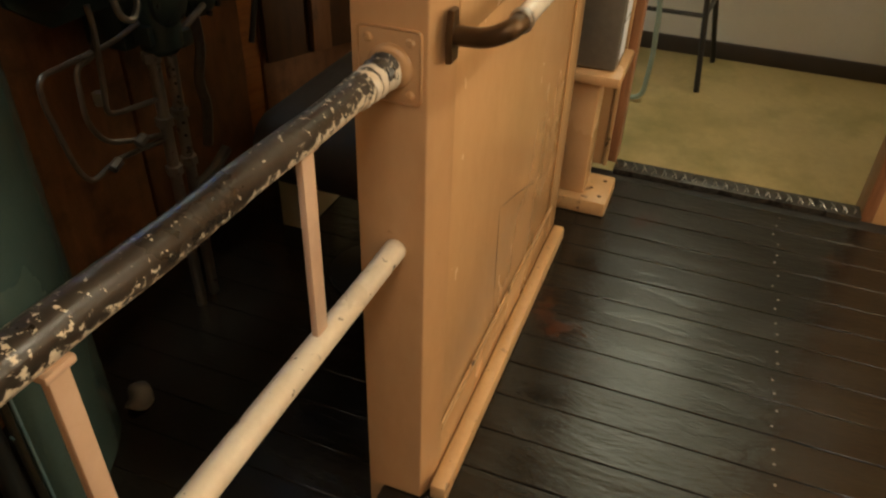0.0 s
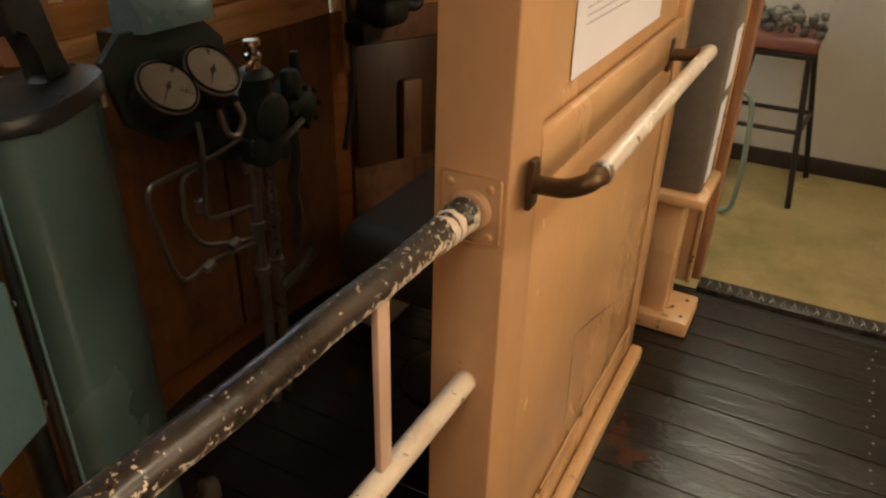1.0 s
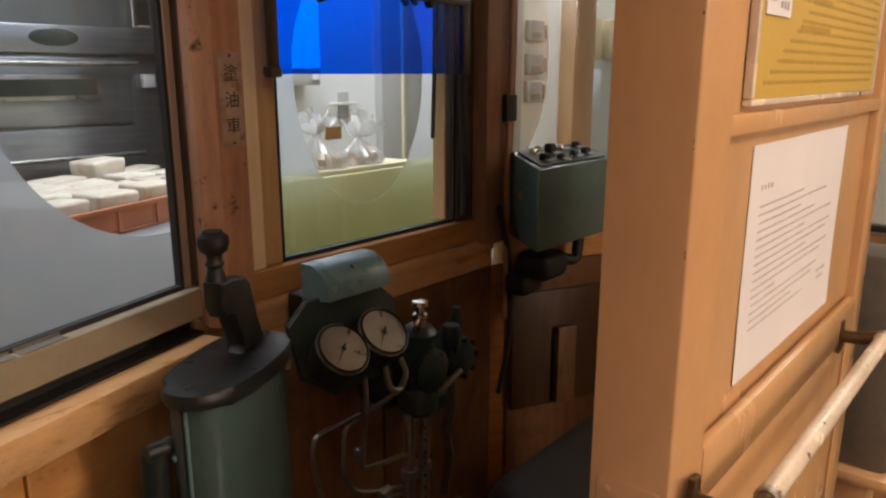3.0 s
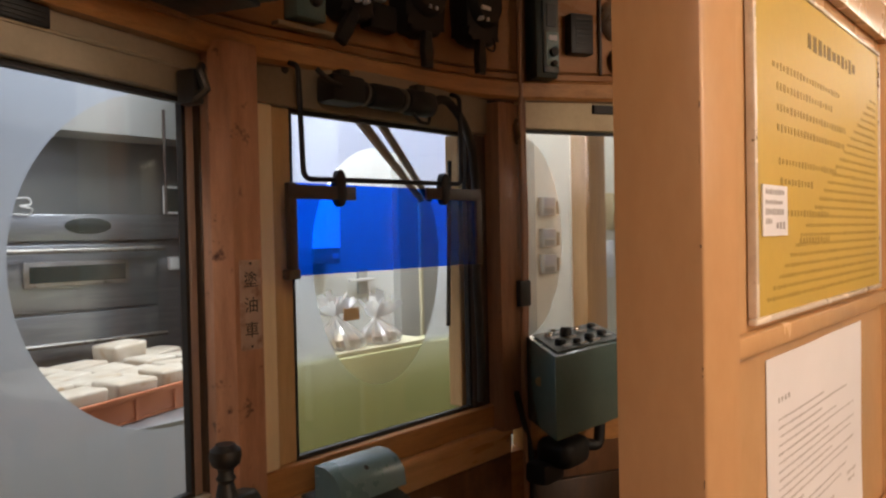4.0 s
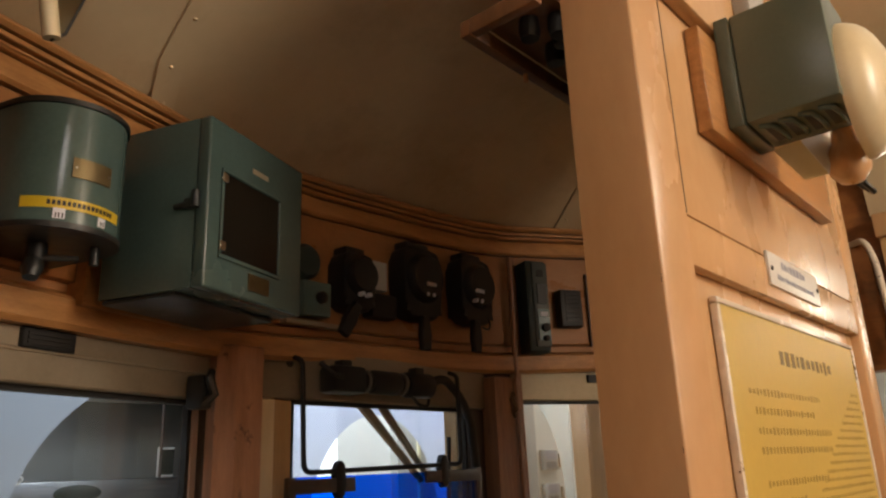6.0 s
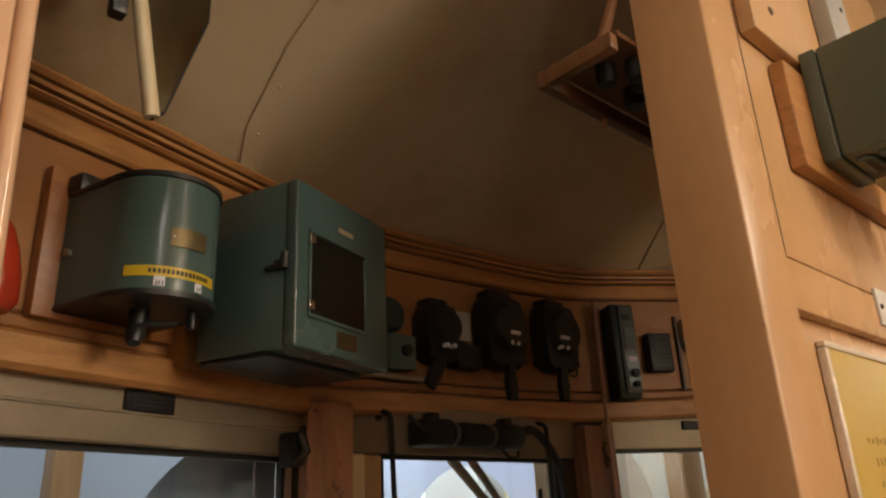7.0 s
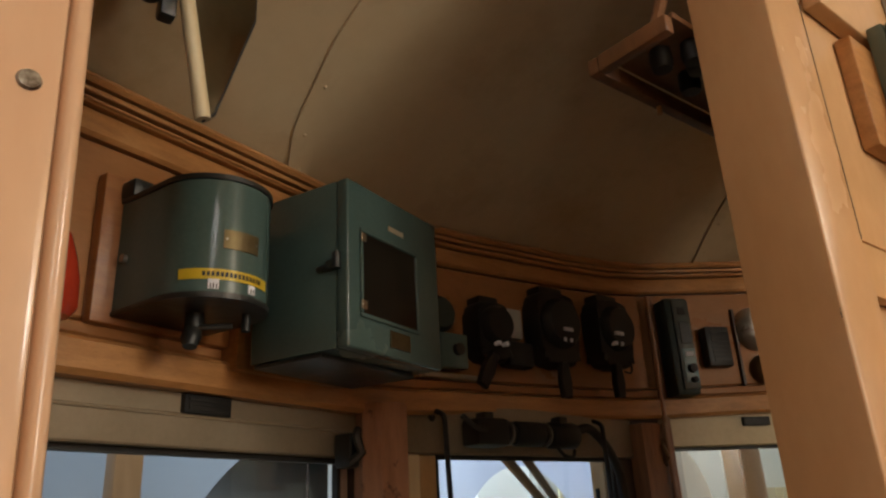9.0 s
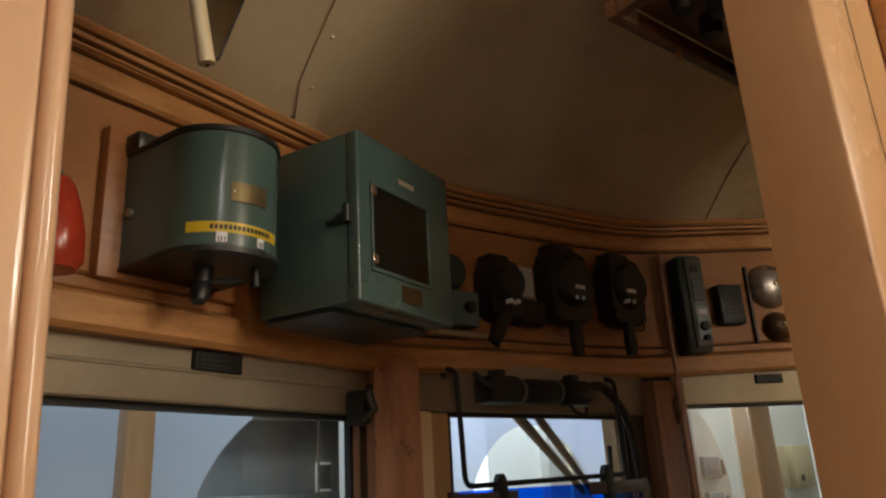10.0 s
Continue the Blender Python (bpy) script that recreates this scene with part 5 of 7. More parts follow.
tube(b, bend([(0.52, 0.86, 1.64), (0.53, 0.85, 1.62), (0.56, 0.85, 1.618), (0.575, 0.86, 1.635)], 0.02), 0.004, seg=8)
part("wire", b, RUBBER, t)
t.location += Vector((-0.02, 0, -0.012))
t = thing("windscreen_wiper", (0.45, 0.985, 1.6), "grey double wiper arm outside the windscreen", "wiper")
for x0, x1, r0, r1 in ((0.405, 0.64, 0.014, 0.008), (0.467, 0.668, 0.007, 0.005), (0.484, 0.676, 0.007, 0.005)):
    b = bmnew()
    tube(b, [(x0, 0.972, 1.65), (x1, 0.972, 1.44)], [r0, r1], seg=8)
    part("arm", b, SASH_TOP, t)
b = bmnew()
tube(b, [(0.743, 0.965, 1.545), (0.725, 0.965, 1.117)], 0.0055, seg=8)
part("blade", b, RUBBER, t)

# conduits and cables beside the corner
t = thing("cable_conduit", (0.925, 0.87, 0.85), "timber-coloured conduits running up the corner post", "conduit")
for x, y, r, z1 in ((0.935, 0.872, 0.007, 2.05), (0.953, 0.876, 0.006, 2.05), (0.915, 0.862, 0.006, 1.7)):
    b = bmnew()
    tube(b, [(x, y, 0.6), (x - 0.006, y, 1.0), (x + 0.004, y, 1.35), (x, y, 1.7), (x, y, z1)], r, seg=8)
    part("pipe", b, WOOD_V, t)
b = bmnew()
tube(b, bend([(0.88, 0.865, 0.93), (0.9, 0.86, 0.86), (0.94, 0.86, 0.75), (0.93, 0.85, 0.55), (0.86, 0.84, 0.4)], 0.05), 0.008, seg=8)
part("cable", b, RUBBER, t, "black cable")

# enamel tag
t = thing("vehicle_tag", (0.048, 0.836, 1.155), "narrow aged enamel tag with three black characters", "sign")
b = bmnew()
box(b, (0.023, 0.8345, 1.155), (0.067, 0.8378, 1.315), bevel=0.001, seg=1)
part("plate", b, TAGPLATE, t)
for ch, z in zip("塗油車", (1.278, 1.233, 1.189)):
    letters("character", ch, 0.03, Matrix.Translation((0.045, 0.8343, z)) @ pose(0, 0, 0, 90, 0, 0), INK, t)
for z in (1.309, 1.161):
    screw_at(Matrix.Translation((0.045, 0.8345, z)) @ pose(0, 0, 0, 90, 0, 0), t, 0.0025, INK)

# rear-view mirror hanging from the ceiling
t = thing("rear_mirror", (-0.53, 0.4, 1.9), "cream rimmed eight-sided mirror on a ceiling bracket", "mirror")
prof = [(-0.519, 1.893), (-0.507, 1.905), (-0.464, 2.048), (-0.464, 2.15), (-0.49, 2.24), (-0.585, 2.23), (-0.562, 2.108)]
MM = Matrix(((1, 0, 0, 0), (0.12, 0, 1, 0.44), (0, 1, 0, 0), (0, 0, 0, 1)))
b = bmnew()
prism(b, prof, -0.004, 0.004, MM, 0.001)
part("glass_plate", b, MIRROR, t, "mirror glass with a darkened reflection")
b = bmnew()
tube(b, [MM @ Vector((*p, -0.002)) for p in (prof[0], prof[6], prof[5])], 0.0085, seg=10)
part("rim", b, CREAM, t, "cream rim")
b = bmnew()
tube(b, [MM @ Vector((*p, 0)) for p in prof[:6]], 0.0028, seg=8)
part("edge_wire", b, BLACK, t)
b = bmnew()
box(b, (-0.574, 0.372, 2.005), (-0.556, 0.392, 2.09), bevel=0.004)
tube(b, [(-0.585, 0.37, 2.03), (-0.61, 0.365, 2.025), (-0.66, 0.36, 2.0)], 0.008, seg=8)
part("bracket", b, IRON, t)
b = bmnew()
lathe(b, [(0.013, -0.008), (0.0155, 0), (0.0135, 0.014), (0, 0.015)], Matrix.Translation((-0.591, 0.356, 2.016)) @ pose(0, 0, 0, 90, 0, -20), 16)
part("knob", b, BLACK, t)
b = bmnew()
tube(b, [(-0.59, 0.375, 2.03), (-0.61, 0.38, 2.1), (-0.63, 0.4, ceiling_z(-0.63, 0.4) + 0.01)], 0.022, seg=12)
part("stem", b, CREAM, t, "cream stem")

# switch box on the cab side of the partition
t = thing("switch_case", (0.2, 0.15, 2.04), "open timber case with round black knobs under the ceiling", "switch case")
for lo, hi in (((-0.065, 0.205, 2.04), (0.62, 0.222, 2.065)), ((-0.065, 0.0965, 2.04), (-0.048, 0.2045, 2.065)), ((0.60, 0.0965, 2.04), (0.62, 0.2045, 2.065))):
    b = bmnew()
    box(b, lo, hi, bevel=0.003)
    part("frame", b, DADO, t)
b = bmnew()
box(b, (-0.047, 0.0965, 2.066), (0.60, 0.204, 2.074))
part("panel", b, DADO, t)
b = bmnew()
tube(b, [(-0.05, 0.12, 2.066), (0.0, 0.105, 2.2), (0.02, 0.1, 2.38)], 0.008, seg=8)
part("stay", b, DADO, t)
for x, y in ((0.0, 0.15), (0.045, 0.125), (0.08, 0.16), (0.15, 0.15), (0.02, 0.115)):
    b = bmnew()
    lathe(b, [(0.014, 0.0), (0.0155, -0.018), (0.013, -0.03), (0, -0.032)], Matrix.Translation((x, y, 2.066)), 14)
    part("knob", b, BLACK, t)
b = bmnew()
tube(b, [(0.08, 0.214, 2.04), (0.08, 0.214, 2.028)], 0.004, seg=8)
part("peg", b, WOOD_H, t)
t.location += Vector((0.008, 0, -0.006))

# heater box and lamp high on the partition
t = thing("ventilated_box", (0.33, -0.1, 1.89), "green louvred box with a cream domed front", "equipment box")
b = bmnew()
box(b, (0.138, -0.034, 1.874), (0.70, F + 0.0005, 2.03), bevel=0.003)
part("mounting_board", b, WOOD_H, t, "varnished mounting board")
b = bmnew()
box(b, (0.2, -0.174, 1.895), (0.318, -0.056, 2.06), bevel=0.004)
part("body", b, VENT_GREEN, t)
b = bmnew()
box(b, (0.196, -0.0555, 1.892), (0.322, -0.0345, 2.06), bevel=0.003)
part("back_flange", b, VENT_GREEN, t)
for k in range(4):
    y = -0.078 - 0.025 * k
    b = bmnew()
    tube(b, bend([(0.222, y + 0.012, 1.8945), (0.228, y - 0.004, 1.893), (0.262, y - 0.008, 1.8925), (0.292, y - 0.006, 1.8945)], 0.008), 0.0042, seg=8)
    part("louvre", b, GREEN, t)
    b = bmnew()
    box(b, (0.234, y - 0.003, 1.8938), (0.292, y + 0.008, 1.8949))
    part("slot", b, BLACK, t)
b = bmnew()
lathe(b, [(0.086, 0.0), (0.0855, 0.008), (0.083, 0.016), (0.078, 0.026), (0.07, 0.036), (0.059, 0.044), (0.045, 0.051), (0.03, 0.056), (0.015, 0.0585), (0, 0.059)], Matrix.Translation((0.3, -0.172, 1.935)) @ pose(0, 0, 0, 90, 0, 0) @ Matrix.Diagonal((1.08, 1.12, 0.9, 1)), 30)
part("front_dome", b, CREAM, t, "glossy cream dome")
b = bmnew()
lathe(b, [(0.022, 0.056), (0.021, 0.063), (0.012, 0.067), (0, 0.067)], Matrix.Translation((0.3, -0.172, 1.945)) @ pose(0, 0, 0, 90, 0, 0), 18)
part("badge", b, IRON, t, "dark oval hub")


def plate(name, pts, thick, mat, label):
    """Thin flat plate with a given outline."""
    b = bmnew()
    n = (Vector(pts[1]) - Vector(pts[0])).cross(Vector(pts[2]) - Vector(pts[0])).normalized() * thick
    lo, hi = [b.verts.new(p) for p in pts], [b.verts.new(Vector(p) + n) for p in pts]
    b.faces.new(lo)
    b.faces.new(hi[::-1])
    for k in range(len(pts)):
        b.faces.new((lo[k], lo[(k + 1) % len(pts)], hi[(k + 1) % len(pts)], hi[k]))
    bmesh.ops.recalc_face_normals(b, faces=b.faces)
    return part(name, b, mat, t, label)


plate("bracket", [(0.319, -0.051, 1.8965), (0.319, -0.0905, 1.8965), (0.34, -0.1145, 1.844), (0.34, -0.083, 1.844)], 0.002, SHELF, "pale yellow bracket")
plate("white_flap", [(0.3195, -0.0915, 1.897), (0.42, -0.118, 1.939), (0.34, -0.1155, 1.844)], 0.0015, WHITE, "white metal flap")
b = bmnew()
lathe(b, [(0, -0.034), (0.016, -0.03), (0.027, -0.016), (0.03, 0.0), (0.026, 0.016), (0.018, 0.03), (0.016, 0.05), (0, 0.05)], Matrix.Translation((0.38, -0.135, 1.868)), 20)
part("bulb", b, POST, t, "salmon painted round bulb")
b = bmnew()
tube(b, bend([(0.43, -0.14, 1.85), (0.45, -0.15, 1.835), (0.47, -0.14, 1.845), (0.48, -0.12, 1.87)], 0.012), 0.004, seg=6)
part("wire", b, RUBBER, t)
t = thing("cable_board", (0.2, -0.03, 2.05), "salmon board with a grey metal strip and screws", "board")
b = bmnew()
box(b, (0.068, -0.036, 2.046), (0.70, F + 0.0005, 2.4), bevel=0.004)
part("board", b, PAINT, t)
b = bmnew()
box(b, (0.30, -0.062, 2.10), (0.385, -0.0365, 2.4), bevel=0.003)
part("strip", b, GREYWALL, t, "grey metal strip")
screw_at(Matrix.Translation((0.13, -0.036, 2.1)) @ pose(0, 0, 0, 90, 0, 0), t, 0.007, BRONZE)
for z in (2.13, 2.2, 2.26):
    screw_at(Matrix.Translation((0.36, -0.062, z)) @ pose(0, 0, 0, 90, 0, 0), t, 0.005, INK)

# ---- driver's equipment below the windows ----
t = thing("master_controller", (-0.1, 0.652, 0.0), "tall sea-green controller drum with a black lid and crank", "controller")
CX, CY = -0.104, 0.664


def oval(rx, ry, n=36):
    pts = []
    for k in range(n):
        c, s = math.cos(2 * math.pi * k / n), math.sin(2 * math.pi * k / n)
        pts.append((rx * abs(c) ** 0.85 * (1 if c > 0 else -1), ry * abs(s) ** 0.75 * (1 if s > 0 else -1)))
    return pts


CM = Matrix.Translation((CX, CY, 0)) @ pose(0, 0, 0, 0, 0, 27)
b = bmnew()
prism(b, oval(0.128, 0.058), -0.09, 0.822, CM)
part("casing", b, BOX_GREEN, t)
b = bmnew()
prism(b, oval(0.141, 0.068), 0.8225, 0.85, CM, 0.011)
part("lid", b, IRON, t, "black cast lid")
b = bmnew()
prism(b, [(-0.04, 0.982), (-0.04, 0.944), (-0.03, 0.926), (-0.012, 0.934), (0.0, 0.929), (0.02, 0.885), (0.024, 0.862), (0.014, 0.852), (0.092, 0.852), (0.07, 0.866), (0.062, 0.9), (0.05, 0.958), (0.036, 0.973), (-0.01, 0.977)], -0.016, 0.016,
      CM @ Matrix(((1, 0, 0, 0), (0, 0, 1, 0), (0, 1, 0, 0), (0, 0, 0, 1))), 0.006)
part("crank", b, IRON, t, "worn black cast crank")
b = bmnew()
lathe(b, [(0.017, 0.972), (0.0135, 0.99), (0.011, 1.0), (0.0145, 1.006), (0.011, 1.012), (0.012, 1.02), (0.0205, 1.027), (0.0235, 1.038), (0.022, 1.048), (0.0155, 1.053), (0.0145, 1.056), (0, 1.057)], CM @ Matrix.Translation((-0.021, 0.003, 0)), 20)
part("crank_knob", b, BLACK, t, "black round knob")
for u, v in ((-0.119, 0.0), (-0.03, 0.053), (-0.03, -0.053), (0.119, 0.0)):
    b = bmnew()
    lathe(b, [(0, 0.005), (0.005, 0.004), (0.007, 0)], CM @ Matrix.Translation((u, v, 0.849)), 8)
    part("bolt", b, IRON, t)
b = bmnew()
tube(b, [(-0.1285, 0.002, -0.08), (-0.1285, 0.002, 0.82)], 0.003, CM, 8)
part("seam_bead", b, GREEN_LIGHT, t)
b = bmnew()
prism(b, [(u, v) for u, v in oval(0.1297, 0.0597, 72) if u < -0.06 and v > 0.006] + [(-0.06, 0.03), (-0.12, 0.006)], -0.088, 0.821, CM)
part("end_strip", b, GREYGREEN, t, "grey-green riveted end strip")
for z in (0.12, 0.4, 0.58, 0.74):
    b = bmnew()
    lathe(b, [(0, 0.004), (0.004, 0.003), (0.006, 0)], CM @ Matrix.Translation((-0.122, 0.029, z)) @ pose(0, 0, 0, 90, 0, -110), 10)
    part("rivet", b, GREEN_LIGHT, t)
b = bmnew()
tube(b, [(-0.145, 0.06, 0.755), (-0.105, 0.04, 0.755)], 0.013, CM, 10)
# thick black upright stands in for the column of shade beside the drum
tube(b, [(-0.126, 0.06, 0.75), (-0.124, 0.062, 0.6), (-0.124, 0.062, -0.09)], 0.021, CM, 12)
part("side_fitting", b, IRON, t, "black side fitting over a dark shade column")
b = bmnew()
tube(b, [(0.118, -0.032, 0.815), (0.124, -0.034, 0.80), (0.124, -0.034, 0.785)], 0.006, CM, 8)
part("lid_catch", b, STEEL, t)

# pale green box with a coiled lead
t = thing("microphone_box", (-0.34, 0.62, 0.42), "pale green box with a black coiled lead", "equipment box")
MM = Matrix.Translation((-0.261, 0.572, 0)) @ pose(0, 0, 0, 0, 0, 21)
b = bmnew()
box(b, (-0.21, 0.0, 0.42), (0.0, 0.16, 0.654), MM, 0.004)
part("body", b, GREEN_LIGHT, t)
b = bmnew()
box(b, (-0.15, 0.1605, 0.47), (-0.05, 0.24, 0.6), MM, bevel=0.004)
part("bracket", b, IRON, t, "black iron wall bracket")
b = bmnew()
tube(b, [(-0.031, 0.05, 0.654), (-0.031, 0.05, 0.664)], 0.011, MM, 12)
tube(b, [(-0.045, 0.054, 0.668), (-0.012, 0.044, 0.672)], 0.005, MM, 8)
tube(b, [(-0.031, 0.05, 0.664), (-0.034, 0.06, 0.682)], 0.004, MM, 8)
part("toggle", b, STEEL, t, "steel toggle")
for u, v in ((-0.055, 0.012), (-0.012, 0.14), (-0.19, 0.14)):
    b = bmnew()
    lathe(b, [(0, 0.003), (0.004, 0.002), (0.005, 0)], MM @ Matrix.Translation((u, v, 0.654)), 8)
    part("screw", b, IRON, t)
b = bmnew()
pts = [(-0.4 - 0.00009 * k + 0.021 * math.cos(k * 0.6), 0.486 + 0.021 * math.sin(k * 0.6), 0.735 - 0.0024 * k) for k in range(150)]
tube(b, pts, 0.0058, seg=6)
part("coiled_lead", b, RUBBER, t, "black coiled lead")

# brake gauges
t = thing("brake_instrument", (0.19, 0.74, 0.7), "dark green plate with two round pressure gauges", "gauge panel")
b = bmnew()
prism(b, [(0.075, 0.83), (0.105, 0.715), (0.18, 0.66), (0.315, 0.66), (0.355, 0.7), (0.355, 0.82), (0.3, 0.868), (0.12, 0.868)], 0.0, 0.016,
      Matrix(((1, 0, 0, 0), (0, 0, -1, 0.765), (0, 1, 0, 0), (0, 0, 0, 1))), 0.004)
part("plate", b, DARK_GREEN, t)
for x, z, tilt in ((0.151, 0.782, -138), (0.258, 0.786, -134)):
    G = Matrix.Translation((x, 0.69, z)) @ pose(0, 0, 0, 44, 0, -4) @ Matrix.Translation((0, 0, -0.056))
    b = bmnew()
    lathe(b, [(0, 0), (0.05, 0.0), (0.053, 0.03), (0.053, 0.058), (0.049, 0.064), (0.0478, 0.061), (0.0478, 0.048), (0, 0.048)], G, 30)
    case = part("gauge_case", b, BLACK, t, "black round gauge case")
    b = bmnew()
    lathe(b, [(0.0532, 0.052), (0.0545, 0.054), (0.0545, 0.057), (0.0532, 0.059)], G, 30)
    part("bezel", b, STEEL, case, "thin dull steel bezel")
    b = bmnew()
    lathe(b, [(0.0475, 0.052), (0.0475, 0.056), (0, 0.0565)], G, 30)
    part("dial", b, DIAL, case, "cream dial face")
    b = bmnew()
    for k in range(25):
        a = radians(-45 + 270 * k / 24)
        r0 = 0.036 if k % 4 == 0 else 0.0395
        p, q = Vector((r0 * math.cos(a), r0 * math.sin(a), 0.0568)), Vector((0.043 * math.cos(a), 0.043 * math.sin(a), 0.0568))
        tube(b, [p, q], 0.0006 if k % 4 else 0.0011, G, 4)
    part("scale_marks", b, INK, case)
    b = bmnew()
    a = radians(tilt)
    tube(b, [(-0.012 * math.cos(a), -0.012 * math.sin(a), 0.0585), (0.036 * math.cos(a), 0.036 * math.sin(a), 0.0585)], [0.0022, 0.0008], G, 6)
    lathe(b, [(0.005, 0.057), (0.005, 0.0605), (0, 0.061)], G, 12)
    part("needle", b, INK, case)
    b = bmnew()
    lathe(b, [(0.0475, 0.0605), (0, 0.0608)], G, 24)
    g = part("lens", b, GLASS, case)
    g.visible_shadow = False
# hooded lamp over the gauges
t = thing("gauge_lamp", (0.22, 0.76, 0.85), "pale green half-round hood over the gauges", "lamp hood")
prof = [(0.0, 0.94), (0.03, 0.94), (0.055, 0.93), (0.073, 0.91), (0.079, 0.878), (0.073, 0.878), (0.067, 0.905), (0.05, 0.924), (0.0, 0.932)]
b = bmnew()
prism(b, [(-d, z - 0.012) for d, z in prof], 0.15, 0.312, Matrix(((0, 0, 1, 0), (1, 0, 0, 0.80), (0, 1, 0, 0), (0, 0, 0, 1))), 0.0015)
part("hood", b, GREEN_LIGHT, t)
for x in (0.15, 0.306):
    b = bmnew()
    prism(b, [(-d, z - 0.0121) for d, z in prof[:5]] + [(0.0, 0.856)], x - 0.0003, x + 0.0063, Matrix(((0, 0, 1, 0), (1, 0, 0, 0.80), (0, 1, 0, 0), (0, 0, 0, 1))))
    part("cheek", b, GREEN_LIGHT, t)
screw_at(Matrix.Translation((0.228, 0.744, 0.915)) @ pose(0, 0, 0, 50, 0, 0), t, 0.006, INK)
b = bmnew()
box(b, (0.175, 0.77, 0.79), (0.29, 0.88, 0.85), bevel=0.006)
part("bracket", b, DARK_GREEN, t)
# brake valve and pipes
t = thing("brake_valve", (0.42, 0.74, 0.55), "dark green cast brake valve with steel pipes", "brake valve")
b = bmnew()
lathe(b, [(0.03, 0.548), (0.042, 0.56), (0.044, 0.6), (0.036, 0.64), (0.034, 0.72), (0.04, 0.735), (0.03, 0.748), (0.02, 0.755), (0, 0.756)], Matrix.Translation((0.405, 0.73, 0)), 20)
box(b, (0.375, 0.72, 0.6), (0.46, 0.80, 0.70), bevel=0.012)
box(b, (0.36, 0.78, 0.55), (0.5, 0.88, 0.66), bevel=0.01)
lathe(b, [(0.048, 0.0), (0.05, 0.012), (0.034, 0.02), (0, 0.022)], Matrix.Translation((0.405, 0.7, 0.655)) @ pose(0, 0, 0, 90, 0, 0), 18)
box(b, (0.352, 0.71, 0.575), (0.372, 0.75, 0.615), bevel=0.006)
box(b, (0.44, 0.705, 0.545), (0.475, 0.75, 0.58), bevel=0.006)
part("body", b, DARK_GREEN, t)
for k in range(6):
    b = bmnew()
    lathe(b, [(0.006, 0), (0.006, 0.007), (0, 0.008)], Matrix.Translation((0.405 + 0.039 * math.cos(k * 1.047), 0.689, 0.655 + 0.039 * math.sin(k * 1.047))) @ pose(0, 0, 0, 90, 0, 0), 6)
    part("bolt", b, IRON, t)
b = bmnew()
lathe(b, [(0.014, 0.754), (0.014, 0.77), (0.018, 0.774), (0.018, 0.782), (0.01, 0.786), (0.01, 0.796), (0.0185, 0.8), (0.017, 0.81), (0, 0.813)], Matrix.Translation((0.398, 0.72, 0)), 18)
tube(b, [(0.38, 0.71, 0.768), (0.35, 0.69, 0.765)], 0.008, seg=8)
part("cock", b, CHROME, t, "chrome cock handle")
b = bmnew()
lathe(b, [(0.055, -0.05), (0.058, -0.02), (0.05, 0.015), (0.03, 0.03), (0.0, 0.032)], Matrix.Translation((0.575, 0.76, 0.62)) @ pose(0, 0, 0, 90, 0, 0), 22)
lathe(b, [(0.022, 0.66), (0.024, 0.7), (0.018, 0.712), (0, 0.714)], Matrix.Translation((0.54, 0.75, 0)), 14)
lathe(b, [(0.014, 0.66), (0.015, 0.69), (0.01, 0.74), (0, 0.742)], Matrix.Translation((0.585, 0.77, 0)), 12)
part("relay", b, DARK_GREEN, t, "dark round relay casting")
for k in range(8):
    a = k * math.pi / 4
    b = bmnew()
    lathe(b, [(0.007, 0), (0.007, 0.008), (0, 0.009)], Matrix.Translation((0.575 + 0.045 * math.cos(a), 0.74, 0.62 + 0.045 * math.sin(a))) @ pose(0, 0, 0, 90, 0, 0), 6)
    part("bolt", b, IRON, t)
for x in (0.378, 0.428):
    b = bmnew()
    tube(b, [(x, 0.735, 0.56), (x, 0.738, 0.4), (x + 0.001, 0.74, -0.09)], 0.0125, seg=12)
    part("pipe", b, STEEL, t, "grey flaking steel pipe")
    for z in (0.545, 0.405, 0.29):
        b = bmnew()
        lathe(b, [(0.0125, z - 0.012), (0.019, z - 0.01), (0.019, z + 0.01), (0.0125, z + 0.012)], Matrix.Translation((x, 0.738, 0)), 6)
        part("union_nut", b, STEEL, t)
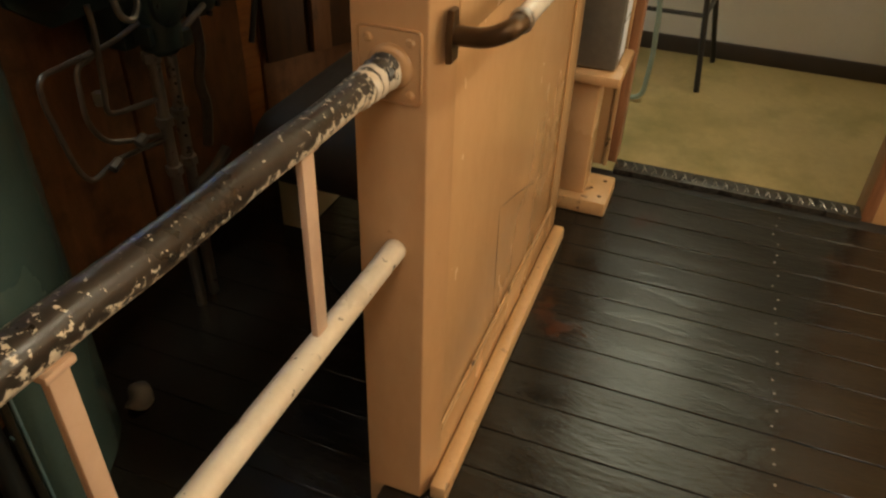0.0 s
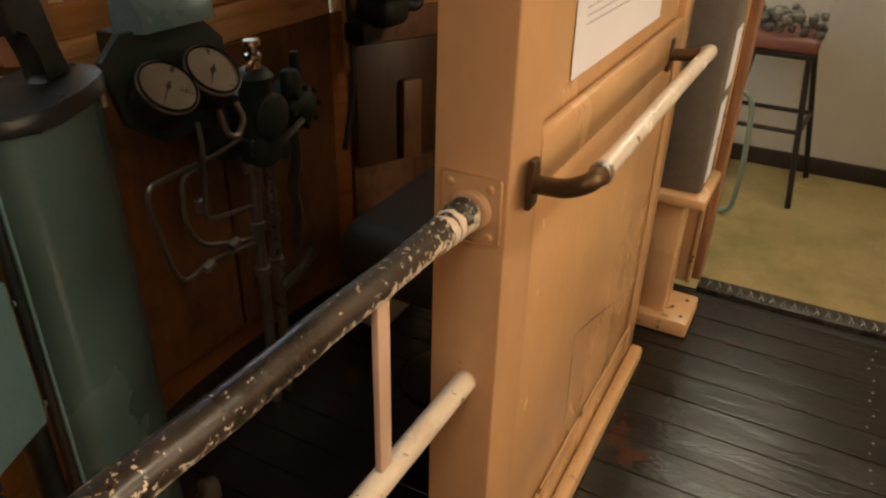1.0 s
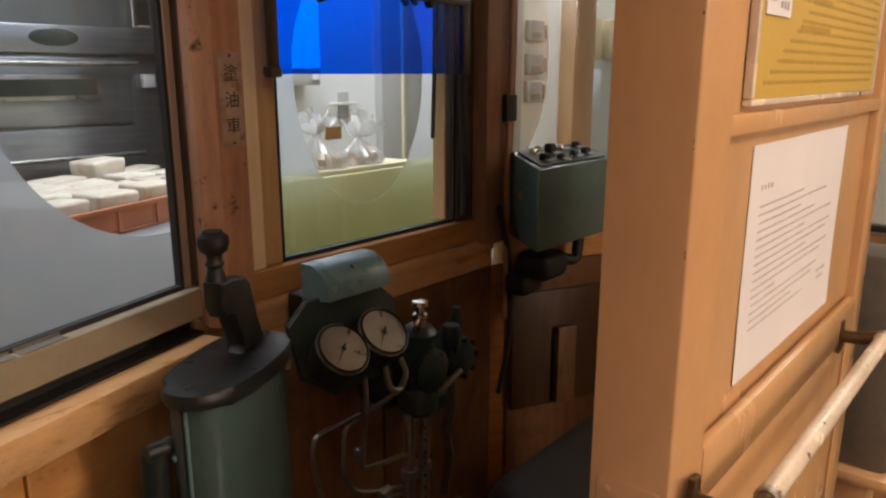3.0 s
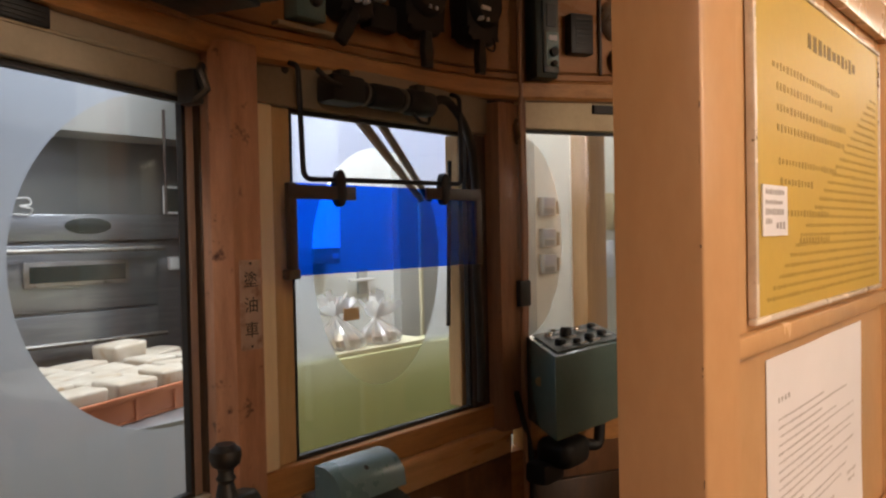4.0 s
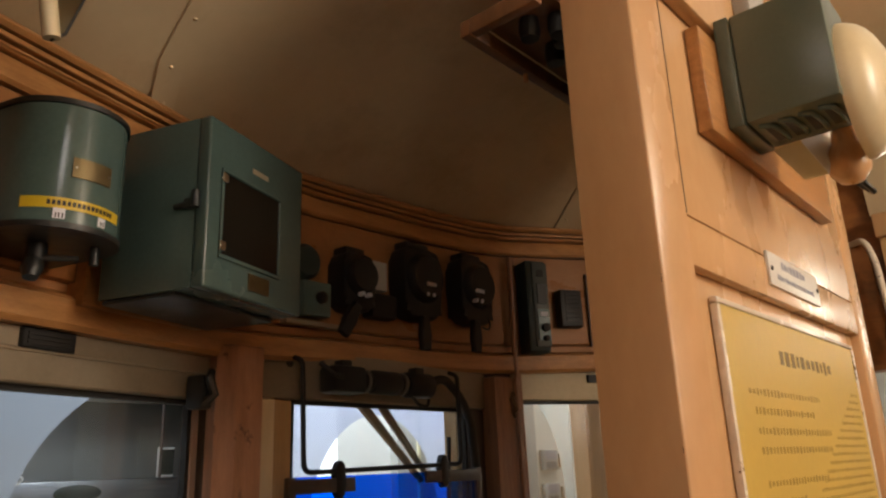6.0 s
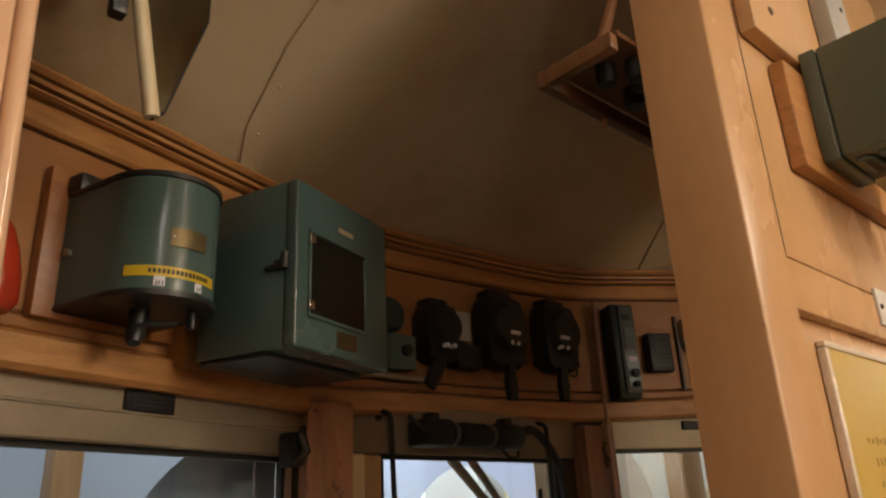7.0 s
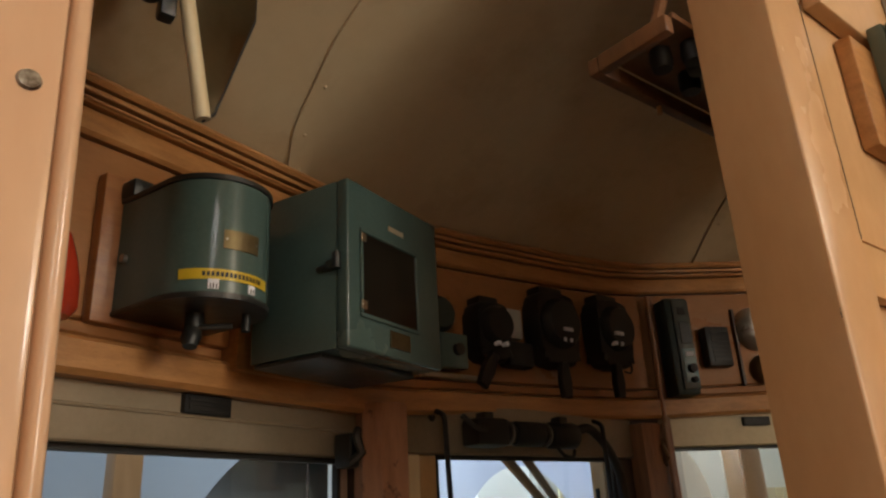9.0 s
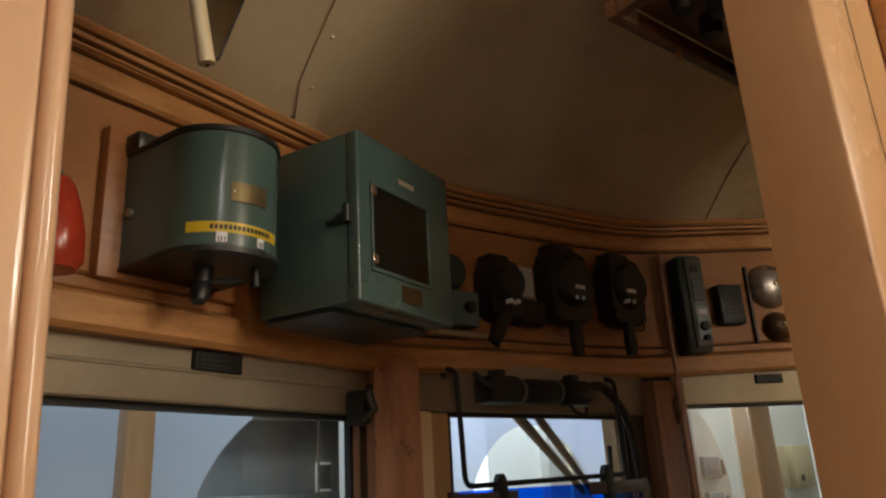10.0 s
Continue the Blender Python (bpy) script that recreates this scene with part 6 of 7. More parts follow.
for pts, r in (([(0.36, 0.735, 0.62), (0.3, 0.745, 0.6), (0.115, 0.745, 0.597), (0.112, 0.745, 0.55), (0.14, 0.745, 0.41), (0.165, 0.745, 0.367), (0.23, 0.745, 0.384), (0.372, 0.742, 0.366)], 0.0055),
               ([(0.25, 0.735, 0.64), (0.245, 0.745, 0.59), (0.196, 0.745, 0.588), (0.188, 0.745, 0.484), (0.22, 0.745, 0.428), (0.288, 0.745, 0.401), (0.376, 0.742, 0.375)], 0.0055),
               ([(0.232, 0.72, 0.69), (0.231, 0.715, 0.65), (0.227, 0.72, 0.56), (0.221, 0.725, 0.49), (0.26, 0.73, 0.478), (0.372, 0.735, 0.458)], 0.0055),
               ([(0.275, 0.71, 0.72), (0.272, 0.69, 0.66), (0.3, 0.69, 0.645), (0.335, 0.70, 0.67), (0.335, 0.72, 0.7)], 0.0065),
               ([(0.43, 0.735, 0.215), (0.5, 0.735, 0.225), (0.56, 0.735, 0.255)], 0.013),
               ([(0.54, 0.75, 0.58), (0.545, 0.75, 0.5), (0.53, 0.76, 0.44), (0.56, 0.77, 0.36), (0.55, 0.78, 0.26)], 0.012)):
    b = bmnew()
    tube(b, bend(pts, 0.03, 6), r, seg=8)
    part("tubing", b, COPPER, t, "bent grey tubing")
for x, z in ((0.222, 0.52), (0.3, 0.398), (0.222, 0.382)):
    b = bmnew()
    lathe(b, [(0.007, -0.014), (0.011, -0.012), (0.011, 0.012), (0.007, 0.014)], Matrix.Translation((x, 0.735, z)) @ pose(0, 0, 0, 0, 70 if z < 0.5 else 0, 0), 6)
    part("union_nut", b, STEEL, t)
for k in range(9):
    b = bmnew()
    lathe(b, [(0, 0.002), (0.0035, 0.0015), (0.004, 0)], Matrix.Translation((0.4205, 0.7275, 0.535 - 0.03 * k)) @ pose(0, 0, 0, 90, 0, -48), 8)
    part("hole", b, INK, t, "dark hole in the pipe")
b = bmnew()
tube(b, bend([(0.43, 0.735, 0.56), (0.47, 0.72, 0.58), (0.55, 0.73, 0.6)], 0.02), 0.0075, seg=8)
part("tubing", b, COPPER, t)
# seat and clutter in the dark of the cab
t = thing("driver_seat", (0.66, 0.4, 0.0), "dark brown padded driver's seat on an iron stem", "seat")
b = bmnew()
box(b, (0.40, 0.16, 0.27), (0.96, 0.58, 0.44), bevel=0.078, seg=6)
part("cushion", b, SEATVINYL, t)
b = bmnew()
tube(b, [(0.66, 0.4, 0.31), (0.66, 0.4, -0.07)], 0.025, seg=12)
lathe(b, [(0.12, 0.0), (0.12, 0.01), (0.04, 0.03), (0, 0.03)], Matrix.Translation((0.66, 0.4, -0.09)), 20)
part("stem", b, IRON, t)
t = thing("floor_heater", (0.95, 0.72, -0.09), "low ochre painted heater box on the cab floor", "heater")
b = bmnew()
box(b, (0.76, 0.662, -0.09), (1.2, 0.74, 0.13), bevel=0.006)
part("casing", b, SHELF, t)
b = bmnew()
box(b, (0.755, 0.655, 0.1305), (1.205, 0.745, 0.142), bevel=0.003)
part("top", b, DADO, t)
t = thing("rag_bundle", (-0.34, 0.44, 0.0), "crumpled pale rag and fittings on the cab floor", "rag")
b = bmnew()
bmesh.ops.create_icosphere(b, subdivisions=3, radius=0.027, matrix=Matrix.Translation((0.06, 0.66, -0.068)))
for v in b.verts:
    v.co += Vector((noise.noise(v.co * 30), noise.noise(v.co * 30 + Vector((5, 0, 0))), noise.noise(v.co * 30 + Vector((0, 5, 0))))) * 0.022
    v.co.z = max(v.co.z, -0.088)
part("cloth", b, GREYPAD, t)

# control desk box at the corner window
t = thing("switch_desk", (0.95, 0.8, 0.82), "sea-green sloping switch box with black knobs on top", "switch box")
AX, AY = Vector((0.93, -0.02, 0)).normalized(), Vector((0.62, 0.80, 0)).normalized()
A0 = Vector((0.792, 0.684, 0))


def desk(u, v, z):
    return A0 + AX * u + AY * v + Vector((0, 0, z))


b = bmnew()
vs = [b.verts.new(desk(u, v, z)) for u, v, z in ((0, 0, 0.845), (0.36, 0, 0.845), (0.36, 0.235, 0.845), (0, 0.235, 0.845),
                                              (0, 0, 1.052), (0.36, 0, 1.052), (0.36, 0.235, 1.072), (0, 0.235, 1.072))]
for f in ((0, 1, 2, 3), (4, 5, 6, 7), (0, 1, 5, 4), (1, 2, 6, 5), (2, 3, 7, 6), (3, 0, 4, 7)):
    b.faces.new([vs[i] for i in f])
bmesh.ops.bevel(b, geom=list(b.edges), offset=0.005, segments=2, affect="EDGES", profile=0.5)
part("case", b, GREEN, t)
b = bmnew()
vs = [b.verts.new(desk(u, v, z)) for z in (0.0, 0.003) for u, v, z in ((0.02, 0.02, 1.056 + z), (0.34, 0.02, 1.056 + z), (0.34, 0.215, 1.073 + z), (0.02, 0.215, 1.073 + z))]
for f in ((0, 1, 2, 3), (4, 5, 6, 7), (0, 1, 5, 4), (1, 2, 6, 5), (2, 3, 7, 6), (3, 0, 4, 7)):
    b.faces.new([vs[i] for i in f])
part("top_plate", b, GREYGREEN, t, "worn grey-green top plate")
for u, v, r, h, mat in ((0.06, 0.06, 0.014, 0.028, BLACK), (0.06, 0.15, 0.011, 0.022, CHROME), (0.13, 0.05, 0.01, 0.02, BLACK), (0.13, 0.13, 0.016, 0.04, BLACK),
                        (0.20, 0.06, 0.013, 0.025, BLACK), (0.20, 0.16, 0.01, 0.02, CHROME), (0.27, 0.07, 0.013, 0.025, BLACK), (0.28, 0.16, 0.012, 0.024, BLACK), (0.1, 0.19, 0.009, 0.016, CHROME)):
    b = bmnew()
    p = desk(u, v, 1.06 + 0.085 * v)
    h *= 0.6
    lathe(b, [(r, 0), (r * 1.05, h * 0.7), (r * 0.8, h), (0, h * 1.03)], Matrix.Translation(p), 12)
    part("knob", b, mat, t)
    b = bmnew()
    box(b, (-0.018, -0.022, 0), (0.018, -0.014, 0.0035), Matrix.Translation(p))
    part("label_tab", b, GREYWALL, t, "small grey label")
b = bmnew()
p = desk(0, 0.12, 0.97)
lathe(b, [(0.012, 0), (0.012, 0.004), (0, 0.005)], Matrix.Translation(p) @ pose(0, 0, 0, 0, -90, 0), 12)
part("plug", b, BRASS_DULL, t)
for u in (0.03, 0.33):
    b = bmnew()
    tube(b, [desk(u, 0.23, 0.86), desk(u, 0.30, 0.80)], 0.01, seg=8)
    part("bracket", b, IRON, t)
t = thing("desk_bracket", (0.95, 0.78, 0.70), "black casting on the wall under the switch box", "casting")
b = bmnew()
box(b, (0.93, 0.74, 0.72), (1.06, 0.85, 0.80), bevel=0.028, seg=3)
box(b, (0.90, 0.79, 0.68), (1.0, 0.86, 0.74), bevel=0.015)
tube(b, bend([(1.05, 0.76, 0.77), (1.09, 0.74, 0.76), (1.1, 0.74, 0.83)], 0.02), 0.016, seg=10)
part("arm", b, BLACK, t)
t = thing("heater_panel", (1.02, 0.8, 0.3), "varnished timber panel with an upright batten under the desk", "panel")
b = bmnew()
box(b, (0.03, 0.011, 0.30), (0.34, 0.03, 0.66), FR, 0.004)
part("panel", b, DARK_BROWN, t)
b = bmnew()
box(b, (0.168, 0.0305, 0.31), (0.232, 0.058, 0.55), FR, 0.005)
part("batten", b, DADO, t)

# stand at the end of the partition
t = thing("leaflet_stand", (1.12, -0.04, 0.0), "salmon timber stand holding a grey padded folder", "stand")
b = bmnew()
box(b, (1.025, -0.125, 0.0), (1.19, 0.03, 0.045), bevel=0.008)
part("foot", b, TRIM, t)
for x, y in ((1.06, -0.1), (1.15, -0.1), (1.1, -0.07)):
    b = bmnew()
    lathe(b, [(0, 0.002), (0.005, 0.0015), (0.006, 0)], Matrix.Translation((x, y, 0.045)), 10)
    part("screw", b, BRONZE, t)
b = bmnew()
box(b, (1.055, -0.055, 0.0455), (1.15, 0.02, 0.37), bevel=0.006)
part("leg", b, PAINT, t)
b = bmnew()
box(b, (1.03, -0.105, 0.371), (1.26, 0.06, 0.40), bevel=0.008)
part("ledge", b, PAINT, t)
t = thing("padded_folder", (1.13, -0.03, 0.40), "grey padded folder with pale papers stuck on it", "folder")
b = bmnew()
box(b, (1.06, -0.085, 0.401), (1.20, 0.05, 0.90), bevel=0.012)
part("body", b, GREYPAD, t)
for lo, hi in (((1.09, -0.0872, 0.66), (1.18, -0.0853, 0.80)), ((1.08, -0.0872, 0.53), (1.16, -0.0853, 0.63)), ((1.075, -0.0872, 0.43), (1.15, -0.0853, 0.52))):
    b = bmnew()
    box(b, lo, hi)
    part("paper", b, PAPER, t, "pale paper")
b = bmnew()
tube(b, bend([(1.10, -0.08, 0.90), (1.12, -0.07, 0.912), (1.18, -0.07, 0.912), (1.20, -0.08, 0.89)], 0.01), 0.004, seg=6)
part("strap", b, RUBBER, t)

# ---- the room beyond the side door ----
bm = bmnew()
box(bm, (1.33, -3.2, -0.16), (2.9, 1.45, -0.10))
structure("floor_side_room", bm, SHOPFLOOR, "ochre mottled vinyl floor", "floor")
bm = bmnew()
box(bm, (2.74, -3.2, -0.1), (2.84, 1.45, 2.6))
structure("wall_side_room", bm, SHOPWALL, "cream white painted wall", "wall")
bm = bmnew()
box(bm, (2.722, -3.2, -0.0995), (2.7395, 1.45, -0.025), bevel=0.003)
structure("baseboard", bm, BASE, "black skirting board", "baseboard")
bm = bmnew()
box(bm, (1.4, -3.2, 2.6), (2.9, 1.45, 2.66))
structure("ceiling_side_room", bm, SHOPWALL, "plain white ceiling", "ceiling")
bm = bmnew()
box(bm, (1.42, -3.26, -0.16), (2.9, -3.2, 2.66))
structure("wall_side_end", bm, SHOPWALL, "plain white end wall", "wall")

# unseen room added around the lamp beyond the left doorway
for nm, lo, hi, mat, lab, cat in (("floor_far_room", (-3.0, -3.2, -0.16), (-1.511, 0.7, -0.10), SHOPFLOOR, "ochre mottled vinyl floor", "floor"), ("wall_far_room", (-3.1, -3.2, -0.16), (-3.0, 0.7, 2.66), SHOPWALL, "cream white painted wall", "wall"),
                                  ("wall_far_end", (-3.0, -3.26, -0.16), (-1.52, -3.2, 2.66), SHOPWALL, "plain white end wall", "wall"), ("wall_far_front", (-3.0, 0.651, -0.1), (-2.3, 0.7, 2.6), SHOPWALL, "plain white wall", "wall"), ("ceiling_far_room", (-3.0, -3.2, 2.6), (-1.4, 0.7, 2.66), SHOPWALL, "plain white ceiling", "ceiling")):
    bm = bmnew()
    box(bm, lo, hi)
    structure(nm, bm, mat, lab, cat)

t = thing("bar_stool", (2.42, -0.15, -0.1), "black steel stool with a dusty pink padded seat", "stool")
sx, sy, sz = 2.535, -0.108, 0.50
b = bmnew()
box(b, (2.405, -0.24, 0.476), (2.665, 0.022, 0.533), bevel=0.018, seg=4)
part("seat", b, PINKSEAT, t)
b = bmnew()
box(b, (2.415, -0.23, 0.452), (2.655, 0.012, 0.4755), bevel=0.003)
part("seat_frame", b, BLACKSTEEL, t)
legs = [((2.43, -0.215), (2.283, -0.282)), ((2.643, -0.223), (2.666, -0.318)), ((2.643, 0.0), (2.666, 0.06)), ((2.43, -0.005), (2.283, 0.04))]
rungs = []
for (ax, ay), (bx, by) in legs:
    b = bmnew()
    tube(b, [(ax, ay, 0.453), (bx, by, -0.098)], 0.0115, seg=8)
    part("leg", b, BLACKSTEEL, t)
    rungs.append((ax + (bx - ax) * 0.48, ay + (by - ay) * 0.48, 0.188))
for k in range(4):
    b = bmnew()
    tube(b, [rungs[k], rungs[(k + 1) % 4]], 0.0095, seg=8)
    part("rung", b, BLACKSTEEL, t)
t = thing("flower_bundle", (2.45, -0.1, 0.53), "grey bundle of small dried flowers on the stool", "bundle")
rng = random.Random(11)
b = bmnew()
for k in range(70):
    p = Vector((sx + rng.uniform(-0.13, 0.13), sy + rng.uniform(-0.13, 0.13), 0.545 + rng.uniform(0, 0.06)))
    bmesh.ops.create_icosphere(b, subdivisions=1, radius=rng.uniform(0.012, 0.024), matrix=Matrix.Translation(p))
tagged(part("blossom", b, GREYPAD, t), kind="stuff")
t = thing("tube_rack", (2.05, -0.03, -0.1), "pale teal bent tube rack on the floor", "rack")
b = bmnew()
tube(b, bend([(2.1, 0.1, -0.09), (2.1, -0.085, -0.088), (2.1, -0.096, 0.08), (2.1, -0.087, 0.26), (2.1, -0.07, 0.385), (2.1, 0.06, 0.392)], 0.045), 0.0105, seg=10)
part("tube", b, TEAL, t)
t = thing("small_bottle", (2.18, 0.02, -0.1), "small pale bottle on the floor", "bottle")
b = bmnew()
lathe(b, [(0, 0), (0.03, 0), (0.032, 0.02), (0.032, 0.12), (0.014, 0.15), (0.014, 0.17), (0, 0.17)], Matrix.Translation((2.2, 0.02, -0.1)), 16)
part("body", b, PAPER, t)

# ---- the bakery in front of the tram ----
bm = bmnew()
box(bm, (-1.7, 0.2, -0.16), (1.325, 1.049, -0.105))
structure("floor_under_tram", bm, SHOPFLOOR, "ochre vinyl floor under the tram's front", "floor")
bm = bmnew()
box(bm, (-2.2, 1.05, -0.16), (4.6, 4.3, -0.10))
structure("floor_bakery", bm, SHOPFLOOR, "ochre vinyl floor of the bakery", "floor")
bm = bmnew()
box(bm, (-2.2, 4.2, -0.1), (4.6, 4.3, 2.7))
structure("wall_bakery", bm, SHOPWALL, "white bakery wall", "wall")
bm = bmnew()
box(bm, (-2.3, 0.75, -0.1), (-2.2, 4.3, 2.7))
structure("wall_bakery_left", bm, SHOPWALL, "white bakery side wall", "wall")
bm = bmnew()
box(bm, (4.5, 1.45, -0.1), (4.6, 4.2, 2.7))
structure("wall_bakery_right", bm, SHOPWALL, "white bakery side wall", "wall")
bm = bmnew()
box(bm, (-2.3, 0.72, 2.7), (4.6, 4.3, 2.76))
structure("ceiling_bakery", bm, SHOPWALL, "white bakery ceiling", "ceiling")
bm = bmnew()
box(bm, (2.84, 1.4, -0.1), (4.6, 1.45, 2.7))
structure("wall_bakery_near", bm, SHOPWALL, "white bakery wall", "wall")


def holed(bm, x0, x1, z0, z1, y, cx, cz, r, rz, low, n=72):
    """A sheet across x0..x1 and z0..z1 with a round opening, as one ring of quads."""
    inner, outer = [], []
    for k in range(n):
        a = 2 * math.pi * k / n
        c, s = math.cos(a), math.sin(a)
        f = min((x1 - cx) / c if c > 1e-6 else 1e9, (x0 - cx) / c if c < -1e-6 else 1e9, (z1 - cz) / s if s > 1e-6 else 1e9, (z0 - cz) / s if s < -1e-6 else 1e9)
        inner.append(bm.verts.new((cx + r * c, y, cz + (rz if s > 0 else low) * s)))
        outer.append(bm.verts.new((cx + f * c, y, cz + f * s)))
    for x, z in ((x0, z0), (x1, z0), (x1, z1), (x0, z1)):
        v = min(outer, key=lambda o: (o.co.x - x) ** 2 + (o.co.z - z) ** 2)
        v.co = (x, y, z)
    for k in range(n):
        bm.faces.new((inner[k], inner[(k + 1) % n], outer[(k + 1) % n], outer[k]))


screen = thing("glass_screen", (0.6, 1.5, -0.1), "frosted glass screen with round clear openings", "glass screen", kind="structure")
for x0, x1, cx, cz, r, rz, low in ((-1.6, 0.626, 0.245, 1.30, 0.378, 0.43, 0.43), (0.628, 1.5, 1.0, 1.295, 0.29, 0.352, 0.44), (1.502, 2.2, 1.83, 1.335, 0.292, 0.42, 0.42)):
    bm = bmnew()
    holed(bm, x0, x1, -0.1, 2.65, 1.5, cx, cz, r, rz, low)
    part("frosted_pane", bm, FROST_OLIVE if 0.6 < x0 < 1 else FROST_CREAM if x0 > 1 else FROST, screen)
for x0, x1 in ((-0.285, -0.225), (2.205, 2.385)):
    bm = bmnew()
    box(bm, (x0, 1.42, -0.1), (x1, 1.497, 2.65), bevel=0.004)
    part("timber_post", bm, SHOPWOOD, screen, "light timber post")

t = thing("wire_hook", (0.43, 2.96, 1.5), "white bent wire hook on the oven edge", "hook")
b = bmnew()
tube(b, bend([(0.36, 2.96, 1.535), (0.425, 2.96, 1.54), (0.435, 2.96, 1.512), (0.385, 2.96, 1.505), (0.44, 2.96, 1.495), (0.43, 2.975, 1.47), (0.37, 2.975, 1.472)], 0.012, 4), 0.004, seg=6)
part("wire", b, WHITE, t)
t = thing("deck_oven", (0.6, 3.3, -0.1), "stainless deck oven with a long glazed door", "oven")
for nm, lo, hi, mat in (("body", (-0.5, 3.02, -0.1), (1.22, 3.8, 1.475), STAINLESS), ("top_strip", (-0.5, 2.985, 1.36), (1.22, 3.019, 1.475), STAINLESS), ("recess", (-0.6, 3.12, 1.476), (1.22, 3.8, 1.82), HOOD), ("hood", (-0.6, 2.9, 1.82), (1.3, 3.9, 2.1), GREYWALL), ("door", (-0.2, 2.99, 1.06), (0.982, 3.019, 1.345), STAINLESS),
                        ("lower_door", (-0.2, 2.99, 0.66), (0.982, 3.019, 1.05), STAINLESS)):
    b = bmnew()
    box(b, lo, hi, bevel=0.006)
    part(nm, b, mat, t)
b = bmnew()
box(b, (0.40, 2.975, 1.168), (0.842, 2.9895, 1.274), bevel=0.004)
part("door_frame", b, STEEL, t)
b = bmnew()
box(b, (0.422, 2.97, 1.187), (0.82, 2.9745, 1.255))
part("door_glass", b, OVENGLASS, t)
b = bmnew()
tube(b, [(-0.2, 2.95, 1.32), (1.0, 2.95, 1.32)], 0.011, seg=10)
part("handle", b, STEEL, t)
b = bmnew()
tube(b, [(-0.2, 2.95, 0.925), (1.0, 2.95, 0.925)], 0.01, seg=10)
part("handle", b, STEEL, t)
b = bmnew()
lathe(b, [(0, 0), (0.09, 0.002), (0.1, 0)], Matrix.Translation((0.668, 2.984, 1.424)) @ Matrix.Diagonal((1, 1, 0.36, 1)) @ pose(0, 0, 0, 90, 0, 0), 24)
part("badge", b, OVENGLASS, t, "dark oval badge")
b = bmnew()
box(b, (1.045, 2.985, 1.215), (1.1, 3.019, 1.275), bevel=0.003)
part("dial_plate", b, WHITE, t)

CRATE_AT = Matrix.Translation((0.12, 1.9, 0)) @ pose(0, 0, 0, 0, 0, 19)
t = thing("oven_flue", (0.977, 2.9, 1.47), "thin dark rod in front of the oven hood", "rod")
b = bmnew()
tube(b, [(0.977, 2.885, 1.476), (0.975, 2.885, 1.95)], 0.007, seg=8)
part("rod", b, SASH_DARK, t)
t = thing("control_frame", (1.02, 2.985, 1.49), "small white framed panel over the oven", "panel")
for lo, hi in (((1.012, 2.97, 1.478), (1.022, 2.984, 1.61)), ((1.0225, 2.97, 1.6), (1.09, 2.984, 1.61)), ((1.0225, 2.97, 1.478), (1.09, 2.984, 1.488))):
    b = bmnew()
    box(b, lo, hi, bevel=0.002)
    part("frame", b, WHITE, t)
b = bmnew()
box(b, (1.0225, 2.974, 1.4885), (1.09, 2.984, 1.5995))
part("panel", b, OVENGLASS, t)
t = thing("bread_crate", CRATE_AT @ Vector((0.5, 0.3, 0.78)), "terracotta plastic crate full of floured loaves", "crate")
for lo, hi in (((0.0, 0.0, 0.78), (1.02, 0.6, 0.79)), ((0.0, 0.0, 0.7905), (1.02, 0.015, 0.868)), ((0.0, 0.585, 0.7905), (1.02, 0.6, 0.868)), ((0.0, 0.0155, 0.7905), (0.015, 0.5845, 0.868)), ((1.005, 0.0155, 0.7905), (1.02, 0.5845, 0.868))):
    b = bmnew()
    box(b, lo, hi, CRATE_AT, bevel=0.003)
    part("panel", b, CRATE, t)
b = bmnew()
box(b, (-0.004, -0.008, 0.853), (1.024, -0.0002, 0.87), CRATE_AT, bevel=0.003)
part("rim", b, CRATE, t)
for k in range(6):
    b = bmnew()
    box(b, (0.1 + 0.17 * k, -0.007, 0.783), (0.115 + 0.17 * k, -0.0002, 0.8525), CRATE_AT, bevel=0.002, seg=1)
    part("rib", b, CRATE, t)
rng = random.Random(3)
for i in range(5):
    for j in range(4):
        m = CRATE_AT @ Matrix.Translation((0.115 + 0.198 * i, 0.085 + 0.143 * j, 0.7915)) @ pose(0, 0, 0, rng.uniform(-3, 3), rng.uniform(-3, 3), rng.uniform(-6, 6))
        lf = thing("loaf", m.translation, "pale floured rectangular loaf in the crate", "bread", group="loaves in the crate")
        b = bmnew()
        h = 0.098 + rng.uniform(0, 0.022) + (0.05 if (i, j) == (3, 3) else 0)
        box(b, (-0.091, -0.061, 0.0), (0.091, 0.061, h), m, 0.014, 3)
        inv = m.inverted()
        for v in b.verts:
            q = inv @ v.co
            f = 0.86 + 0.14 * min(1, q.z / h)
            dome = -0.006 * (1 - abs(q.x) / 0.091) * (1 if q.z > h * 0.9 else 0)
            v.co = m @ Vector((q.x * f, q.y * f, q.z + dome)) + Vector((noise.noise(v.co * 22), noise.noise(v.co * 22 + Vector((7, 0, 0))), noise.noise(v.co * 20 + Vector((0, 9, 0))))) * 0.004
        part("crust", b, LOAF, lf)
b = bmnew()
t = thing("work_table", (0.5, 2.2, -0.1), "stainless work table in the bakery", "table")
box(b, (-0.9, 1.9, 0.74), (1.2, 2.6, 0.779), bevel=0.004)
part("top", b, STAINLESS, t)
for x, y in ((-0.85, 1.95), (1.15, 1.95), (-0.85, 2.55), (1.15, 2.55)):
    b = bmnew()
    tube(b, [(x, y, -0.1), (x, y, 0.74)], 0.02, seg=10)
    part("leg", b, STAINLESS, t)

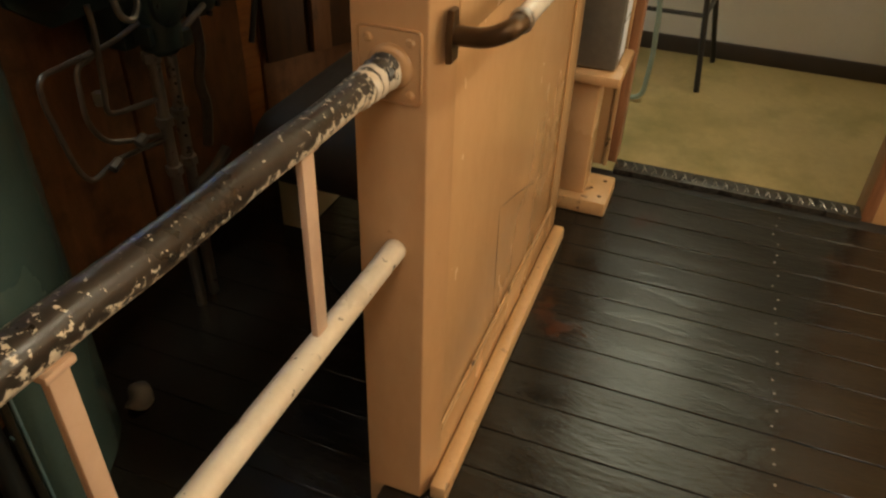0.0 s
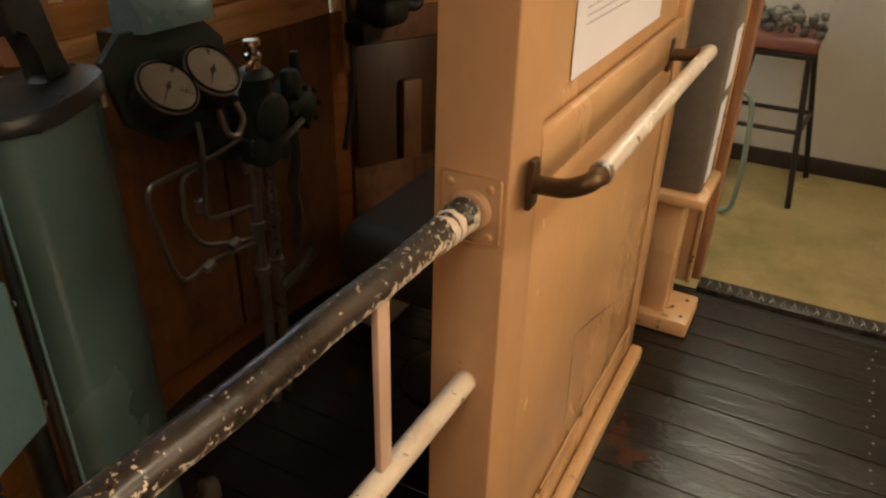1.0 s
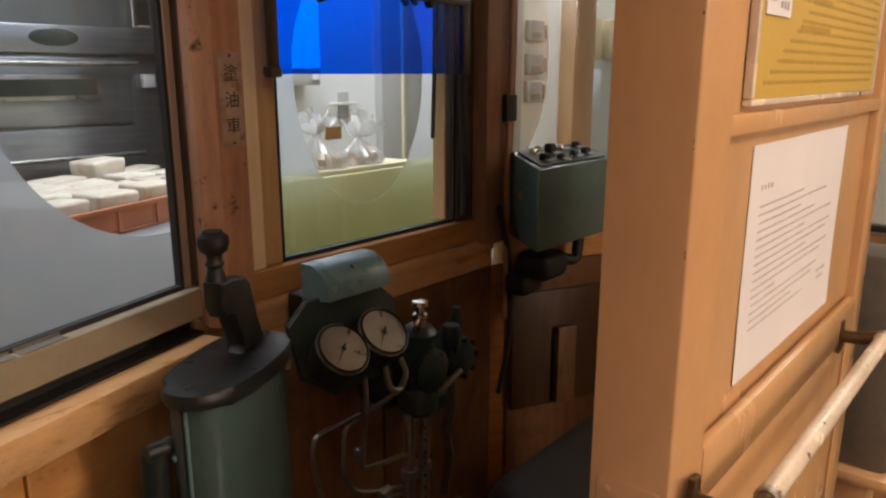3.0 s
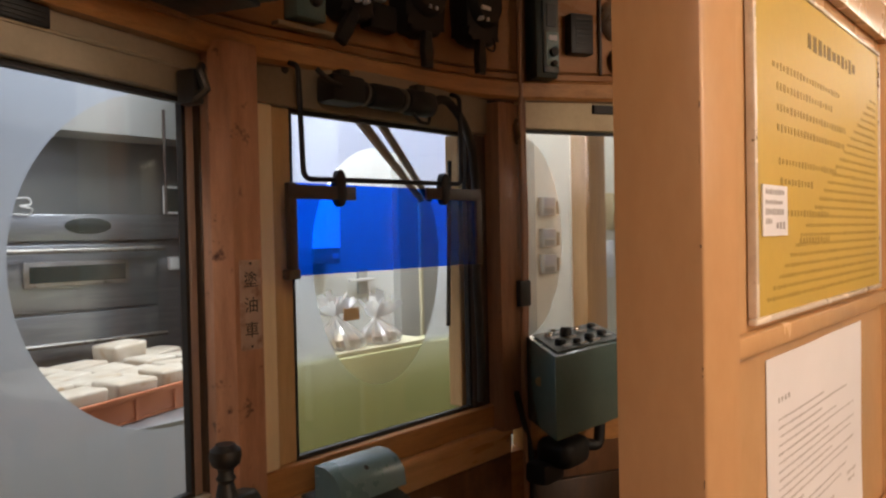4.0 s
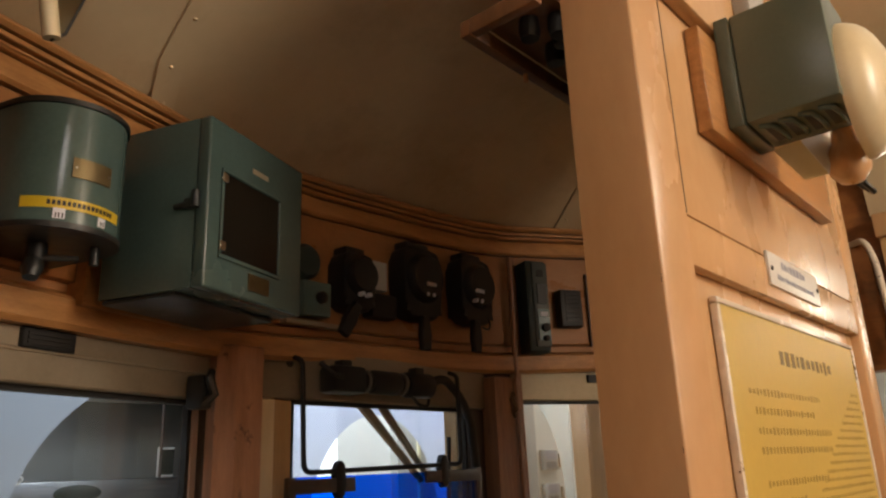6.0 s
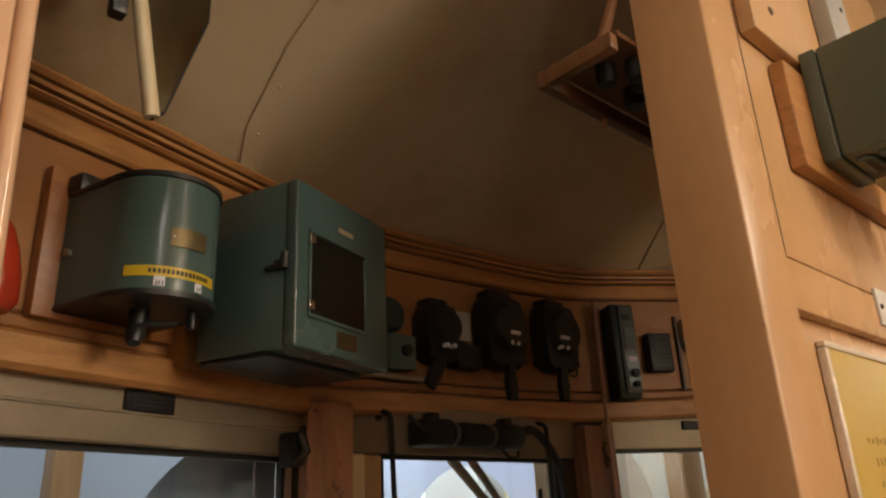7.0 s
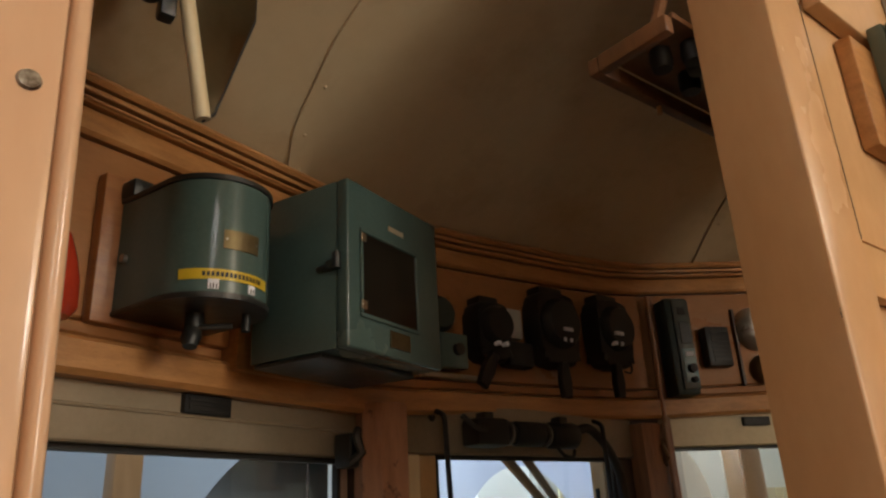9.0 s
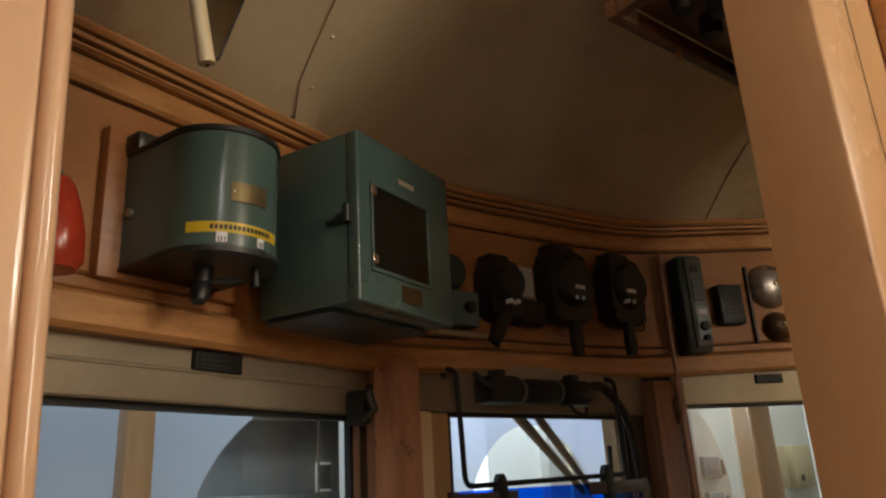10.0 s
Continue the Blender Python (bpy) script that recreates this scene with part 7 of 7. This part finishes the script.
# bagged bread on a shelf behind the second opening
t = thing("bread_shelf", (1.2, 1.75, 0.75), "pale shelf board on an olive counter", "shelf")
b = bmnew()
box(b, (0.97, 1.70, 0.925), (1.45, 1.86, 0.942), bevel=0.003)
part("board", b, SHELF, t)
b = bmnew()
box(b, (0.66, 1.69, -0.1), (1.95, 1.862, 0.9245), bevel=0.006)
part("counter", b, OLIVE, t)
for x, nx, nz, top in ((1.069, 1.026, 1.069, 1.17), (1.255, 1.229, 1.043, 1.158)):
    t = thing("bagged_bread", (x, 1.77, 0.942), "brown bread in a tied cellophane bag", "bread bag", group="bagged bread on the shelf")
    b = bmnew()
    box(b, (x - 0.06, 1.74, 0.943), (x + 0.06, 1.81, 0.985), bevel=0.02, seg=3)
    part("bread", b, BUN, t)
    b = bmnew()
    n, rows = 34, []
    for f, r in ((0.0, 0.078), (0.12, 0.092), (0.3, 0.09), (0.5, 0.072), (0.7, 0.046), (0.88, 0.022), (1.0, 0.012)):
        rows.append([])
        for k in range(n):
            a = 2 * math.pi * k / n
            q = r * (1 + 0.2 * math.sin(k * 2.1 + f * 3) * rng.uniform(0.3, 1))
            rows[-1].append(b.verts.new((x + (nx - x) * f + q * math.cos(a), 1.775 + 0.7 * q * math.sin(a), 0.943 + (nz - 0.943) * f)))
    for r0, r1 in zip(rows, rows[1:]):
        for k in range(n):
            b.faces.new((r0[k], r0[(k + 1) % n], r1[(k + 1) % n], r1[k]))
    # crinkled fan of film above the tie
    root = Vector((nx, 1.775, nz - 0.004))
    for k in range(34):
        a = radians(rng.uniform(-72, 72))
        d = Vector((math.sin(a), rng.uniform(-0.45, 0.45), math.cos(a))).normalized()
        h, w = (top - nz) * rng.uniform(0.65, 1.05), rng.uniform(0.009, 0.022)
        side = Vector((math.cos(a), rng.uniform(-0.6, 0.6), -math.sin(a))).normalized() * w
        lift = Vector((0, rng.uniform(-0.02, 0.02), 0))
        p = [b.verts.new(v) for v in (root, root + d * h * 0.55 - side * 0.7, root + d * h - side * rng.uniform(0.2, 0.9), root + d * h * 0.95 + side * rng.uniform(0.2, 0.9) + lift, root + d * h * 0.5 + side * 0.6 + lift)]
        b.faces.new((p[0], p[1], p[4]))
        b.faces.new((p[1], p[2], p[4]))
        b.faces.new((p[2], p[3], p[4]))
    part("cellophane", b, CELLO, t, angle=15)
    if x < 1.1:
        b = bmnew()
        box(b, (1.045, 1.748, 1.046), (1.122, 1.752, 1.092), bevel=0.001, seg=1)
        part("card", b, BUN, t, "brown card tied to the bag")

# partitions and fittings in the bakery
b = bmnew()
box(b, (0.95, 2.55, -0.1), (2.094, 2.65, 2.69))
structure("wall_white_partition", b, GREYWHITE, "bright white partition in the bakery", "wall")
t = thing("cupboard", (2.25, 2.6, -0.1), "grey upright cupboard in the bakery", "cupboard")
b = bmnew()
box(b, (2.096, 2.5, -0.1), (2.42, 2.9, 2.3), bevel=0.006)
part("carcass", b, GREYWALL, t)
b = bmnew()
box(b, (2.421, 2.49, -0.1), (2.46, 2.53, 2.3), bevel=0.003)
part("edge_strip", b, SHOPWOOD, t)
b = bmnew()
box(b, (2.24, 2.485, -0.1), (2.262, 2.4995, 2.3), bevel=0.003)
part("edge_strip", b, SHELF, t)
t = thing("wall_plate", (1.858, 2.54, 1.055), "small grey plate with a white bar on the white wall", "wall plate")
b = bmnew()
box(b, (1.826, 2.535, 1.055), (1.89, 2.5495, 1.187), bevel=0.003)
part("plate", b, GREYWALL, t)
b = bmnew()
box(b, (1.755, 2.52, 1.122), (1.94, 2.5345, 1.138), bevel=0.003)
part("bar", b, WHITE, t, "white bar")
t = thing("light_box", (1.54, 2.5, 1.31), "bright glowing white wall unit with a dark strip below", "light box")
b = bmnew()
box(b, (1.46, 2.43, 1.302), (1.622, 2.549, 2.2), bevel=0.004)
part("body", b, LIGHTBOX, t)
b = bmnew()
box(b, (1.46, 2.435, 1.225), (1.622, 2.549, 1.3015), bevel=0.003)
part("strip", b, GREYWALL, t, "grey strip")
b = bmnew()
box(b, (1.575, 2.431, 1.25), (1.612, 2.4345, 1.275))
part("label", b, PAPER, t, "white label")
b = bmnew()
box(b, (2.3, 1.88, -0.1), (3.7, 1.94, 2.69))
structure("wall_pier", b, SHOPWALL, "white pier of the bakery wall", "wall")
b = bmnew()
box(b, (2.302, 1.862, 0.2), (2.452, 1.8795, 2.3), bevel=0.002)
tagged(mesh_object("cover_panel", b, GREYWALL), "tall grey cover panel on the white pier", "panel")
for z0, z1 in ((1.44, 1.54), (1.275, 1.375), (1.135, 1.24)):
    t = thing("leaflet_holder", (2.5, 1.86, z0), "clear leaflet holder with grey leaflets", "leaflet holder", group="leaflet holders on the pier")
    b = bmnew()
    box(b, (2.50, 1.85, z0), (2.63, 1.879, z1), bevel=0.003)
    part("holder", b, GREYWALL, t)
    b = bmnew()
    box(b, (2.508, 1.846, z0 + 0.05), (2.612, 1.8495, z1 - 0.006))
    part("leaflet", b, GREY_INK, t)
    b = bmnew()
    box(b, (2.512, 1.846, z0 + 0.012), (2.6, 1.8495, z0 + 0.04))
    part("leaflet", b, HOOD, t)
    b = bmnew()
    box(b, (2.64, 1.85, z0 + 0.01), (2.665, 1.879, z1 - 0.02), bevel=0.002)
    part("clip", b, SASH, t)
for x0, z0 in ((3.02, 1.36), (3.3, 1.36), (3.02, 1.08)):
    t = thing("wall_box", (x0, 1.86, z0), "cream wall switch box with a dark mark", "switch box", group="switch boxes on the pier")
    b = bmnew()
    box(b, (x0, 1.83, z0), (x0 + 0.2, 1.879, z0 + 0.22), bevel=0.006)
    part("cover", b, CREAM_FRAME if z0 > 1.2 else PAPER, t)
    b = bmnew()
    lathe(b, [(0.018, 0), (0.018, 0.004), (0, 0.005)], Matrix.Translation((x0 + 0.06, 1.83, z0 + 0.05)) @ pose(0, 0, 0, 90, 0, 0), 14)
    part("mark", b, INK, t)

# ---- floor planks ----
rng = random.Random(7)
w = 0.0965
for k in range(30):
    x0 = LEFT + 0.005 + k * w
    if x0 + w > 1.316:
        break
    cuts = [BACK, -1.9 + rng.uniform(-0.5, 0.5), 0.072, 0.97]
    for a, c in zip(cuts, cuts[1:]):
        dz = rng.uniform(-0.0012, 0.0) - (0.09 if a > 0 else 0)
        bm = bmnew()
        box(bm, (x0 + 0.0007, a + 0.001, dz - 0.019), (x0 + w - 0.0007, c - 0.001, dz), bevel=0.0016, seg=1)
        part("plank", bm, FLOORWOOD, floor)
    if x0 > -0.4:
        for y in (-0.577,):
            for f in (0.25, 0.7):
                bm = bmnew()
                lathe(bm, [(0, 0.0008), (0.0026, 0.0006), (0.0034, -0.0004)], Matrix.Translation((x0 + w * f + rng.uniform(-0.006, 0.006), y + rng.uniform(-0.008, 0.008), 0)), 8)
                part("nail", bm, COPPER, floor)
